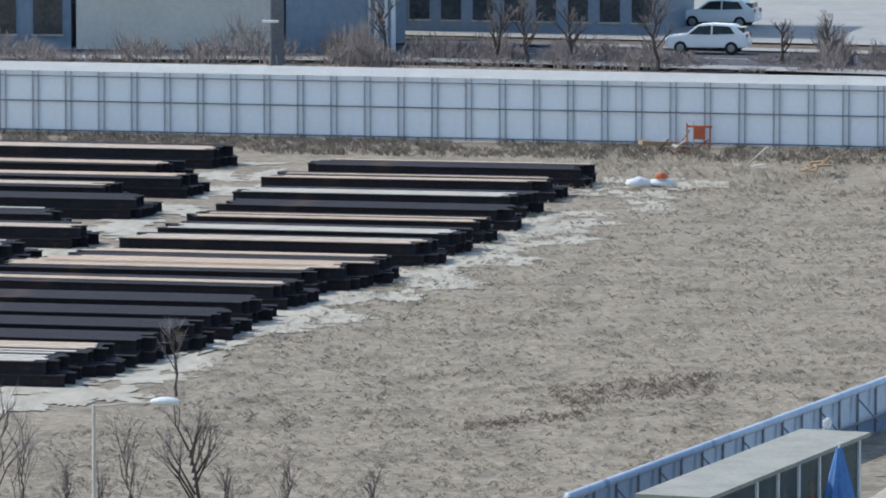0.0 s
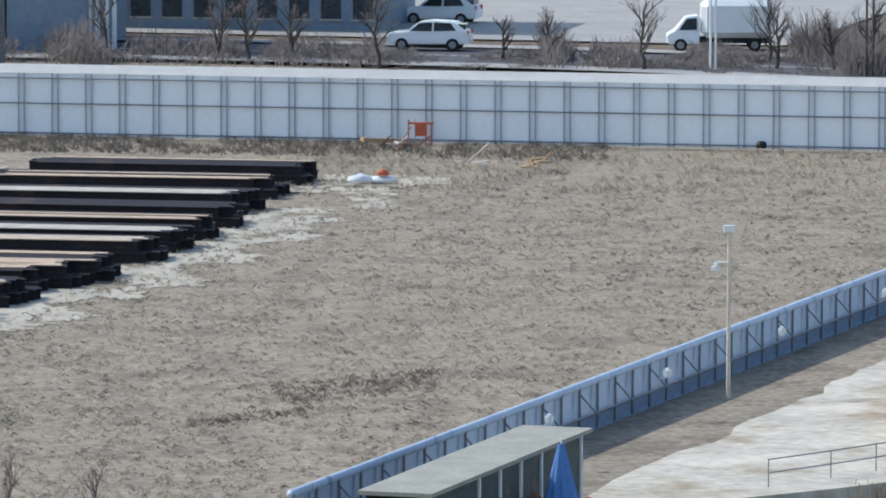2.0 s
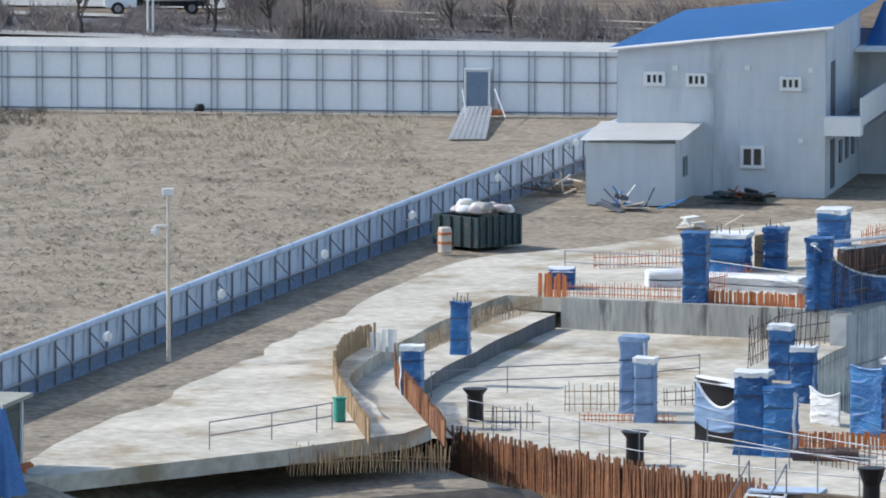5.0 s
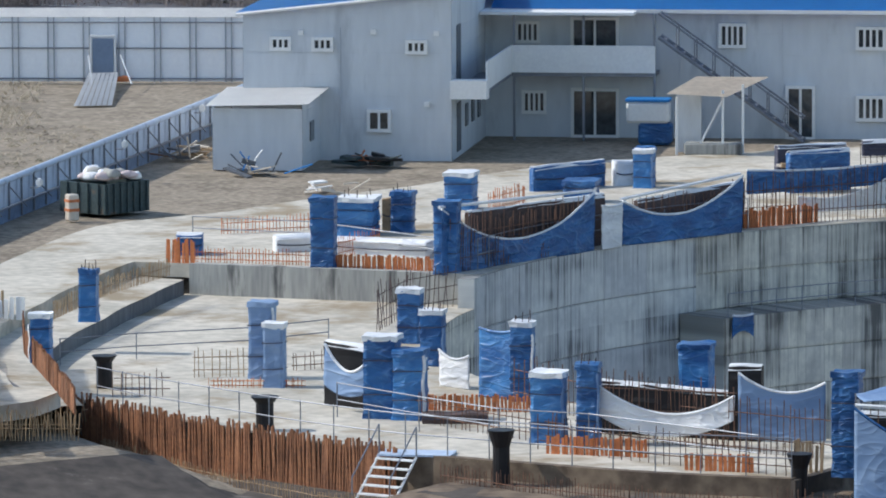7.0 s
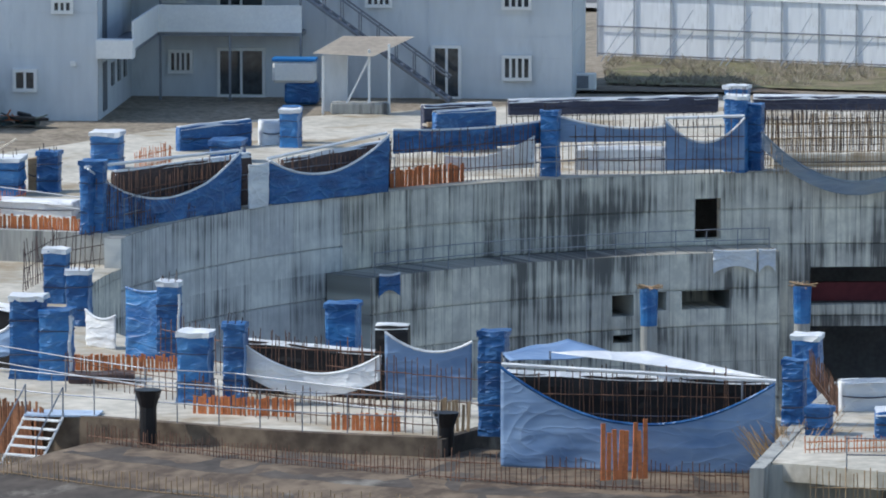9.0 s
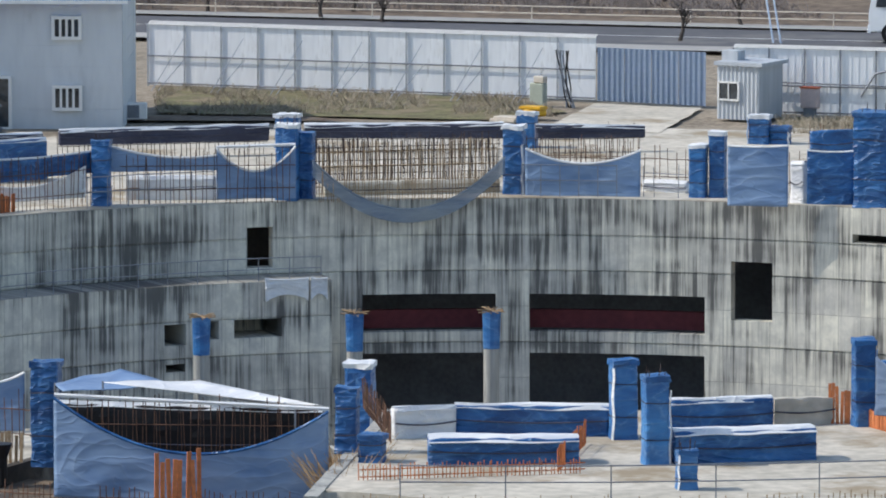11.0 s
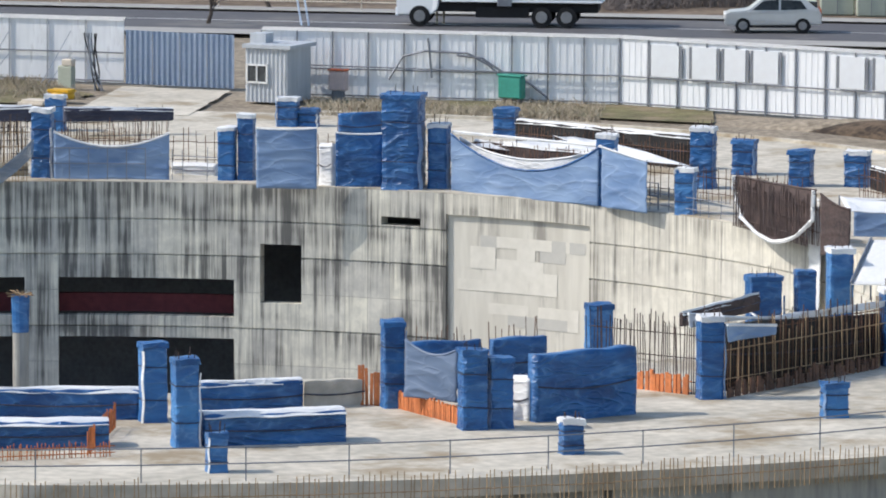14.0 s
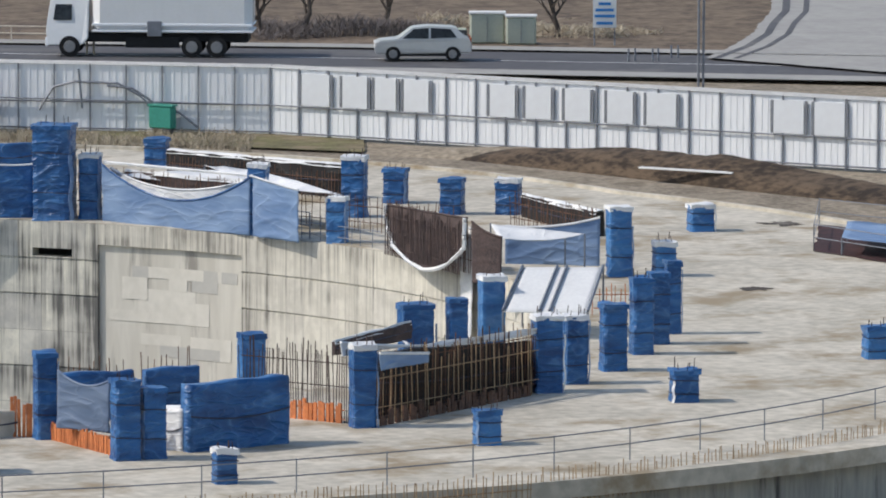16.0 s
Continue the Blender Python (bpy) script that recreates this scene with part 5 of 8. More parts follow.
# rings of bars round the outer edge
bars_row([ring(d, lerp_table(SLAB_OUT, d) + 0.12) for d in range(190, 212, 1)], 1.75, -2.5, gap=0.075, mat="rustsheet", flat=True, rails=0, lean=0.07, jitter=0.08, label="curved row of rusty sheet bars along the slab edge")
bars_row(arc(192, 228, 42.9, 16), 0.6, -2.5, gap=0.13, mat="tanbar", label="low tan starter bars before the slab")
bars_row(arc(214, 231, LOW_R + 0.2, 8), 0.7, -1.75, gap=0.12, mat="rust", rails=1, label="dark starter bars below the slab edge")
bars_row(arc(214, 244, 44.5, 14), 0.9, -2.45, gap=0.2, mat="tanbar", rails=1, label="tan starter bars before the slab")
bars_row(arc(231, 245, 41.0, 8), 1.0, -1.75, gap=0.16, mat="rust", rails=2)
bars_row(arc(248, 312, 48.4, 30), 0.95, -0.6, gap=0.16, mat="tanbar", rails=1, label="tan starter bars along the outer deck edge")
bars_row([(22.78, 200.08), (22.88, 204.52), (23.01, 210.94), (23.44, 216.13), (24.23, 220.48), (25.18, 223.44), (25.71, 223.85)], 0.75, gap=0.12, mat="tanbar", flat=True, rails=1, label="curved row of tan boards round a ramp")
bars_row([(24.96, 199.23), (25.10, 206.26), (25.13, 210.72), (25.19, 213.80), (25.66, 218.10)], 0.8, gap=0.12, mat="rustsheet", flat=True, rails=1, label="curved row of rusty boards round a ramp")
bars_row([(25.47, 222.64), (26.32, 222.24)], 0.7, gap=0.2, mat="white", flat=True, rails=0, label="row of white boards on end")
bars_row([(27.12, 222.16), (29.75, 228.53), (32.74, 233.88)], 0.6, gap=0.14, mat="tanbar", rails=1, label="tan starter bars along the kerb")
bars_row([(18.55, 203.55), (21.04, 204.31), (23.85, 206.06), (26.42, 207.61)], 0.75, -1.4, gap=0.1, mat="tanbar", rails=1, jitter=0.3, lean=0.15, label="tan starter bars on the soil bank before the deck")


for off in (0.0, 0.9):
    bars_row([(20.26, 199.73 - off), (22.71, 200.34 - off), (25.12, 199.83 - off)], 0.75, -0.75, gap=0.1, mat="tanbar", rails=1, jitter=0.3, lean=0.12, label="tan starter bars on the soil below the deck edge")


def guard_rail(points, h, z, mat="rail", r=0.02, label="thin steel guard rail on the slab edge"):
    pts = [Vector(p) for p in points]
    o = pts[0]
    ob = thing("guard_rail", o.x, o.y, z, 0, label, "railing")
    for k, p in enumerate(pts):
        bm = bmesh.new()
        q = p - o
        bar(bm, (q.x, q.y, 0), (q.x, q.y, h), r)
        part("post", bm, mat, ob)
    for f in (0.5, 0.97):
        bm = bmesh.new()
        tube(bm, [((a - o).x, (a - o).y, h * f) for a in pts], r)
        part("rail", bm, mat, ob)
    return ob


guard_rail([ring(d, lerp_table(SLAB_OUT, d) - 0.2) for d in range(191, 230, 2)], 1.25, LOW_Z)
guard_rail(arc(249, 312, 46.6, 18), 0.95, 0.03)
guard_rail(arc(94, 104, 29.75, 6), 1.2, 0.03)
guard_rail(arc(64, 71, 29.75, 5), 1.25, 0.03)
guard_rail(arc(116, 148, 29.9, 16), 1.15, 0.03)
guard_rail(arc(22, 30, 29.8, 5), 1.0, 0.03)
guard_rail(arc(87, 123, 27.15, 14), 0.9, -2.75)
guard_rail([(17.90, 199.34), (19.95, 201.25), (21.47, 202.74), (22.00, 203.32)], 0.85, 0.03)
guard_rail([(33.77, 204.55), (35.68, 200.86), (37.54, 197.77), (39.96, 196.07), (43.87, 190.58)], 1.1, LOW_Z)
guard_rail([(26.91, 218.52), (29.55, 219.44), (33.42, 220.13), (36.34, 221.78)], 0.9, LOW_Z)
guard_rail([(35.03, 244.39), (39.00, 241.70), (42.47, 235.52)], 0.9, 0.03)


def black_pillar(x, y, z, h, w):
    t = thing("flared_pillar", x, y, z, 0, "short black pillar with a flared head", "pillar", "black pillars on the slab edge")
    bm = bmesh.new()
    bmesh.ops.create_cone(bm, cap_ends=True, segments=14, radius1=w * 0.42, radius2=w * 0.42, depth=h * 0.8, matrix=Matrix.Translation((0, 0, h * 0.4)))
    part("shaft", bm, "black", t)
    bm = bmesh.new()
    bmesh.ops.create_cone(bm, cap_ends=True, segments=14, radius1=w * 0.42, radius2=w * 0.68, depth=h * 0.2, matrix=Matrix.Translation((0, 0, h * 0.9)))
    part("head", bm, "black", t)


for x, y, h, w in [(27.61, 212.73, 1.05, 0.61), (31.14, 202.15, 1.04, 0.65)]:
    black_pillar(x, y, LOW_Z, h, w)
for x, y, h, w in [(36.71, 192.94, 2.52, 0.60), (44.74, 189.04, 2.13, 0.56)]:
    black_pillar(x, y, -2.45, h, w)


def pit_pillar(deg, top, r, w):
    """A pillar standing on the pit floor, wrapped near its head, under a frayed disc."""
    p = ring(deg, r, FLOOR)
    t = thing("pit_pillar", p.x, p.y, FLOOR, 0, "concrete pillar in the pit with a frayed pale head", "pillar", "pillars standing in the pit")
    h = top - FLOOR
    bm = bmesh.new()
    bmesh.ops.create_cone(bm, cap_ends=True, segments=14, radius1=w / 2, radius2=w / 2, depth=h - 1.4, matrix=Matrix.Translation((0, 0, (h - 1.4) / 2)))
    part("shaft", bm, "curb", t, smooth=False)
    bm = bmesh.new()
    bmesh.ops.create_cone(bm, cap_ends=True, segments=14, radius1=w * 0.52, radius2=w * 0.58, depth=1.4, matrix=Matrix.Translation((0, 0, h - 0.7)))
    part("wrapping", bm, "midtarp", t, "blue sheet round the upper shaft")
    bm = bmesh.new()
    rr = random.Random(round(deg * 7))
    for i in range(36):
        a = i * math.tau / 36
        q = w * rr.uniform(0.6, 0.95)
        bar(bm, (0, 0, h), (q * math.cos(a), q * math.sin(a), h + rr.uniform(-0.05, 0.15)), 0.02, 4)
    part("head", bm, "tanbar", t, "frayed bars spread over the head")


for d, top in ((99.51, -3.63), (85.44, -3.75), (73.36, -3.73)):
    pit_pillar(d, top, 24.5, 0.6)

# dull red band inside the wide openings, and the crumpled sheets on the ledge
rows = [[ring(56 + i * 2, r, z) for i in range(15)] for r, z in ((PIT_R + 1.6, -5.15), (PIT_R + 1.6, -4.45), (PIT_R + 1.9, -4.45))]
M["maroon"] = material("dull_red_paint", (0.20, 0.05, 0.06), (0.13, 0.035, 0.045), 0.8, scale=0.5, fine=4, bump=0.1)
tagged(part("trim_red", sheet(rows), "maroon"), "dull red painted band inside the openings", "trim", kind="structure")
for a, b in ((88.2, 91.8), (86.6, 88.0), (121.0, 123.2)):
    p, q = ring(a, 26.9), ring(b, 26.9)
    hung_sheet((q.x, q.y, 0.12, p.x, p.y, 0.1), 0.05, "whitetarp" if a < 100 else "tarp", -2.75, foot=-0.75, foot_sag=-0.25, label="crumpled sheet hanging over the ledge")


def steel_stair(x, y, z0, z1, turn):
    t = thing("steel_stair", x, y, z0, turn, "light grey steel site stair up to the slab", "stair")
    rise = z1 - z0
    n = max(5, round(rise / 0.22))
    run = n * 0.25
    for s in (-0.65, 0.65):
        bm = bmesh.new()
        bar(bm, (s, -run, 0), (s, 0, rise), 0.04)
        part("stringer", bm, "white", t)
        bm = bmesh.new()
        bar(bm, (s, -run, 0.9), (s, 0, rise + 0.9), 0.025)
        bar(bm, (s, -run, 0), (s, -run, 0.9), 0.025)
        bar(bm, (s, 0, rise), (s, 0, rise + 0.9), 0.025)
        part("handrail", bm, "rail", t)
    for i in range(n):
        bm = bmesh.new()
        box(bm, 0, -run + (i + 0.5) * run / n, (i + 0.5) * rise / n, 1.3, 0.24, 0.04)
        part("tread", bm, "white", t)


steel_stair(34.1, 195.6, -2.4, LOW_Z + 0.05, radians(-42))
landing = thing("landing", 34.75, 196.0, LOW_Z + 0.02, radians(-20), "pale steel landing plate at the head of the stair", "landing")
bm = bmesh.new()
box(bm, 0, 0, 0, 2.2, 1.1, 0.06)
part("plate", bm, "bluefence", landing)

bars_row(arc(96, 104, 31.5, 5), 1.7, gap=0.35, mat="tanbar", label="pale starter bars behind the rim")
bars_row(arc(104, 116, 33.0, 6), 1.4, gap=0.3, mat="rust", label="thin starter bars behind the rim")
bars_row(arc(60, 72, 34.0, 8), 1.5, gap=0.28, mat="rust", label="thin starter bars behind the rim")
bars_row(arc(44, 54, 33.0, 6), 1.5, gap=0.28, mat="rust", label="thin starter bars behind the rim")
bars_row(arc(14, 30, 33.0, 8), 1.3, gap=0.3, mat="rust", label="thin starter bars behind the rim")
bars_row(arc(140, 149, 36.0, 6), 0.8, gap=0.2, mat="rustorange", label="low rusty starter bars on the deck")
bars_row(arc(196, 214, 35.5, 8), 0.9, LOW_Z, gap=0.3, mat="rust", label="thin starter bars on the lower slab")
bars_row(arc(214, 229, 36.5, 8), 1.0, LOW_Z, gap=0.3, mat="rust", label="thin starter bars on the lower slab")
bars_row(arc(218, 229, 33.0, 6), 1.6, LOW_Z, gap=0.2, mat="rust", label="dark reinforcement on the lower slab")
bars_row(arc(200, 215, 31.0, 6), 1.5, LOW_Z, gap=0.25, mat="rust", label="dark reinforcement on the lower slab")

# ---- office details ----
PARA = (4.39, 2.83, 6.09, 1.15)
BV = 9.0
bm = bmesh.new()
box(bm, PARA[0] + 0.0, BV, PARA[1], PARA[2], 0.08, PARA[3])
part("balcony_parapet", bm, "white", office, "pale balcony parapet")
bm = bmesh.new()
u0 = PARA[0] - PARA[2] / 2
box(bm, u0, BV / 2 + 0.4, PARA[1], 0.08, BV - 0.8, PARA[3])
part("balcony_parapet", bm, "white", office, "pale balcony parapet")
bm = bmesh.new()
box(bm, PARA[0], BV + 0.95, PARA[1] - 0.16, PARA[2], 1.75, 0.16)
box(bm, u0 / 2, BV / 2, PARA[1] - 0.16, u0, BV, 0.16)
part("balcony_floor", bm, "rail", office)
for u in (u0 + 0.1, PARA[0], PARA[0] + PARA[2] / 2 - 0.05):
    bm = bmesh.new()
    box(bm, u, BV + 0.1, -0.05, 0.1, 0.1, 5.4)
    part("balcony_post", bm, "rail", office)
bm = bmesh.new()
box(bm, 3.3, MAIN_V - 1.1, 5.28, 6.5, 2.2, 0.12)
part("canopy", bm, "white", office, "roof over the balcony")
bm = bmesh.new()
box(bm, 0.75, -0.05, 2.55, 1.5, 0.9, 0.75)
part("landing_box", bm, "white", office, "small white landing box on the corner")
for zz, hh in ((0.2, 2.0), (3.1, 2.3)):
    bm = bmesh.new()
    box(bm, 0.03, 2.0, zz, 0.06, 1.1, hh)
    part("door", bm, "dark", office, "dark door in the side wall")
for v in (4.5, 6.5, 8.5):
    bm = bmesh.new()
    box(bm, 0.03, v, 1.0, 0.06, 0.8, 0.95)
    part("window", bm, "glass", office)
# stair down from the balcony
sa, sb = (7.61, 5.38), (11.46, 2.61)
slope = (sb[1] - sa[1]) / (sb[0] - sa[0])
bottom = sa[0] + (0.0 - sa[1] + 1.0) / slope
for v in (8.6, 9.6):
    bm = bmesh.new()
    bar(bm, (sa[0], v, sa[1] - 1.0), (bottom, v, 0.0), 0.09)
    part("stringer", bm, "rail", office)
    bm = bmesh.new()
    bar(bm, (sa[0], v, sa[1]), (bottom, v, 1.0), 0.045)
    part("handrail", bm, "rail", office)
    for k in range(1, 8):
        bm = bmesh.new()
        u = sa[0] + (bottom - sa[0]) * k / 8
        bar(bm, (u, v, sa[1] - 1 + slope * (u - sa[0])), (u, v, sa[1] + slope * (u - sa[0])), 0.03)
        part("baluster", bm, "rail", office)
for k in range(16):
    bm = bmesh.new()
    u = sa[0] + (bottom - sa[0]) * (k + 0.5) / 16
    box(bm, u, 9.1, sa[1] - 1 + slope * (u - sa[0]), 0.28, 1.0, 0.04)
    part("tread", bm, "rail", office)
bm = bmesh.new()
box(bm, MAIN_R / 2 + 0.3, MAIN_V - 0.95, 5.3, MAIN_R, 0.12, 0.14)
part("gutter", bm, "white", office)
bm = bmesh.new()
tube(bm, [(-8.85, -0.38, 5.95), (0.35, -0.38, 6.95)], 0.07)
part("gutter", bm, "white", office)
for u, z in ((-6.2, 5.1), (-3.2, 5.15), (-0.6, 5.1), (-1.0, 2.2)):
    bm = bmesh.new()
    box(bm, u, -0.08, z, 0.22, 0.14, 0.2)
    part("wall_lamp", bm, "white", office)
for u in (-4.6, 8.3, 12.6):
    bm = bmesh.new()
    box(bm, u, (-0.02 if u < 0 else MAIN_V - 0.02), 0, 0.06, 0.06, 5.4)
    part("downpipe", bm, "siding", office)


def office_place(u, v):
    m = Matrix.Rotation(OT, 2)
    p = m @ Vector((u, v))
    return OX + p.x, OY + p.y


def simple_thing(name, x, y, z, turn, pieces, label, category, group=""):
    """A thing of boxes: (part name, material, x, y, z, sx, sy, sz), each with softened edges."""
    t = thing(name, x, y, z, turn, label, category, group)
    for nm, mat, px, py, pz, sx, sy, sz in pieces:
        bm = bmesh.new()
        box(bm, px, py, pz, sx, sy, sz)
        bmesh.ops.bevel(bm, geom=bm.edges[:], offset=min(sx, sy, sz) * 0.12, segments=1, affect='EDGES')
        part(nm, bm, mat, t)
    return t


# entrance shelter with a sloping roof
x, y = 60.45, 270.92
sh = simple_thing("entrance_shelter", x, y, 0, OT, [("side_panel", "siding", -1.1, 1.2, 0, 1.0, 0.08, 2.6), ("post", "white", 0.4, 0, 0, 0.1, 0.1, 2.7), ("post", "white", 1.2, 0.3, 0, 0.1, 0.1, 2.9), ("post", "white", -1.5, 0, 0, 0.1, 0.1, 2.4), ("base", "curb", 0.0, 0.3, 0, 2.4, 0.8, 0.5)], "grey panel shelter with a sloping sheet roof", "shelter")
bm = bmesh.new()
vs = [bm.verts.new(p) for p in ((-1.9, -0.4, 2.55), (0.6, -0.4, 2.45), (2.1, 2.2, 3.05), (-0.9, 2.2, 3.05))]
bmesh.ops.solidify(bm, geom=[bm.faces.new(vs)], thickness=0.08)
part("roof", bm, "beampale", sh, "weathered pale sheet roof")
bm = bmesh.new()
bar(bm, (-0.7, 0, 0.1), (0.4, 0, 2.3), 0.05)
part("brace", bm, "white", sh)
x, y = office_place(*(7.30, 7.50))
simple_thing("water_tank", x, y, 0, OT, [("tank", "white", 0, 0, 0.9, 1.8, 1.0, 0.9), ("lid", "roof", 0, 0, 1.8, 1.85, 1.05, 0.12), ("stand", "tarp", 0.3, 0, 0, 1.4, 0.9, 0.9)], "white and blue tank on a dark stand", "tank")

for x, y in ((70.04, 277.14), (71.98, 278.35)):
    # one on each side of the corner
    ac = simple_thing("air_conditioner", x, y, 0, OT, [("case", "white", 0, 0, 0.08, 0.9, 0.35, 0.72), ("grille", "rail", -0.12, -0.18, 0.16, 0.5, 0.03, 0.54), ("foot", "rail", -0.3, 0, 0, 0.08, 0.3, 0.09), ("foot", "rail", 0.3, 0, 0, 0.08, 0.3, 0.09)], "white outdoor cooling unit beside the office", "air conditioner", "cooling units")

# ---- yard by the office ----
x, y = 42.96, 268.46
shed = thing("garden_shed", x, y, 0, OT, "grey panel shed with a white lean-to roof", "shed")
SW, SD = 3.65, 5.0
for q in ((-SW, 0, 0, 0, 2.5), (0, 0, 0, SD, 2.75), (0, -SW, SD, SD, 2.5), (-SW, -SW, SD, 0, 2.5)):
    bm = bmesh.new()
    lap_wall(bm, *q[:4], 0, q[4], 0.6)
    part("wall", bm, "siding", shed)
bm = bmesh.new()
vs = [bm.verts.new(p) for p in ((-SW - 0.25, -0.35, 2.62), (0.3, -0.35, 2.72), (0.45, SD + 0.2, 3.0), (-SW - 0.25, SD + 0.2, 2.9))]
bmesh.ops.solidify(bm, geom=[bm.faces.new(vs)], thickness=0.12)
part("roof", bm, "white", shed, "white sheet roof")
bm = bmesh.new()
box(bm, 0.03, 2.4, 1.0, 0.05, 1.0, 0.8)
part("window", bm, "glass", shed)

x, y = 34.10, 253.27
skip = thing("rubbish_skip", x, y, 0, radians(38), "dark green skip heaped with pale rubbish sacks", "skip")
bm = bmesh.new()
for px, py, sx, sy in ((0, -1.15, 2.4, 0.1), (0, 1.15, 2.4, 0.1), (-1.15, 0, 0.1, 2.2), (1.15, 0, 0.1, 2.2)):
    box(bm, px, py + 1.6, 0.1, sx, sy, 1.15)
box(bm, 0, 1.6, 0.08, 2.3, 2.3, 0.06)
M["skip"] = material("dark_green_steel", (0.07, 0.10, 0.105), (0.045, 0.065, 0.07), 0.6, 0.2, scale=1, fine=8, bump=0.1, dirt=(0.16, 0.12, 0.09), dirt_scale=1.2, dirt_amount=0.35)
part("body", bm, "skip", skip)
for k in range(7):
    bm = bmesh.new()
    box(bm, -1.05 + k * 0.35, 1.6 - 1.24, 0.1, 0.09, 0.08, 1.15)
    part("rib", bm, "skip", skip)
for k in range(4):
    bm = bmesh.new()
    box(bm, -1.24, 0.75 + k * 0.55, 0.1, 0.08, 0.09, 1.15)
    part("rib", bm, "skip", skip)
rr = random.Random(3)


def lump(name, x, y, z, sx, sy, sz, mat, parent, seed, label=""):
    """An irregular sack or heap."""
    bm = bmesh.new()
    bmesh.ops.create_icosphere(bm, subdivisions=2, radius=1)
    for v in bm.verts:
        k = 1 + 0.28 * noise.noise(v.co * 1.7 + Vector((seed, seed * 0.7, 0)))
        v.co = Vector((v.co.x * sx * k + x, v.co.y * sy * k + y, max(-0.3, v.co.z) * sz * k + z))
    return part(name, bm, mat, parent, label, smooth=True)


M["sackpink"] = material("pale_pink_sacking", (0.62, 0.50, 0.48), (0.50, 0.42, 0.42), 0.8, scale=2, fine=9, bump=0.3)
for k in range(22):
    lump("sack", rr.uniform(-0.95, 0.95), 1.6 + rr.uniform(-0.95, 0.95), 1.2 + rr.uniform(0, 0.4), rr.uniform(0.2, 0.45), rr.uniform(0.2, 0.4), rr.uniform(0.15, 0.28), rr.choice(("whitetarp", "whitetarp", "sackpink", "curb")), skip, k)

x, y = 31.56, 252.13
simple_thing("drum", x, y, 0, 0.3, [("drum", "beampale", 0, 0, 0, 0.42, 0.42, 1.0), ("band", "rustorange", 0, 0, 0.35, 0.44, 0.44, 0.12), ("band", "rustorange", 0, 0, 0.7, 0.44, 0.44, 0.12)], "pale striped drum beside the fence", "drum")


def scrap_heap(x, y, turn, w, d, n, seed, label, mats=("white", "rail", "beampale", "dark", "roof")):
    """A loose heap of boards, sheets and tubes."""
    t = thing("scrap_heap", x, y, 0, turn, label, "scrap")
    r = random.Random(seed)
    for k in range(n):
        bm = bmesh.new()
        if r.random() < 0.5:
            box(bm, r.uniform(-w, w) / 2, r.uniform(-d, d) / 2, r.uniform(0.0, 0.5), r.uniform(0.4, 1.5), r.uniform(0.2, 0.6), r.uniform(0.03, 0.2), r.uniform(-0.6, 0.6), Matrix.Rotation(r.uniform(-0.25, 0.25), 4, 'Y'))
            nm = "board"
        else:
            a = Vector((r.uniform(-w, w) / 2, r.uniform(-d, d) / 2, r.uniform(0.03, 0.3)))
            bar(bm, a, a + Vector((r.uniform(-1.2, 1.2), r.uniform(-0.3, 0.3), r.uniform(0.0, 0.9))), 0.035)
            nm = "tube"
        part(nm, bm, r.choice(mats), t)
    return t


scrap_heap(*(41.21, 267.29), OT, 2.0, 1.2, 16, 4, "heap of white tubes and broken boards before a shed")
scrap_heap(*(42.76, 260.20), OT, 1.9, 1.0, 9, 5, "scattered pale boards on bare soil", ("white", "beampale", "beampale"))
scrap_heap(*(45.90, 269.53), OT, 1.8, 1.0, 14, 6, "dark machine scrap against the office wall", ("dark", "black", "skip", "rustorange", "roof"))
scrap_heap(*(39.48, 275.47), OT, 0.9, 1.0, 9, 7, "old boards and tubes by the fence end", ("beampale", "tanbar", "rail"))
scrap_heap(*(61.67, 261.15), OT, 2.0, 1.0, 9, 8, "pale boards behind the wrapped walls", ("beampale", "tanbar", "white"))
scrap_heap(38.7, 273.2, OT, 1.0, 1.4, 12, 15, "tan boards and bent tubes leaning by the fence", ("tanbar", "beampale", "rust", "dark"))

# long low shed by the near fence: far corner, corner towards the eye, corner across
A, B, C_ = Vector((12.18, 196.45)), Vector((7.10, 183.15)), Vector((10.93, 197.15))
turn = math.atan2(A.y - B.y, A.x - B.x)
ls = thing("storage_shed", A.x, A.y, -0.2, turn, "long grey storage shed with a flat pale roof", "shed")
L_, W_ = (A - B).length, 1.75
for q in ((-L_, 0, 0, 0), (0, 0, 0, W_), (0, -L_, W_, W_)):
    bm = bmesh.new()
    lap_wall(bm, *q, -0.2, 2.25, 0.45)
    part("wall", bm, "skip", ls)
bm = bmesh.new()
box(bm, -L_ / 2 + 0.1, W_ / 2, 2.25, L_ + 0.5, W_ + 0.4, 0.12)
M["shedroof"] = material("faded_grey_roof", (0.37, 0.36, 0.31), (0.27, 0.265, 0.235), 0.8, scale=0.8, fine=6, bump=0.1)
part("roof", bm, "shedroof", ls, "flat faded roof sheet")
for k in range(6):
    bm = bmesh.new()
    box(bm, -k * 1.9 - 0.3, -0.04, -0.2, 0.12, 0.08, 2.4)
    part("post", bm, "white", ls)
x, y = 11.22, 190.76
t = thing("folded_parasol", x, y, -0.1, 0, "closed blue parasol standing by a shed", "parasol")
rows = []
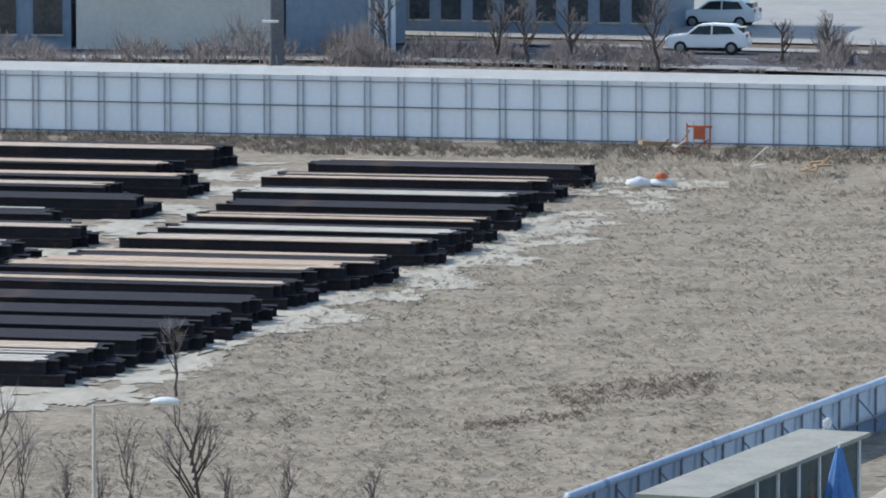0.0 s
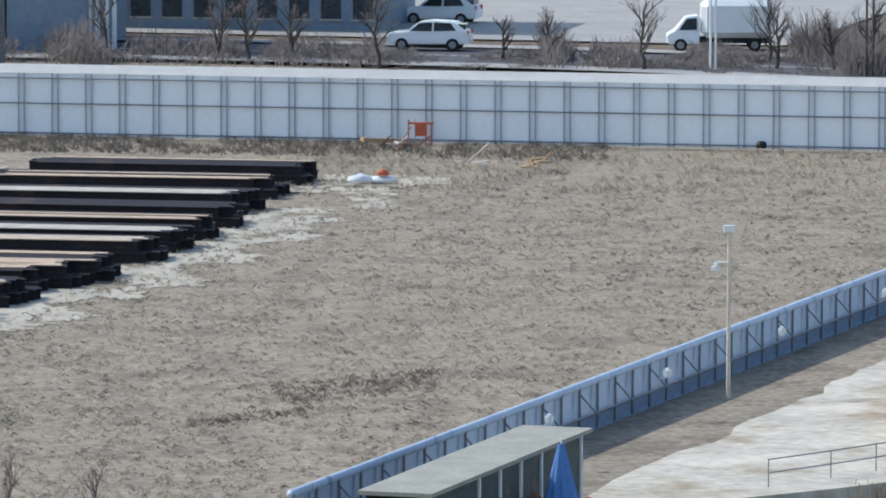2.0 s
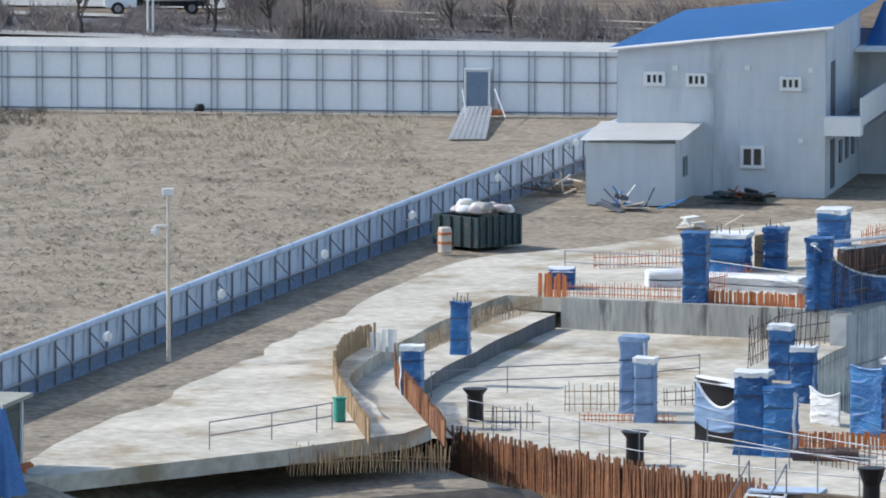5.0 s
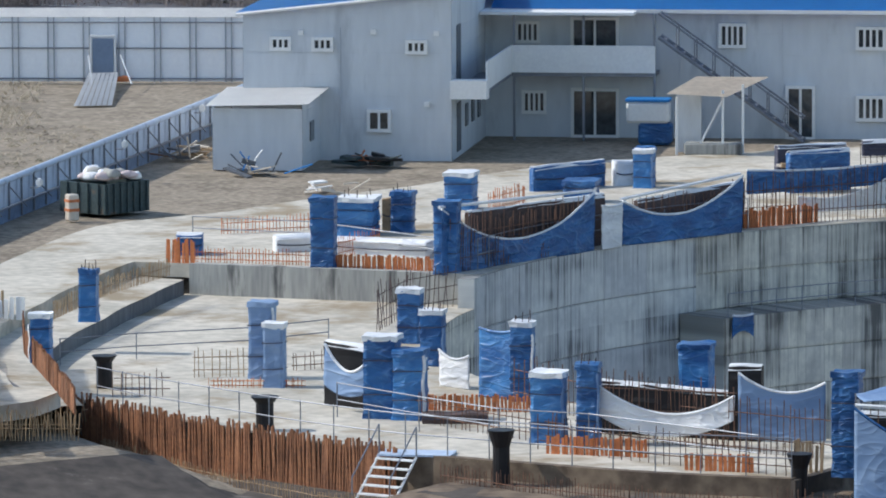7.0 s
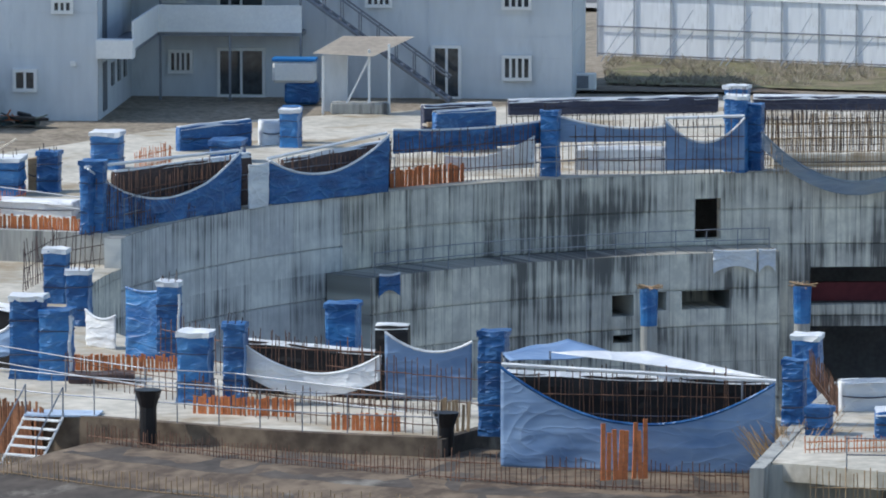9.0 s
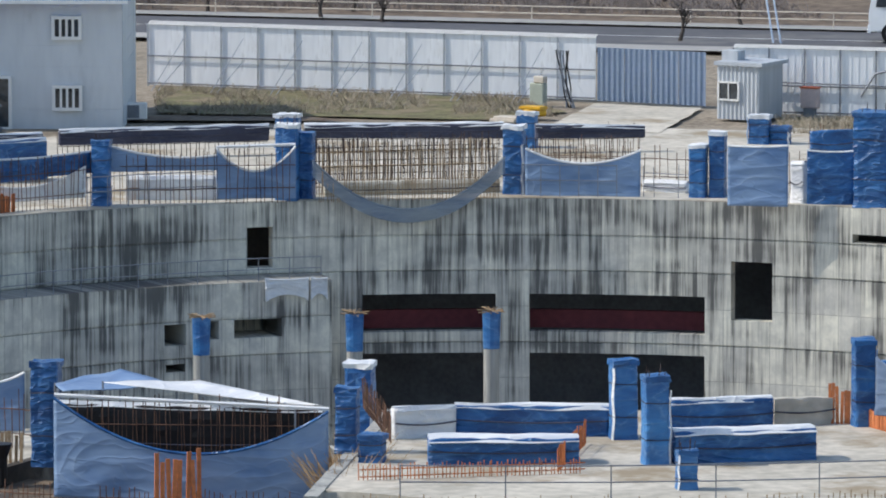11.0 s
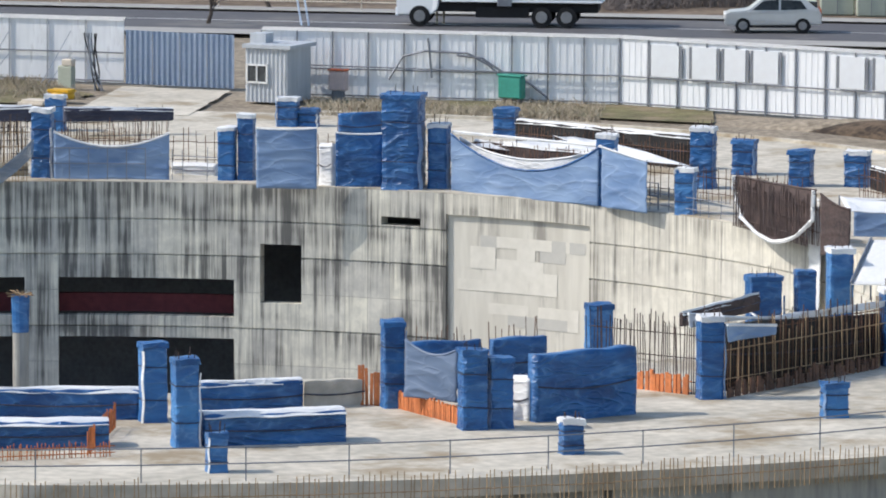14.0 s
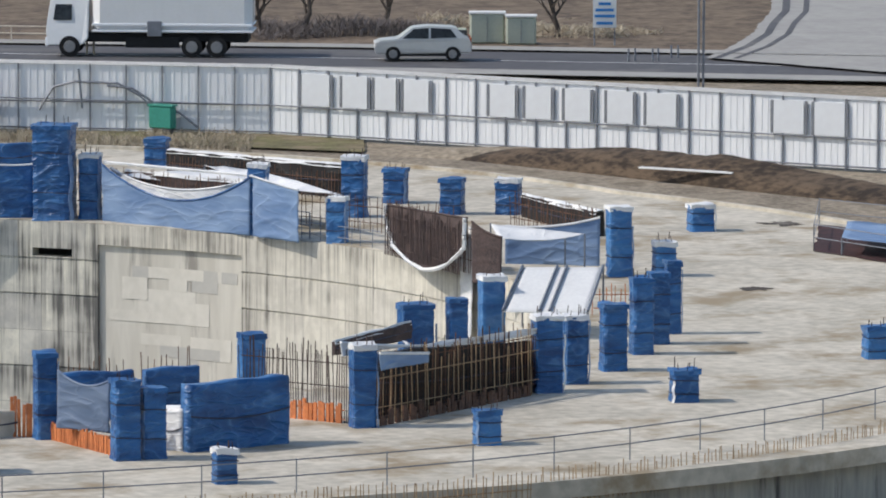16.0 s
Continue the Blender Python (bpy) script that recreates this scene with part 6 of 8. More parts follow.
for k in range(9):
    v = k / 8
    rows.append([((0.08 + 0.55 * (1 - v)) * (1 + 0.16 * math.cos(i * 9 * math.tau / 36)) * math.cos(i * math.tau / 36), (0.08 + 0.55 * (1 - v)) * (1 + 0.16 * math.cos(i * 9 * math.tau / 36)) * math.sin(i * math.tau / 36), 0.15 + 2.45 * v) for i in range(37)])
M["parasol"] = material("faded_blue_canvas", (0.12, 0.25, 0.52), (0.08, 0.19, 0.45), 0.7, scale=2, fine=9, bump=0.2)
part("canopy", sheet(rows), "parasol", t, smooth=True)
bm = bmesh.new()
bar(bm, (0, 0, -0.1), (0, 0, 2.75), 0.03)
part("pole", bm, "white", t)
scrap_heap(11.84, 192.50, 0.3, 0.8, 0.4, 5, 9, "red and white barrier boards by a shed", ("rustorange", "white"))

# flood lamps along the near fence
for x, y in [(11.44, 204.04), (15.90, 215.55), (20.62, 226.99), (25.40, 238.86), (30.12, 251.92), (35.22, 265.84), (40.45, 280.44)]:
    t = thing("flood_lamp", x, y, 1.3, NF_TURN, "white flood lamp on a short bracket on the fence", "lamp", "flood lamps on the fence")
    bm = bmesh.new()
    vs = box(bm, 0, -0.2, 0.05, 0.34, 0.22, 0.3)
    bmesh.ops.bevel(bm, geom=bm.edges[:], offset=0.06, segments=2, affect='EDGES')
    part("head", bm, "white", t)
    bm = bmesh.new()
    tube(bm, [(0, 0.15, 0.0), (0, -0.1, 0.0), (0, -0.2, 0.08)], 0.025)
    part("bracket", bm, "rail", t)


def lamp_post(x, y, z, h, arm=None, label="slim grey lamp post", cam_arm=False):
    t = thing("lamp_post", x, y, z, 0, label, "lamp post")
    bm = bmesh.new()
    bmesh.ops.create_cone(bm, cap_ends=True, segments=8, radius1=0.075, radius2=0.05, depth=h, matrix=Matrix.Translation((0, 0, h / 2)))
    part("pole", bm, "beampale", t)
    bm = bmesh.new()
    if arm:
        tube(bm, [(0, 0, h - 0.05), (arm * 0.5, 0, h + 0.03), (arm, 0, h + 0.06)], 0.035)
        part("arm", bm, "beampale", t)
        bm = bmesh.new()
        bmesh.ops.create_uvsphere(bm, u_segments=12, v_segments=8, radius=1, matrix=Matrix.Translation((arm + 0.2, 0, h + 0.08)) @ Matrix.Diagonal((0.42, 0.2, 0.13, 1)))
    else:
        box(bm, 0, 0, h, 0.36, 0.2, 0.22)
    part("head", bm, "white", t)
    if cam_arm:
        bm = bmesh.new()
        tube(bm, [(0, 0, h - 1.0), (-0.45, 0, h - 1.0)], 0.03)
        part("bracket", bm, "white", t)
        bm = bmesh.new()
        box(bm, -0.45, -0.05, h - 1.35, 0.26, 0.3, 0.32)
        bmesh.ops.bevel(bm, geom=bm.edges[:], offset=0.08, segments=2, affect='EDGES')
        part("camera_head", bm, "white", t)


lamp_post(*(18.51, 221.06), -0.05, 5.52, None, "slim pole with a lamp and a camera head", True)
lamp_post(*(-9.57, 184.10), -0.05, 4.64, 1.75, "street lamp with a long arm and a pale head")

# door in the long fence, its ramp of boards and small things by it
x, y = 40.31, 312.41
FAR_A, FAR_B = Vector((-32.52, 328.34)), Vector((47.48, 308.45))


def before_far(x, off):
    """The place before the long fence at that x."""
    return FAR_A.y + (FAR_B.y - FAR_A.y) * (x - FAR_A.x) / (FAR_B.x - FAR_A.x) - off


FT = math.atan2(-17.058, 66.897)
M["greydoor"] = material("blue_grey_painted_steel", (0.20, 0.26, 0.36), (0.16, 0.21, 0.30), 0.5, scale=1, fine=6, bump=0.05)
y = before_far(x, 0.32)
simple_thing("fence_door", x, y, 0.1, FT, [("leaf", "greydoor", 0, 0, 0, 0.98, 0.06, 1.95), ("frame", "white", -0.56, 0, 0, 0.1, 0.12, 2.1), ("frame", "white", 0.56, 0, 0, 0.1, 0.12, 2.1), ("frame", "white", 0, 0, 2.0, 1.2, 0.12, 0.12)], "blue-grey steel door in a white frame", "door")
rp = thing("ramp", x, y - 0.3, 0, 0, "grey plank ramp with rails below the fence door", "ramp")
rx_, ry_ = -2.0, -12.2
for k in range(7):
    bm = bmesh.new()
    o0, o1 = -0.7 + k * 0.2, -0.85 + k * 0.25
    vs = [bm.verts.new(p) for p in ((o0, 0, 0.5), (o0 + 0.18, 0, 0.5), (rx_ + o1 + 0.22, ry_ + 0.9, 0.03), (rx_ + o1, ry_ + 0.9, 0.03))]
    bmesh.ops.solidify(bm, geom=[bm.faces.new(vs)], thickness=0.04)
    part("plank", bm, "siding", rp)
for s in (-1, 1):
    bm = bmesh.new()
    tube(bm, [(s * 0.75, -0.2, 0.3), (s * 0.75, -0.2, 1.3), (s * 0.9 - 0.3, -5, 0.4)], 0.025)
    part("handrail", bm, "siding", rp)
x, y = 27.68, 316.35
lump_t = thing("rubbish_sack", x, before_far(x, 0.5), 0, 0, "black sack against the fence", "sack")
lump("sack", 0, 0, 0.2, 0.25, 0.2, 0.28, "black", lump_t, 2)
x, y = 41.19, 309.64
y = before_far(x, 0.6)
t = thing("rubbish_sack", x, y, 0, 0, "red sack against the fence", "sack")
lump("sack", 0, 0, 0.15, 0.35, 0.2, 0.2, "rustorange", t, 5)

# orange trestle, sacks and boards at the edge of the field
x, y = 11.98, 320.08
M["orange"] = material("faded_orange_paint", (0.55, 0.14, 0.06), (0.42, 0.10, 0.05), 0.6, scale=2, fine=9, bump=0.1)
simple_thing("trestle", x, before_far(x, 1.2), 0, FT, [("panel", "orange", 0, 0, 0.45, 0.55, 0.1, 0.6), ("leg", "orange", -0.6, 0, 0, 0.06, 0.08, 1.2), ("leg", "orange", 0.5, 0, 0, 0.06, 0.08, 1.05), ("leg", "beampale", -0.3, 0.1, 0, 0.05, 0.06, 1.25), ("leg", "orange", 0.25, -0.1, 0, 0.05, 0.06, 0.6), ("crossbar", "orange", 0, 0, 1.0, 1.2, 0.08, 0.1)], "orange steel trestle before the white fence", "trestle")
x, y = 9.18, 297.11
t = thing("sack_pile", x, y, 0, 0, "pale sacks with an orange cover on the soil", "sacks")
lump("sack", -0.6, 0, 0.15, 0.6, 0.35, 0.28, "whitetarp", t, 1)
lump("sack", 0.35, 0.1, 0.12, 0.7, 0.4, 0.22, "whitetarp", t, 2)
lump("cover", 0.4, 0, 0.42, 0.28, 0.2, 0.22, "orange", t, 3, "orange cover")
scrap_heap(13.67, 305.80, 0.5, 1.2, 5.0, 4, 12, "bleached planks lying on dry grass", ("beampale",))
scrap_heap(10.72, 313.14, 0.2, 1.8, 5.0, 10, 13, "rusty bars and twigs on dry grass", ("rust", "rust", "tanbar", "beampale"))
scrap_heap(16.56, 302.36, 0.2, 0.8, 1.0, 6, 14, "tan twigs and bars on the field", ("tanbar",))

# ---- gate, booth and the things along the fence ----
M["gate"] = material("blue_grey_ribbed_steel", (0.43, 0.51, 0.63), (0.36, 0.44, 0.56), 0.55, scale=0.8, fine=6, bump=0.05)
a, b = Vector((93.58, 281.13)), Vector((97.26, 277.23))
gt = thing("site_gate", a.x, a.y, 0, math.atan2(b.y - a.y, b.x - a.x), "closed blue-grey ribbed steel site gate", "gate")
gl = (b - a).length
for k in range(4):
    me = fence_panel_mesh(gl / 4 - 0.02, 2.35, 5, "leaf", 0.03)
    me.materials.append(M["gate"])
    child("leaf", me, gt, pose(k * gl / 4, 0, 0.05))
x, y = 96.52, 271.04
M["boothgrey"] = material("grey_ribbed_steel", (0.50, 0.53, 0.57), (0.38, 0.41, 0.45), 0.6, scale=0.8, fine=3, streak=(1, 1, 0.15), bump=0.1, dirt=(0.22, 0.23, 0.25), dirt_scale=0.9, dirt_amount=0.3)
bt = math.atan2(b.y - a.y, b.x - a.x)
booth = thing("guard_booth", x, y, 0, bt, "small ribbed grey guard booth with one window", "booth")
bm = bmesh.new()
nrib = 20
pts = []
for k in range(nrib + 1):
    pts.append((-1.0 + 2.0 * k / nrib, -0.04 if k % 2 else 0.0))
rows = [[(px, py, zz) for px, py in pts] + [(1.0, 2.2, zz)] + [(-1.0, 2.2, zz), (-1.0, 0, zz)] for zz in (0.05, 2.35)]
bm.free()
part("wall", sheet(rows), "boothgrey", booth)
bm = bmesh.new()
box(bm, 0.05, 1.1, 2.35, 2.3, 2.5, 0.16)
part("roof", bm, "boothgrey", booth)
bm = bmesh.new()
box(bm, -0.75, 1.0, 2.5, 0.75, 0.7, 0.42)
part("cooler", bm, "boothgrey", booth, "boxy cooler on the roof")
bm = bmesh.new()
for px, pz, sx, sz in ((-0.42, 0.85, 1.02, 0.08), (-0.42, 1.6, 1.02, 0.08), (-0.9, 0.85, 0.08, 0.8), (0.06, 0.85, 0.08, 0.8), (-0.42, 0.85, 0.05, 0.8)):
    box(bm, px, -0.08, pz, sx, 0.08, sz)
wf = part("window_frame", bm, "white", booth)
bm = bmesh.new()
box(bm, -0.42, -0.05, 0.9, 0.9, 0.03, 0.72)
part("pane", bm, "glass", wf)


def ground_patch(name, pts, z, mat, label, category, kind="structure"):
    """A thin patch on the ground with a slightly uneven rim."""
    p = [Vector(q) for q in pts]
    bm = bmesh.new()
    r = random.Random(round(p[0].x * 11))
    out = []
    for i, a_ in enumerate(p):
        b_ = p[(i + 1) % len(p)]
        n = max(1, round((b_ - a_).length / 0.8))
        for k in range(n):
            q = a_.lerp(b_, k / n)
            j = 0.0 if n == 1 else min(0.07, (b_ - a_).length * 0.02)
            out.append(bm.verts.new((q.x + r.uniform(-j, j), q.y + r.uniform(-j, j), z)))
    bm.faces.new(out)
    ob = part(name, bm, mat)
    return tagged(ob, label, category, kind=kind)


def blob_patch(x, y, rx, ry, turn, z, mat, label, seed, kind="structure"):
    bm = bmesh.new()
    out = []
    for i in range(72):
        a_ = math.tau * i / 72
        k = 1 + 0.7 * noise.noise(Vector((math.cos(a_) * 2.2 + seed, math.sin(a_) * 2.2, seed * 0.3))) + 0.45 * noise.noise(Vector((math.cos(a_) * 6 + seed, math.sin(a_) * 6, seed * 0.7)))
        q = Matrix.Rotation(turn, 2) @ Vector((rx * k * math.cos(a_), ry * k * math.sin(a_)))
        out.append(bm.verts.new((x + q.x, y + q.y, z)))
    bm.faces.new(out)
    return tagged(part("soil_patch", bm, mat), label, "ground", kind=kind)


ground_patch("driveway", [(92.98, 279.94), (96.86, 276.54), (91.47, 266.70), (87.08, 269.08)], 0.05, "concrete", "pale concrete drive to the gate", "driveway")
M["grass"] = material("winter_grass", (0.20, 0.185, 0.09), (0.10, 0.09, 0.05), 0.95, scale=0.9, fine=5, bump=0.8, dirt=(0.24, 0.19, 0.125), dirt_scale=0.5, dirt_amount=0.6, sharp=0.1)
M["brownsoil"] = material("brown_soil", (0.125, 0.09, 0.062), (0.035, 0.026, 0.02), 0.95, scale=0.6, fine=2.6, streak=(1, 1, 3), bump=1.0, sharp=0.09)
M["chalk"] = material("pale_bare_soil", (0.52, 0.48, 0.40), (0.34, 0.305, 0.25), 0.9, scale=0.3, fine=2, streak=(1, 0.35, 1), bump=0.3, dirt=(0.30, 0.26, 0.20), dirt_scale=0.3, dirt_amount=0.35)
ground_patch("grass_strip", [(76.85, 293.43), (90.47, 283.15), (90.72, 276.72), (86.34, 274.17), (73.73, 281.55)], 0.04, "grass", "strip of short winter grass below the fence", "grass")
ground_patch("grass_strip", [(98.60, 271.71), (109.41, 267.02), (113.48, 262.38), (111.00, 256.62), (105.73, 262.25), (96.58, 266.12)], 0.04, "grass", "strip of short winter grass below the fence", "grass")
# brown soil strip that also stands in for a band of shadow
ground_patch("soil_strip", [(67.5, 282.0), (79.5, 277.6), (81.0, 275.2), (69.0, 279.0)], 0.055, "bank", "churned soil beside the deck, its dark tone partly painted shadow", "ground")


def mound(name, x, y, rx, ry, h, turn, mat, label, seed):
    rows = []
    for j in range(19):
        row = []
        for i in range(41):
            u, v = i / 20 - 1, j / 9 - 1
            k = max(0, 1 - u * u) * max(0, 1 - v * v)
            q = Matrix.Rotation(turn, 2) @ Vector((u * rx, v * ry))
            zz = h * k ** 0.7 * (1 + 0.3 * noise.noise(Vector((u * rx * 0.22 + seed, v * ry * 0.5, seed)))) + 0.1 * noise.noise(Vector((u * rx * 2 + seed, v * ry * 2, 0))) * k
            row.append((x + q.x, y + q.y, zz - 0.06))
        rows.append(row)
    ob = part(name, sheet(rows), mat, smooth=True)
    return tagged(ob, label, "soil heap", kind="structure")


mt = math.atan2(-13.80, 10.11)
mound("soil_heap", 119.28, 242.37, 12.5, 1.7, 1.0, math.atan2(-13.88, 4.82), "brownsoil", "long low bank of dark brown soil before the fence", 3)
mound("soil_heap", 117.56, 250.99, 9, 1.8, 0.4, mt, "field", "long low bank of brown soil before the fence", 5)
rows = [[ring(6 + i, lerp_table(DECK_OUT, 6 + i) + r, z) for i in range(56)] for r, z in ((-0.15, 0.0), (-0.15, 0.16), (0.15, 0.16), (0.15, -0.1))]
tagged(part("kerb_deck", sheet(rows), "concrete"), "low pale concrete kerb round the deck", "kerb", kind="structure")
blob_patch(104.64, 207.72, 0.5, 0.5, 0, 0.045, "soil", "dark damp stain on the concrete", 1)
blob_patch(114.75, 225.73, 0.7, 0.8, 0, 0.045, "soil", "dark damp stain on the concrete", 2)
simple_thing("board", *(118.02, 240.59), 0.2, mt, [("board", "white", 0, 0, 0.3, 4.2, 0.3, 0.06)], "long white board lying on the soil bank", "board")

# floor hatch with a rail and a blue sheet
ha = [(111.64, 217.10), (112.58, 211.91), (117.77, 219.93), (115.85, 224.85)]
M["hatchred"] = material("dark_red_steel", (0.085, 0.035, 0.035), (0.03, 0.02, 0.022), 0.8, scale=0.8, fine=4, bump=0.1)
ground_patch("hatch", ha, 0.06, "hatchred", "open floor hatch with dull red sides", "hatch")
guard_rail(ha + ha[:1], 1.0, 0.05)
flat_sheet([(111.98, 215.56, 0.7), (113.09, 211.19, 0.7), (116.32, 216.79, 0.8), (114.16, 219.32, 0.8)], "paletarp", "blue sheet stretched over a floor hatch")

# boxes and cables on the fence
fa, fb = Vector((97.44, 274.20)), Vector((110.48, 265.37))


def before_gate_fence(x, off):
    return fa.y + (fb.y - fa.y) * (x - fa.x) / (fb.x - fa.x) - off


M["teal"] = material("green_painted_box", (0.05, 0.30, 0.24), (0.04, 0.24, 0.19), 0.5, scale=1, fine=6, bump=0.1)
M["yellow"] = material("yellow_plastic", (0.70, 0.42, 0.03), (0.60, 0.34, 0.03), 0.5, scale=1, fine=6, bump=0.1)
x, y = 106.31, 269.84
simple_thing("electric_box", x, before_gate_fence(x, 0.8), 0.15, mt, [("cabinet", "teal", 0, 0, 0.1, 1.15, 0.45, 0.95), ("lid", "teal", 0, 0, 1.05, 1.25, 0.5, 0.08), ("leg", "rail", -0.4, 0, -0.2, 0.08, 0.3, 0.3), ("leg", "rail", 0.4, 0, -0.2, 0.08, 0.3, 0.3)], "green electric cabinet before the white fence", "cabinet")
x, y = 100.01, 272.60
simple_thing("fire_box", x, before_gate_fence(x, 0.8), 0.25, bt, [("cabinet", "sackpink", 0, 0, 0.15, 0.8, 0.4, 0.85), ("lid", "orange", 0, 0, 1.0, 0.84, 0.44, 0.06), ("leg", "rail", 0, 0, -0.27, 0.5, 0.3, 0.45)], "faded orange box on a stand by the fence", "box")
x, y = 88.43, 274.35
t = thing("grit_bin", x, y, 0, bt, "yellow plastic grit bin on the grass", "bin")
lump("bin", 0, 0, 0.25, 0.62, 0.5, 0.3, "yellow", t, 4)
bm = bmesh.new()
box(bm, 0, 0, 0.42, 1.1, 0.8, 0.14)
bmesh.ops.bevel(bm, geom=bm.edges[:], offset=0.06, segments=2, affect='EDGES')
part("lid", bm, "yellow", t)
simple_thing("slab_stack", *(87.02, 273.74), 0, bt, [("slab", "beampale", 0, 0, 0, 1.2, 0.8, 0.12), ("slab", "beampale", 0.1, 0.05, 0.12, 1.1, 0.8, 0.1)], "pale slabs stacked on the ground", "slabs")
x, y = 91.35, 279.07
t = thing("hanging_cables", x, y - 0.3, 0, bt, "dark cables hanging tangled down the fence", "cable")
r_ = random.Random(21)
for k in range(6):
    bm = bmesh.new()
    top, foot_x = r_.uniform(-0.5, 0.2), r_.uniform(-0.1, 0.5)
    tube(bm, [(top + (foot_x - top) * v ** 1.6 + 0.06 * math.sin(v * 7 + k), 0.02 * k, 2.5 * (1 - v)) for v in (i / 10 for i in range(11))], 0.035)
    part("cable", bm, "tyre" if k % 2 else "rail", t)
simple_thing("pallet_box", *(90.53, 280.15), 0, bt, [("crate", "sage", 0, 0, 0, 0.7, 0.4, 1.0), ("crate", "beampale", 0.1, 0, 1.0, 0.5, 0.4, 0.3)], "green and pale crates against the fence", "crate")


def cable(points, z_label, r=0.05):
    pts = [Vector(p) for p in points]
    t = thing("cable", pts[0].x, pts[0].y, 0, 0, "dark cable looped along the white fence", "cable", "cables on the fence")
    bm = bmesh.new()
    tube(bm, [(p.x - pts[0].x, p.y - pts[0].y, p.z) for p in pts], r)
    part("cable", bm, "rail", t)


fa, fb = Vector((97.44, 274.20)), Vector((110.48, 265.37))
fd = (fb - fa).normalized()
fn = Vector((fd.y, -fd.x)) * 0.25


def on_fence(u, z):
    p = fa + fd * u + fn
    return (p.x, p.y, z)


fl = (fb - fa).length
cable([on_fence(fl * f, z) for f, z in ((0.36, 0.9), (0.40, 1.9), (0.46, 2.15), (0.58, 2.1), (0.64, 1.6), (0.70, 0.7), (0.72, 0.1))], "")
cable([on_fence(fl * f, z) for f, z in ((0.47, 2.7), (0.475, 1.9), (0.48, 1.0))], "")
cable([on_fence(fl * f, z) for f, z in ((0.55, 2.0), (0.62, 1.9), (0.68, 1.3), (0.75, 0.9), (0.8, 0.3))], "")
cable([on_fence(fl * f, z) for f, z in ((0.0, 1.45), (0.3, 1.4), (0.6, 1.35), (0.95, 1.3))], "", 0.03)
# slanting stays of the fence on the grass
sa_, sb_ = Vector((77.04, 293.66)), Vector((93.19, 281.53))
for k in range(7):
    p = sa_.lerp(sb_, 0.06 + k * 0.14)
    t = thing("fence_stay", p.x, p.y, 0, bt, "slanting pale stay propping the fence", "stay", "stays of the fence")
    bm = bmesh.new()
    bar(bm, (0.1, -0.2, 2.3), (-0.15, -2.6, 0.05), 0.022)
    part("tube", bm, "palerail", t)
    bm = bmesh.new()
    bar(bm, (0.2, -0.2, 1.4), (0.05, -2.4, 0.05), 0.022)
    part("tube", bm, "palerail", t)
M["signpanel"] = material("flat_grey_panel", (0.70, 0.73, 0.77), (0.66, 0.68, 0.72), 0.6, scale=0.8, fine=3, bump=0.02)
# flat grey sign panels on the last stretch of fence
ga, gb = Vector((110.48, 265.37)), Vector((132.27, 234.70))
gb = ga + (gb - ga) * 0.765
gd = (gb - ga)
gturn = math.atan2(gd.y, gd.x)
for k, (f0, f1) in enumerate(((0.06, 0.10), (0.13, 0.165), (0.185, 0.215), (0.235, 0.27), (0.38, 0.415), (0.44, 0.475), (0.505, 0.54), (0.575, 0.61), (0.64, 0.68), (0.845, 0.885), (0.91, 0.95))):
    p = ga + gd * ((f0 + f1) / 2)
    w_ = gd.length * (f1 - f0)
    t = thing("sign_panel", p.x, p.y, 1.35, gturn, "blank pale grey panel on the fence", "panel", "pale panels on the fence")
    bm = bmesh.new()
    box(bm, 0, -0.13, 0, w_ * 1.2, 0.05, 1.35)
    part("face", bm, "signpanel", t)
    for s in (-1, 1):
        bm = bmesh.new()
        box(bm, s * (w_ * 0.6 + 0.09), -0.12, 0.0, 0.12, 0.04, 1.35)
        part("edge", bm, "rail", t)

# pale bare soil along the ends of the steel stacks, dark tufts on the field
for k, (cx, cy, rx, ry) in enumerate([(7.22, 292.02, 3.4, 7), (4.12, 280.86, 2.6, 6), (2.42, 275.02, 2.4, 5), (0.34, 266.16, 2.2, 4.5), (-1.85, 259.47, 2.4, 4), (-3.93, 253.89, 2.4, 4), (-4.70, 249.09, 2.4, 4), (-6.41, 242.68, 2.6, 4), (-8.29, 232.40, 2.8, 4), (-11.56, 227.59, 3.0, 4), (-9.03, 304.26, 3.0, 3.5), (-10.23, 294.78, 2.0, 5), (-11.87, 286.61, 2.2, 4.5), (-13.00, 279.82, 2.2, 4.5), (-15.12, 267.36, 2.6, 4.5), (-13.57, 222.97, 2.5, 4), (9.38, 298.60, 4, 5)]):
    r_ = random.Random(k)
    for j in range(7):
        blob_patch(cx + r_.gauss(0, rx * 0.5), cy + r_.gauss(0, ry * 0.5), r_.uniform(0.5, 1.7), r_.uniform(0.6, 2.4), r_.uniform(-0.3, 0.3), -0.045 + (k * 7 + j) * 0.0002, "chalk", "pale bare soil beside the steel stacks", k * 11 + j)



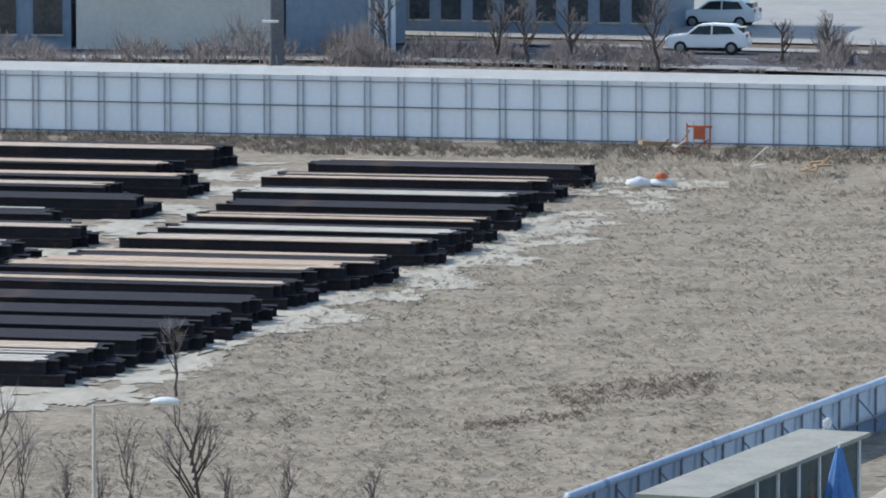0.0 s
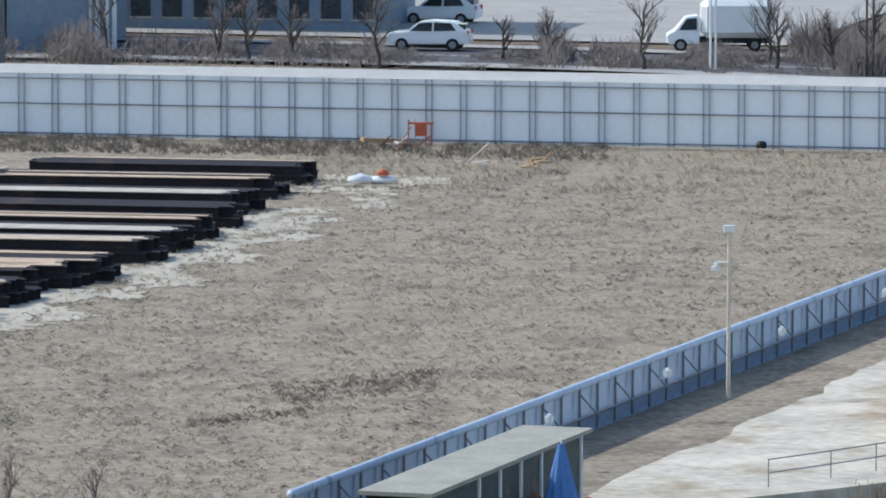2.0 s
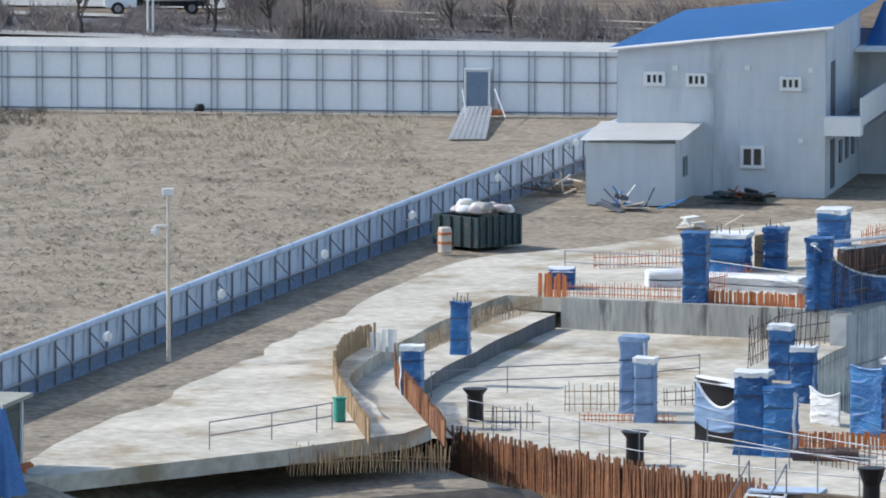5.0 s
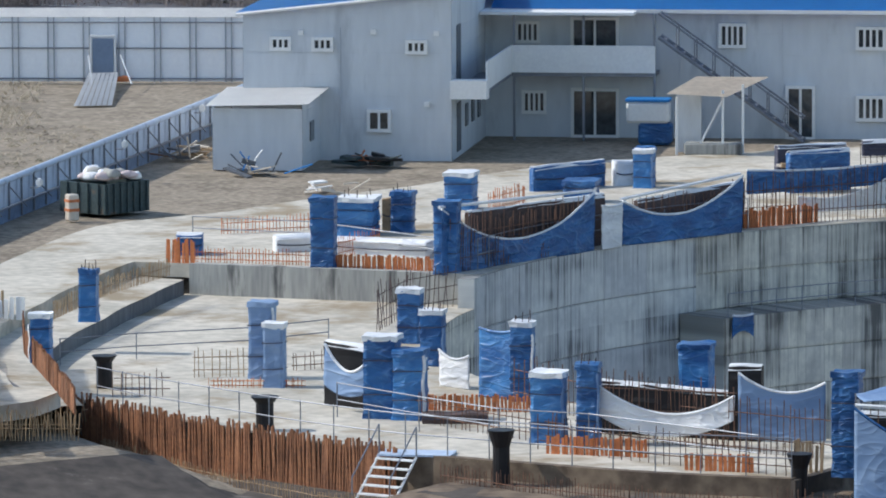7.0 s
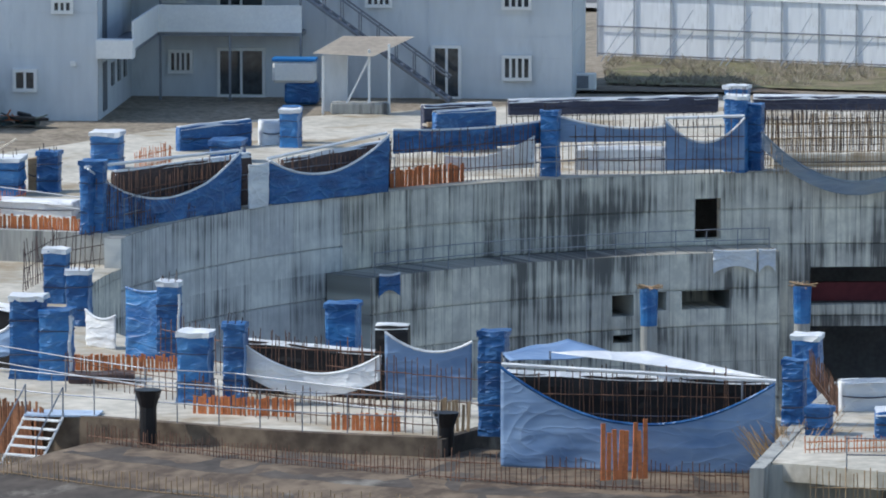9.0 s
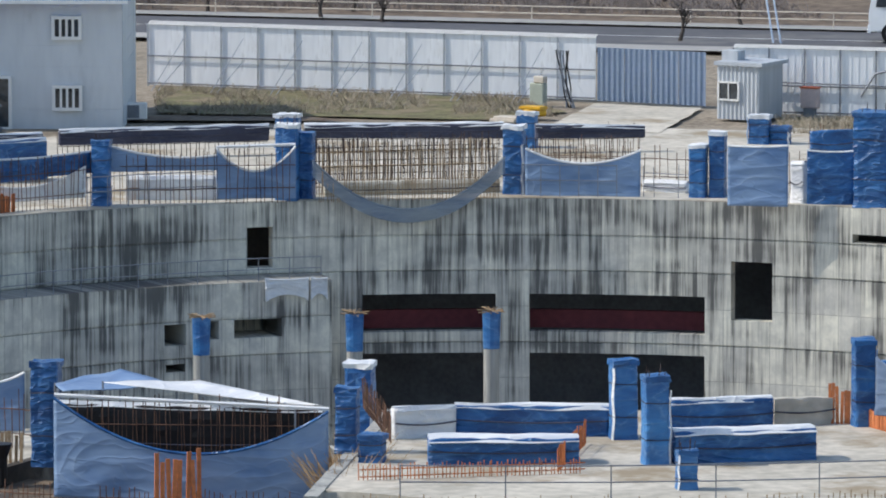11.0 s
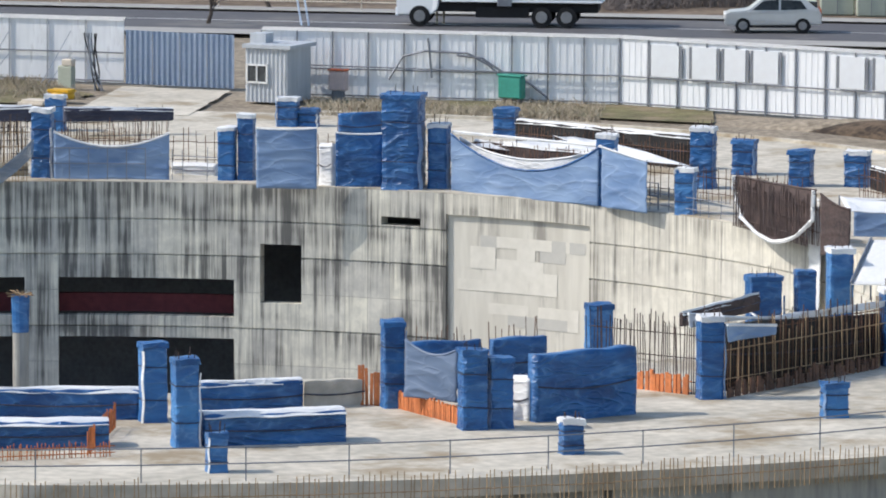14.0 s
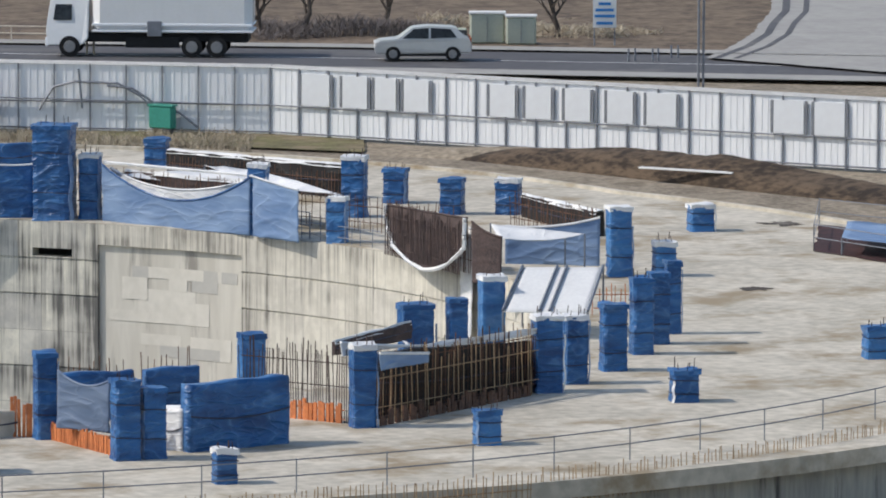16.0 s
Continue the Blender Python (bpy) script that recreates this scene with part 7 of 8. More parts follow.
def tufts(name, area, count, h, mat, label, seed, z=0.0, thin=-0.3, thick=0.022):
    """Loose dry blades in a four-cornered area."""
    r = random.Random(seed)
    c = [Vector(p) for p in area]
    seg = []
    for k in range(count):
        u, v = r.random(), r.random()
        p = c[0].lerp(c[1], u).lerp(c[3].lerp(c[2], u), v)
        if noise.noise(Vector((p.x * 0.35, p.y * 0.12, seed))) < thin:
            continue
        for b_ in range(4):
            a_ = r.uniform(0, math.tau)
            hh = h * r.uniform(0.4, 1.2)
            seg.append(((p.x + r.uniform(-0.2, 0.2), p.y + r.uniform(-0.3, 0.3), z - 0.05), (p.x + math.cos(a_) * hh * 0.9, p.y + math.sin(a_) * hh * 0.9, z + hh), thick, thick * 0.3))
    t = thing(name, 0, 0, 0, 0, label, "grass", kind="stuff")
    part_data("blades", sticks(seg), mat, t)


M["straw"] = material("dry_straw", (0.46, 0.40, 0.31), (0.30, 0.26, 0.20), 0.95, scale=0.3, fine=2, bump=0, island=0.5)
M["deadweed"] = material("dead_weed", (0.22, 0.19, 0.155), (0.14, 0.12, 0.10), 0.95, scale=0.3, fine=2, bump=0, island=0.4)
tufts("dry_grass", [(-20.80, 316.91), (20.20, 308.25), (20.94, 319.57), (-21.45, 326.93)], 2600, 0.24, "deadweed", "dark dead weeds at the foot of the fence", 1)
tufts("dry_grass", [(4.24, 295.79), (34.99, 289.36), (37.55, 310.69), (4.57, 318.58)], 1800, 0.17, "straw", "straw-coloured grass along the fence", 2)
tufts("dry_grass", [(73.60, 281.06), (89.86, 275.66), (90.63, 283.66), (76.85, 293.43)], 1200, 0.3, "straw", "short grass below the fence", 7)
tufts("dry_grass", [(51.47, 178.61), (52.66, 178.23), (54.09, 184.20), (52.87, 183.45)], 120, 1.3, "tanbar", "tall dry reeds by the slab", 8, -1.05)
tufts("dry_grass", [(96.25, 265.21), (106.90, 258.89), (109.87, 266.10), (98.43, 271.23)], 900, 0.3, "straw", "short grass below the fence", 9)

M["brownweed"] = material("brown_dead_weed", (0.20, 0.145, 0.115), (0.12, 0.09, 0.075), 0.95, scale=0.3, fine=2, bump=0, island=0.4)
M["weedolive"] = material("olive_dry_weed", (0.25, 0.235, 0.14), (0.16, 0.15, 0.09), 0.95, scale=0.3, fine=2, bump=0, island=0.4)
FIELD = [(-16.5, 193), (3.0, 190), (40.5, 288), (6.0, 300)]
tufts("dry_grass", FIELD, 9000, 0.06, "straw", "loose straw-coloured grass over the field", 21, thin=-1, thick=0.013)
tufts("dry_grass", FIELD, 2600, 0.055, "deadweed", "grey dead weeds scattered over the field", 22, thin=-0.2, thick=0.012)
tufts("dry_grass", FIELD, 1500, 0.06, "weedolive", "olive weeds scattered over the field", 23, thin=-0.1, thick=0.012)
tufts("dry_grass", [(3.8, 219.5), (9.0, 223.6), (9.4, 229.5), (3.6, 225.5)], 230, 0.09, "brownweed", "clump of brown dead weeds on the field", 24, thick=0.013)
tufts("dry_grass", [(0.5, 214.0), (4.5, 217.0), (4.8, 219.5), (0.7, 216.0)], 90, 0.08, "brownweed", "clump of brown dead weeds on the field", 25, thick=0.013)
x, y = 22.42, 205.09
simple_thing("tool_box", x, y, 0.03, 0.2, [("cabinet", "teal", 0, 0, 0, 0.32, 0.3, 0.7), ("lid", "teal", 0, 0, 0.7, 0.36, 0.34, 0.06)], "small green tool box by the ramp boards", "box")

# ---- road, vehicles and distance behind the fences ----
M["asphalt"] = material("worn_asphalt", (0.115, 0.115, 0.125), (0.08, 0.08, 0.09), 0.85, scale=0.2, fine=2, streak=(1, 1, 1), bump=0.15, dirt=(0.17, 0.165, 0.16), dirt_scale=0.15, dirt_amount=0.4)
M["paleroad"] = material("pale_paving", (0.38, 0.37, 0.35), (0.30, 0.29, 0.28), 0.85, scale=0.3, fine=2, bump=0.1)
M["bark"] = material("grey_bark", (0.10, 0.085, 0.075), (0.06, 0.05, 0.045), 0.95, scale=2, fine=14, bump=0.3)
M["twig"] = material("brown_twigs", (0.25, 0.22, 0.21), (0.15, 0.13, 0.125), 0.95, scale=0.4, fine=2, bump=0, island=0.3)
M["carwhite"] = material("white_car_paint", (0.78, 0.79, 0.80), (0.74, 0.75, 0.76), 0.25, scale=1, fine=5, bump=0, spec=0.5)
M["carsilver"] = material("silver_car_paint", (0.55, 0.55, 0.55), (0.50, 0.50, 0.50), 0.3, 0.3, scale=1, fine=5, bump=0, spec=0.5)
M["carred"] = material("dark_car_paint", (0.06, 0.035, 0.04), (0.04, 0.03, 0.035), 0.3, scale=1, fine=5, bump=0, spec=0.5)
M["rim"] = material("grey_wheel", (0.34, 0.34, 0.35), (0.26, 0.26, 0.27), 0.4, 0.6, scale=4, fine=20, bump=0)

ROAD = [(-90, 384), (-40, 381), (0, 378), (30, 366), (60, 343), (87, 324.5), (115, 306.5), (131, 297), (150, 284), (175, 266), (215, 235)]


def strip(name, line, off0, off1, z, mat, label, category, n=8):
    """A band along a line, between two offsets to its side."""
    pts = []
    for (x0, y0), (x1, y1) in zip(line, line[1:]):
        for k in range(n):
            pts.append(Vector((x0 + (x1 - x0) * k / n, y0 + (y1 - y0) * k / n)))
    pts.append(Vector(line[-1]))
    for _ in range(6):
        pts = [pts[0]] + [(pts[i - 1] + pts[i] * 2 + pts[i + 1]) / 4 for i in range(1, len(pts) - 1)] + [pts[-1]]
    rows = [[], []]
    for i, p in enumerate(pts):
        d = (pts[min(i + 1, len(pts) - 1)] - pts[max(0, i - 1)]).normalized()
        nrm = Vector((-d.y, d.x))
        for r_, o in zip(rows, (off0, off1)):
            q = p + nrm * o
            r_.append((q.x, q.y, z))
    ob = part(name, sheet(rows), mat)
    return tagged(ob, label, category, kind="structure"), pts


_, ROAD_PTS = strip("road", ROAD, -5.6, 5.2, 0.08, "asphalt", "grey asphalt road behind the site fence", "road")
strip("pavement_near", ROAD, -8.2, -5.6, 0.16, "paleroad", "pale footway along the road", "pavement")
strip("pavement_far", ROAD, 5.2, 7.4, 0.16, "paleroad", "pale footway along the road", "pavement")
strip("kerb_far", ROAD, 5.0, 5.3, 0.2, "curb", "concrete kerb of the road", "kerb")
strip("lane_line", ROAD, -0.08, 0.08, 0.09, "white", "faded lane line on the road", "road marking")
strip("bank", ROAD, 7.4, 60, 0.12, "bank", "brown bank beyond the road", "ground")
ground_patch("car_park", [(-2.93, 388.90), (34.60, 376.81), (45.81, 411.74), (40.85, 445.14), (-3.35, 446.35)], 0.22, "paleroad", "pale paved car park beyond the road", "car park")
ground_patch("side_road", [(143.9, 291.2), (148.5, 297.4), (152.6, 303.6), (155.9, 309.3), (159.6, 315.6), (163.2, 322.5), (169, 336), (190, 336), (186, 300), (158, 277), (148, 281)], 0.2, "paleroad", "pale side road meeting the main road", "road")
SWEEP = [(143.9, 290.7), (148.6, 296.6), (152.8, 302.8), (156.3, 309.0), (160.2, 315.4), (163.8, 322.4), (169.5, 336)]
for k, (off, wide) in enumerate(((0.0, 0.4), (1.0, 0.3))):
    # dark kerb lines and tyre marks that sweep round the corner
    rows = [[(x + (off + s_ * wide) * 0.86, y - (off + s_ * wide) * 0.5 - 0.35 * off * (i / 6), 0.21 + 0.002 * k) for i, (x, y) in enumerate(SWEEP)] for s_ in (0, 1)]
    tagged(part("tyre_mark", sheet(rows), "asphalt"), "dark curved tyre mark on pale paving", "tyre mark", kind="structure")


def road_vehicle(name, x, y, turn, profile, width, glass, wheels, paint, label, wheel_r=0.34, extra=()):
    """A vehicle from its side outline, with the roof drawn in, side and end glazing, and wheels."""
    t = thing(name, x, y, 0.1, turn, label, "car" if name == "car" else name)
    bm = bmesh.new()
    sides = []
    for s in (-1, 1):
        sides.append([bm.verts.new((px, s * (width / 2 - max(0, pz - 0.95) * 0.22), pz)) for px, pz in profile])
    bm.faces.new(sides[0])
    bm.faces.new(sides[1][::-1])
    n = len(profile)
    for i in range(n):
        bm.faces.new((sides[0][i], sides[0][(i + 1) % n], sides[1][(i + 1) % n], sides[1][i]))
    bmesh.ops.recalc_face_normals(bm, faces=bm.faces)
    bmesh.ops.bevel(bm, geom=bm.edges[:], offset=0.06, segments=2, affect='EDGES')
    part("body", bm, paint, t)
    for quad in glass:
        for s in (-1, 1):
            bm = bmesh.new()
            vs = [bm.verts.new((px, s * (width / 2 - max(0, pz - 0.95) * 0.22 + 0.02), pz)) for px, pz in quad]
            bm.faces.new(vs)
            bmesh.ops.solidify(bm, geom=bm.faces[:], thickness=0.015)
            part("side_window", bm, "glass", t)
    for wx in wheels:
        for s in (-1, 1):
            bm = bmesh.new()
            m = Matrix.Translation((wx, s * (width / 2 - 0.1), wheel_r)) @ Matrix.Rotation(math.pi / 2, 4, 'X')
            bmesh.ops.create_cone(bm, cap_ends=True, segments=20, radius1=wheel_r, radius2=wheel_r, depth=0.24, matrix=m)
            ty = part("wheel", bm, "tyre", t)
            bm = bmesh.new()
            m = Matrix.Translation((wx, s * (width / 2 + 0.02), wheel_r)) @ Matrix.Rotation(math.pi / 2, 4, 'X')
            bmesh.ops.create_cone(bm, cap_ends=True, segments=16, radius1=wheel_r * 0.6, radius2=wheel_r * 0.55, depth=0.06, matrix=m)
            part("rim", bm, "rim", ty)
    for nm, mat, px, py, pz, sx, sy, sz in extra:
        bm = bmesh.new()
        box(bm, px, py, pz, sx, sy, sz)
        bmesh.ops.bevel(bm, geom=bm.edges[:], offset=min(sx, sy, sz) * 0.15, segments=1, affect='EDGES')
        part(nm, bm, mat, t)
    return t


SUV = [(-2.3, 0.35), (-2.35, 0.75), (-2.15, 0.98), (-1.2, 1.08), (-0.55, 1.6), (0.2, 1.68), (1.5, 1.62), (2.1, 1.15), (2.3, 0.95), (2.3, 0.4)]
SUV_GLASS = [[(-1.0, 1.1), (-0.45, 1.55), (0.25, 1.6), (0.25, 1.1)], [(0.35, 1.1), (0.35, 1.6), (1.3, 1.55), (1.6, 1.15)]]
SUV_EXTRA = [("headlight", "white", -2.28, 0.62, 0.75, 0.12, 0.4, 0.16), ("headlight", "white", -2.28, -0.62, 0.75, 0.12, 0.4, 0.16), ("tail_light", "orange", 2.25, 0.7, 0.85, 0.1, 0.25, 0.3), ("tail_light", "orange", 2.25, -0.7, 0.85, 0.1, 0.25, 0.3), ("sill", "tyre", 0, 0, 0.25, 3.6, 1.7, 0.18), ("rear_window", "glass", 1.85, 0, 1.2, 0.5, 1.3, 0.3), ("number_plate", "white", 2.3, 0, 0.6, 0.04, 0.5, 0.12)]


def car_at(a, b, paint, label):
    a, b = Vector(a), Vector(b)
    m = (a + b) / 2
    return road_vehicle("car", m.x, m.y, math.atan2(b.y - a.y, b.x - a.x), SUV, 1.85, SUV_GLASS, (-1.45, 1.4), paint, label, 0.36, SUV_EXTRA)


car_at(*[(128.82, 297.10), (133.51, 295.19)], "carsilver", "silver sport utility car on the road")
car_at(*[(12.31, 376.13), (17.17, 375.15)], "carwhite", "white sport utility car parked behind bushes")
car_at(*[(14.41, 396.80), (18.01, 395.75)], "carwhite", "white car parked in a second row")
car_at(*[(7.52, 392.29), (10.77, 391.28)], "carred", "dark car parked behind bushes")
VAN = [(-2.9, 0.4), (-2.95, 0.9), (-2.5, 1.15), (-1.9, 1.9), (-1.2, 2.0), (-1.15, 0.9), (-1.15, 0.4)]
a, b = [(27.11, 374.88), (34.47, 374.68)]
a, b = Vector(a), Vector(b)
m_ = a + (b - a) * 0.5
road_vehicle("van", m_.x, m_.y, math.atan2(b.y - a.y, b.x - a.x), VAN, 1.9, [[(-2.3, 1.2), (-1.85, 1.8), (-1.3, 1.85), (-1.3, 1.2)]], (-2.2, 1.9), "carwhite", "white box van parked behind bushes", 0.36, [("box", "carwhite", 1.0, 0, 0.75, 4.1, 2.1, 2.1), ("chassis", "tyre", 0.8, 0, 0.45, 4.2, 1.6, 0.3), ("headlight", "white", -2.9, 0.6, 0.75, 0.1, 0.35, 0.2)])
TRUCK = [(-5.1, 0.55), (-5.15, 1.4), (-4.95, 2.75), (-4.4, 3.0), (-3.1, 3.0), (-3.1, 0.9), (-3.4, 0.55)]
a, b = [(114.99, 306.16), (125.54, 300.84)]
a, b = Vector(a), Vector(b)
m_ = a + (b - a) * 0.5
road_vehicle("truck", m_.x, m_.y, math.atan2(b.y - a.y, b.x - a.x), TRUCK, 2.4, [[(-4.8, 1.75), (-4.7, 2.5), (-3.9, 2.5), (-3.9, 1.75)]], (-4.0, 1.9, 3.1), "carwhite", "white box lorry standing on the road", 0.5, [("box", "carwhite", 0.95, 0, 1.15, 7.7, 2.45, 2.5), ("rail", "panel", 0.95, 0, 1.5, 7.75, 2.52, 0.12), ("rail", "panel", 0.95, 0, 1.2, 7.75, 2.52, 0.1), ("chassis", "tyre", 0.5, 0, 0.7, 8.2, 1.8, 0.42), ("side_guard", "tyre", 0.0, -1.1, 0.45, 2.6, 0.08, 0.5), ("toolbox", "rail", 0.1, -1.2, 1.0, 0.7, 0.2, 0.75), ("bumper", "panel", -5.1, 0, 0.5, 0.15, 2.3, 0.4)])


def bare_tree(x, y, h, spread, seed, label="bare winter tree with fine brown twigs", trunk=0.12, z=0.0, low=0.3):
    t = thing("tree", x, y, z, 0, label, "tree")
    r = random.Random(seed)
    trunk_seg, limb_seg, twig_seg = [], [], []
    top = Vector((r.uniform(-0.1, 0.1) * h, r.uniform(-0.1, 0.1) * h, h * 0.62))
    n = 5
    prev = Vector((0, 0, 0))
    for k in range(1, n + 1):
        cur = top * (k / n) + Vector((r.uniform(-0.03, 0.03) * h, r.uniform(-0.03, 0.03) * h, 0))
        trunk_seg.append((prev, cur, trunk * (1 - 0.7 * (k - 1) / n), trunk * (1 - 0.7 * k / n)))
        prev = cur

    def grow(p, d, length, rad, depth):
        q = p + d * length
        (limb_seg if depth >= 2 else twig_seg).append((p, q, rad, rad * 0.55))
        if depth == 0:
            return
        for _ in range(3 if depth > 1 else 4):
            e = (d + Vector((r.uniform(-0.7, 0.7), r.uniform(-0.7, 0.7), r.uniform(-0.15, 0.6)))).normalized()
            grow(p + d * length * r.uniform(0.45, 1.0), e, length * r.uniform(0.5, 0.8), rad * 0.5, depth - 1)

    for k in range(9):
        f = low + (1 - low) * k / 8
        a = r.uniform(0, math.tau)
        d = Vector((math.cos(a) * spread, math.sin(a) * spread, 0.9)).normalized()
        grow(top * f, d, h * 0.24 * (1.2 - 0.5 * f), trunk * 0.45, 3)
    part_data("trunk", sticks(trunk_seg, 7), "bark", t)
    part_data("branching", sticks(limb_seg, 4), "bark", t)
    ob = part_data("crown", sticks(twig_seg, 3), "twig", t)
    ob["kind"] = "stuff"
    return t


for k, (x, y, h) in enumerate([(18.38, 368.02, 2.99), (20.84, 366.73, 3.38), (25.56, 360.60, 4.98), (11.54, 363.76, 5.11), (4.60, 367.99, 4.56), (2.76, 369.27, 4.17), (-3.11, 370.66, 4.71), (32.79, 366.41, 4.61), (7.06, 368.33, 3.91)]):
    bare_tree(x, y, h, 0.75, k + 10)
for k, (x, y, h) in enumerate([(37.66, 359.29, 4.83), (35.83, 360.14, 3.87), (48.19, 355.81, 4.44), (52.72, 375.22, 3.79), (32.76, 361.43, 4.10), (45.04, 357.08, 3.76)]):
    bare_tree(x, y, h, 0.75, k + 30)
for k, (x, y, h) in enumerate([(89.66, 332.27, 3.11), (94.08, 326.49, 3.13), (96.71, 330.10, 3.11), (96.46, 323.94, 1.84), (107.09, 309.15, 2.41), (112.86, 316.40, 3.99), (109.01, 329.34, 2.61), (114.09, 331.62, 3.23)]):
    bare_tree(x, y, h, 0.6, k + 50)
for k, (x, y, h) in enumerate([(131.20, 311.09, 5.31), (137.78, 315.24, 4.03), (142.69, 305.70, 4.52), (128.97, 311.25, 3.67), (111.02, 271.78, 0.49)]):
    bare_tree(x, y, h, 0.6 if h > 1 else 1.4, k + 70, trunk=0.16 if h > 1 else 0.03)
# trees and saplings before the field
bare_tree(*(-6.65, 186.71), 4.95, 0.55, 91, "bare young tree with upright branches", 0.09, -0.05, 0.45)
bare_tree(*(-12.50, 186.74), 5.46, 0.5, 92, "bare young tree with upright branches", 0.06, -0.05, 0.4)
bare_tree(*(-8.85, 222.94), 3.01, 0.5, 96, "bare young tree beside the steel stacks", 0.05, -0.05, 0.4)
for k, (x, y, h) in enumerate([(-8.59, 187.26, 4.60), (-9.73, 189.43, 2.57), (-5.95, 189.41, 2.73), (-4.60, 188.31, 3.12), (-2.16, 189.39, 2.57), (-10.76, 189.44, 2.73), (-12.04, 189.45, 4.18)]):
    bare_tree(x, y, h, 0.25, 100 + k, "thin bare sapling with few twigs", 0.035, -0.05, 0.3)


def hedge(name, line, depth, h, count, mat, label, seed, gaps=()):
    """A band of leafless shrubs: many thin rising twigs with an uneven top."""
    r = random.Random(seed)
    pts = [Vector(p) for p in line]
    seg = []
    for k in range(count):
        i = r.randrange(len(pts) - 1)
        p = pts[i].lerp(pts[i + 1], r.random())
        p = p + Vector((r.uniform(-0.4, 0.4), r.uniform(0, depth)))
        hh = h * (0.55 + 0.75 * abs(noise.noise(Vector((p.x * 0.22, p.y * 0.22, seed))))) * r.uniform(0.5, 1.15)
        clump = noise.noise(Vector((p.x * 0.34, p.y * 0.16, seed * 3.7)))
        if clump < -0.12 and r.random() < 0.8:
            continue
        hh *= min(1.25, 0.75 + clump)
        if any(g0 < p.x < g1 for g0, g1 in gaps):
            hh *= 0.35
        a = r.uniform(0, math.tau)
        q = p + Vector((math.cos(a), math.sin(a))) * hh * 0.28
        mid = (p.x + (q.x - p.x) * 0.4, p.y + (q.y - p.y) * 0.4, hh * 0.55)
        seg.append(((p.x, p.y, 0), mid, 0.03, 0.022))
        for b_ in range(3):
            seg.append((mid, (q.x + r.uniform(-0.4, 0.4), q.y + r.uniform(-0.4, 0.4), hh * r.uniform(0.8, 1.1)), 0.02, 0.008))
    t = thing(name, 0, 0, 0, 0, label, "hedge", kind="stuff")
    part_data("twigs", sticks(seg), mat, t)


hedge("hedge", [(-26.58, 366.40), (-8.26, 365.90), (0.90, 364.85), (11.51, 362.96), (22.03, 361.09), (33.00, 359.22)], 9, 2.2, 6500, "twig", "leafless brown shrubs behind the fence", 1, ((11.8, 20.5), (25.5, 35)))
hedge("hedge", [(28.78, 357.25), (35.30, 356.25), (42.65, 354.84), (51.95, 352.99)], 14, 2.8, 6000, "twig", "leafless brown shrubs behind the fence", 2, ((25.5, 34),))
hedge("hedge", [(47.64, 354.78), (53.14, 351.19), (61.23, 345.92)], 12, 2.2, 1500, "twig", "leafless brown shrubs behind the fence", 3)
hedge("hedge", [(127.93, 308.74), (132.63, 309.77), (139.20, 308.60)], 7, 1.2, 1600, "twig", "brown scrub beyond the road", 4)
hedge("hedge", [(140.18, 305.98), (143.80, 303.78), (148.40, 304.88)], 12, 0.8, 900, "straw", "dry scrub beyond the road", 5)
hedge("hedge", [(83.45, 339.08), (97.03, 333.77), (107.01, 326.94), (118.31, 316.15)], 10, 1.4, 2200, "twig", "brown scrub beyond the road", 6)
hedge("hedge", [(84.84, 334.64), (95.77, 330.95), (108.50, 323.65)], 8, 1.6, 1400, "twig", "brown scrub beyond the road", 7)


def far_building(p, q, h, depth, storeys, bays, mat, label, blind=()):
    """A plain block with its storeys of windows: walls, roof slab, each window with a sill."""
    p, q = Vector(p), Vector(q)
    L = (q - p).length
    t = thing("building", p.x, p.y, 0, math.atan2(q.y - p.y, q.x - p.x), label, "building")
    bm = bmesh.new()
    box(bm, L / 2, depth / 2, 0, L, depth, h)
    part("wall", bm, mat, t)
    bm = bmesh.new()
    box(bm, L / 2, depth / 2, h, L + 0.6, depth + 0.6, 0.3)
    part("roof", bm, "curb", t)
    for s in range(storeys):
        for b_ in range(bays):
            if (s, b_) in blind:
                continue
            w_ = L / bays * 0.62
            bm = bmesh.new()
            box(bm, L * (b_ + 0.5) / bays, -0.02, 0.9 + s * h / storeys, w_, 0.1, h / storeys * 0.5)
            wdw = part("window", bm, "glass", t)
            bm = bmesh.new()
            box(bm, L * (b_ + 0.5) / bays, -0.08, 0.8 + s * h / storeys, w_ + 0.2, 0.16, 0.1)
            part("sill", bm, "curb", wdw)
    return t


M["beigewall"] = material("beige_render", (0.62, 0.60, 0.55), (0.52, 0.50, 0.47), 0.8, scale=0.3, fine=3, bump=0.1)
M["bluewall"] = material("blue_grey_cladding", (0.22, 0.28, 0.36), (0.16, 0.21, 0.28), 0.5, scale=0.3, fine=3, bump=0.1)
far_building(*[(-20.58, 379.61), (-9.62, 377.59)], 9, 12, 1, 3, "beigewall", "pale rendered block behind bare shrubs", [(0, 0), (0, 1), (0, 2)])
far_building(*[(-8.75, 376.71), (-4.34, 375.73)], 9, 10, 1, 2, "bluewall", "dark blue-grey clad block", [(0, 0), (0, 1)])
far_building(*[(-33.94, 380.84), (-20.89, 379.62)], 9, 12, 2, 5, "bluewall", "dark blue-grey clad block with windows")
far_building(*[(-4.10, 392.61), (12.32, 388.48)], 9, 10, 3, 9, "bluewall", "dark glazed hall beyond the car park")
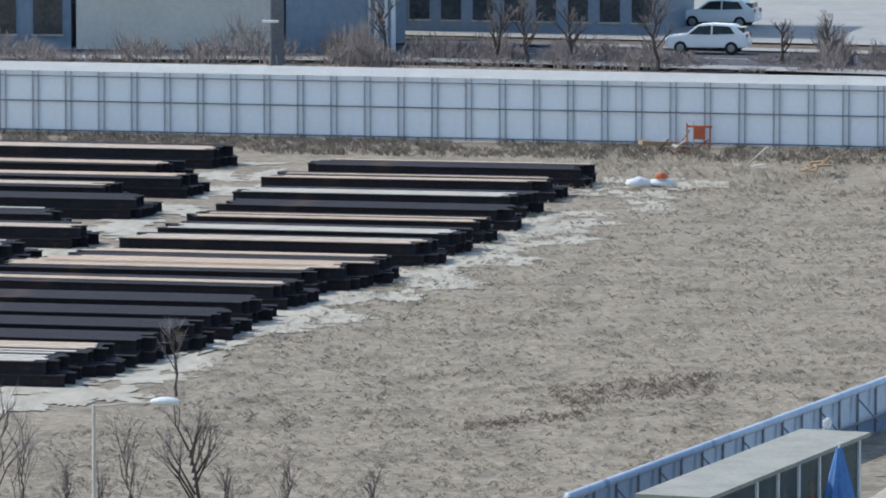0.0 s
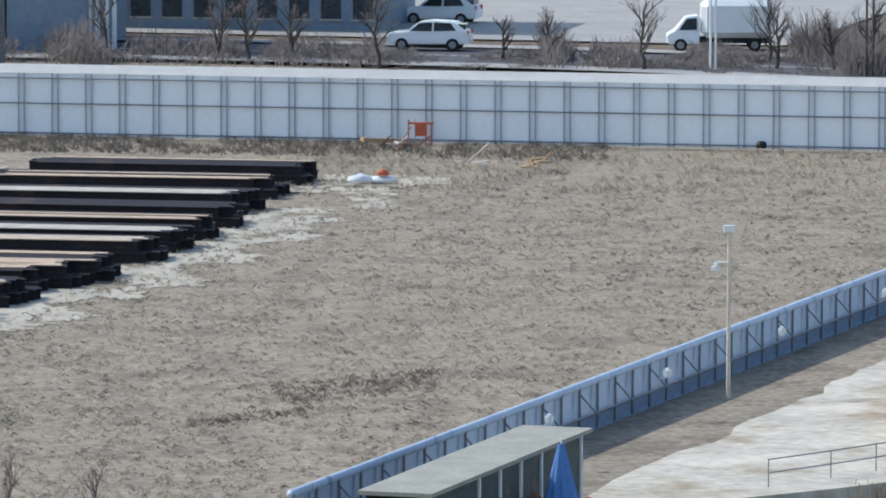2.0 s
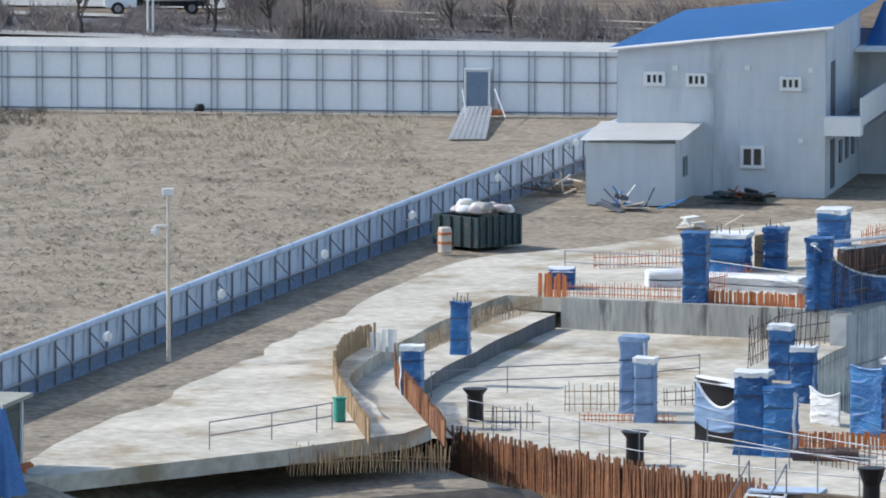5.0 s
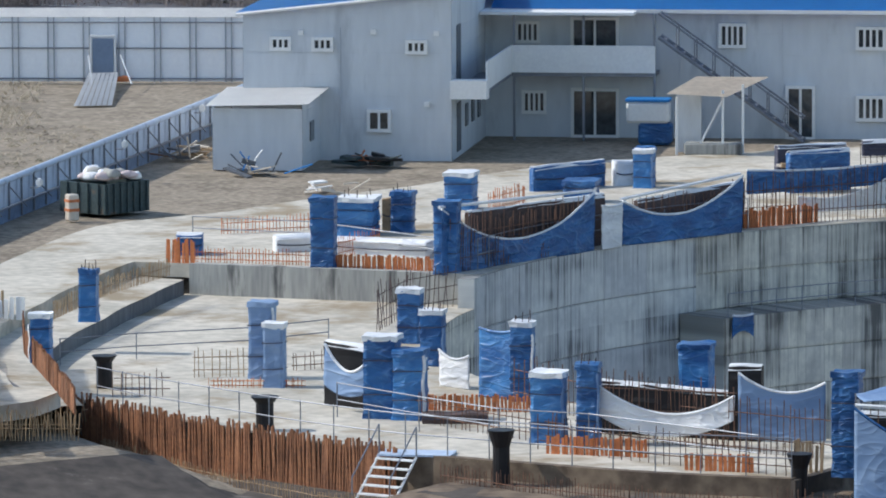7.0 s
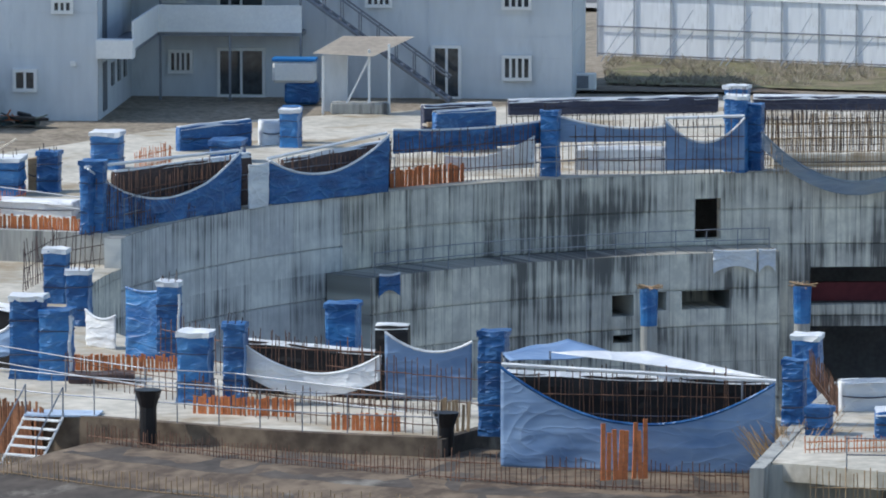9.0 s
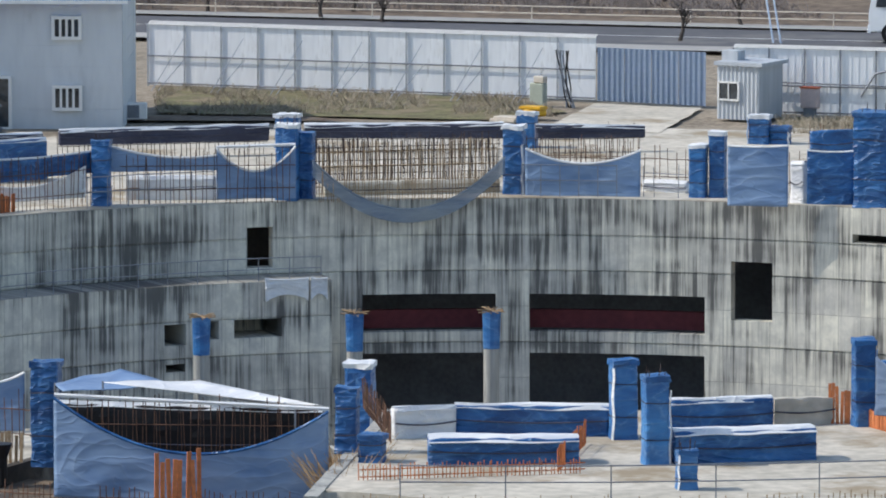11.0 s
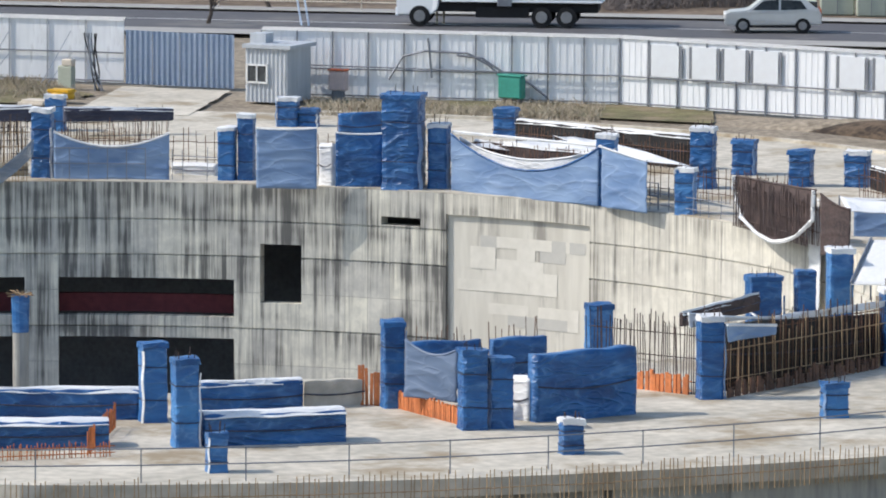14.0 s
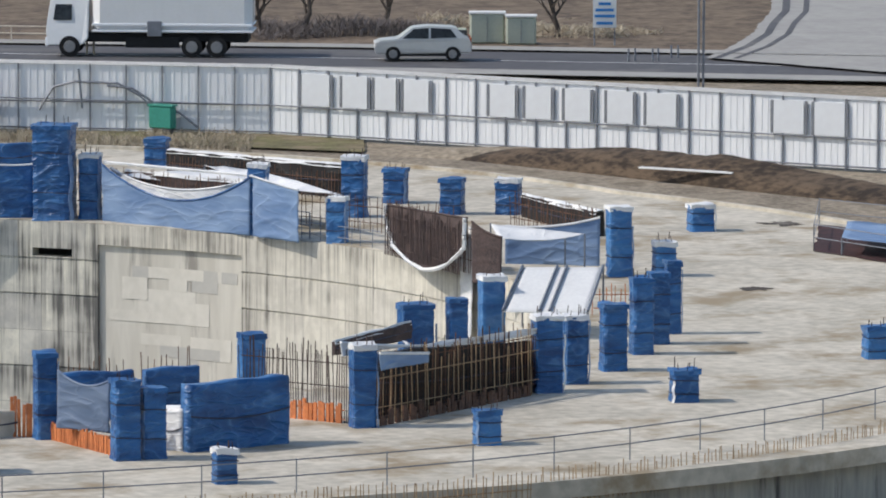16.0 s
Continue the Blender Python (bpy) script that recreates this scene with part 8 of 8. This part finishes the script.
for x, y in [(-4.16, 376.58), (-3.72, 376.57), (-3.22, 376.56), (-2.78, 376.54)]:
    t = thing("pilaster", x, y, 0, 0, "white pillar before the glazed hall", "pillar", "white pillars of the hall")
    bm = bmesh.new()
    box(bm, 0, 0, 0, 0.25, 0.3, 7)
    part("shaft", bm, "white", t)
x, y = -9.01, 366.73
simple_thing("gate_pillar", x, y, 0, 0, [("shaft", "dark", 0, 0, 0, 0.75, 0.5, 6.5), ("lamp_arm", "white", -0.35, -0.3, 2.45, 0.9, 0.25, 0.14)], "dark steel pillar with a white arm lamp", "pillar")


def pole_pair(x, y, h, gap, mat, label):
    t = thing("utility_pole", x, y, 0, 0, label, "pole")
    for s in (-gap / 2, gap / 2):
        bm = bmesh.new()
        bar(bm, (s, 0, 0), (s, 0, h), 0.06, 8)
        part("pole", bm, mat, t)


pole_pair(*(29.18, 359.33), 6, 0.28, "white", "pair of slim white poles behind the fence")
pole_pair(*(117.57, 305.12), 6, 0.35, "beampale", "pair of slim grey poles behind the fence")
pole_pair(*(137.21, 278.30), 7, 0.25, "rail", "slim grey pole behind the fence")
pole_pair(*(37.24, 356.19), 7, 0.35, "bark", "dark wooden pole among shrubs")
x, y = 110.56, 307.41
t = thing("leaning_ladder", x, y, 0.0, bt, "pale blue ladder leaning behind the fence", "ladder")
for s in (0, 0.4):
    bm = bmesh.new()
    bar(bm, (s + 0.85, -0.2, 0.0), (s - 0.3, 0.5, 4.2), 0.05)
    part("stile", bm, "bluefence", t)
for k in range(6):
    bm = bmesh.new()
    f = (k + 0.5) / 12 + 0.5
    bar(bm, (0.85 - 1.15 * f, -0.2 + 0.7 * f, 4.2 * f), (1.25 - 1.15 * f, -0.2 + 0.7 * f, 4.2 * f), 0.03)
    part("rung", bm, "bluefence", t)
# roadside cabinets, sign and bollards
for x, y, w_, h in [(137.79, 303.30, 1.73, 1.67), (139.06, 302.06, 1.50, 1.56)]:
    simple_thing("roadside_cabinet", x, y, 0, -0.42, [("cabinet", "sage", 0, 0.4, 0.1, w_, 0.8, h - 0.15), ("lid", "white", 0, 0.4, h - 0.08, w_ * 1.05, 0.9, 0.1), ("plinth", "curb", 0, 0.4, 0, w_ * 0.95, 0.75, 0.12), ("door_gap", "rail", 0, -0.01, 0.2, 0.03, 0.03, h - 0.4)], "sage green roadside electric cabinet", "cabinet", "roadside cabinets")
x, y = 142.73, 300.22
sg = thing("road_sign", x, y, 0, -0.42, "white sign with blue bars beside the road", "sign")
bm = bmesh.new()
box(bm, 0, 0, 1.0, 1.15, 0.06, 1.5)
part("board", bm, "white", sg)
for z_, w_ in ((1.15, 0.8), (1.5, 1.0), (1.8, 0.9), (2.1, 0.6)):
    bm = bmesh.new()
    box(bm, 0, -0.05, z_, w_, 0.03, 0.14)
    part("bar", bm, "roof", sg, "blue bar")
for s in (-0.5, 0.5):
    bm = bmesh.new()
    bar(bm, (s, 0.05, 0), (s, 0.05, 2.5), 0.04)
    part("post", bm, "rail", sg)
for x, y in [(140.03, 291.86), (140.46, 292.03), (141.11, 291.43), (141.49, 291.61), (142.77, 292.81), (143.07, 292.68)]:
    t = thing("bollard", x, y, 0, 0, "short dark bollard at the kerb", "bollard", "bollards at the kerb")
    bm = bmesh.new()
    bmesh.ops.create_cone(bm, cap_ends=True, segments=8, radius1=0.06, radius2=0.05, depth=0.7, matrix=Matrix.Translation((0, 0, 0.35)))
    part("post", bm, "rail", t)
# low guard rail along the road
gpts = [ROAD_PTS[i] + Vector((2.6, 6.2)) for i in range(26, 52, 2)]
guard_rail([tuple(p) for p in gpts], 0.75, 0.15, "beampale", 0.035, "pale roadside guard rail")
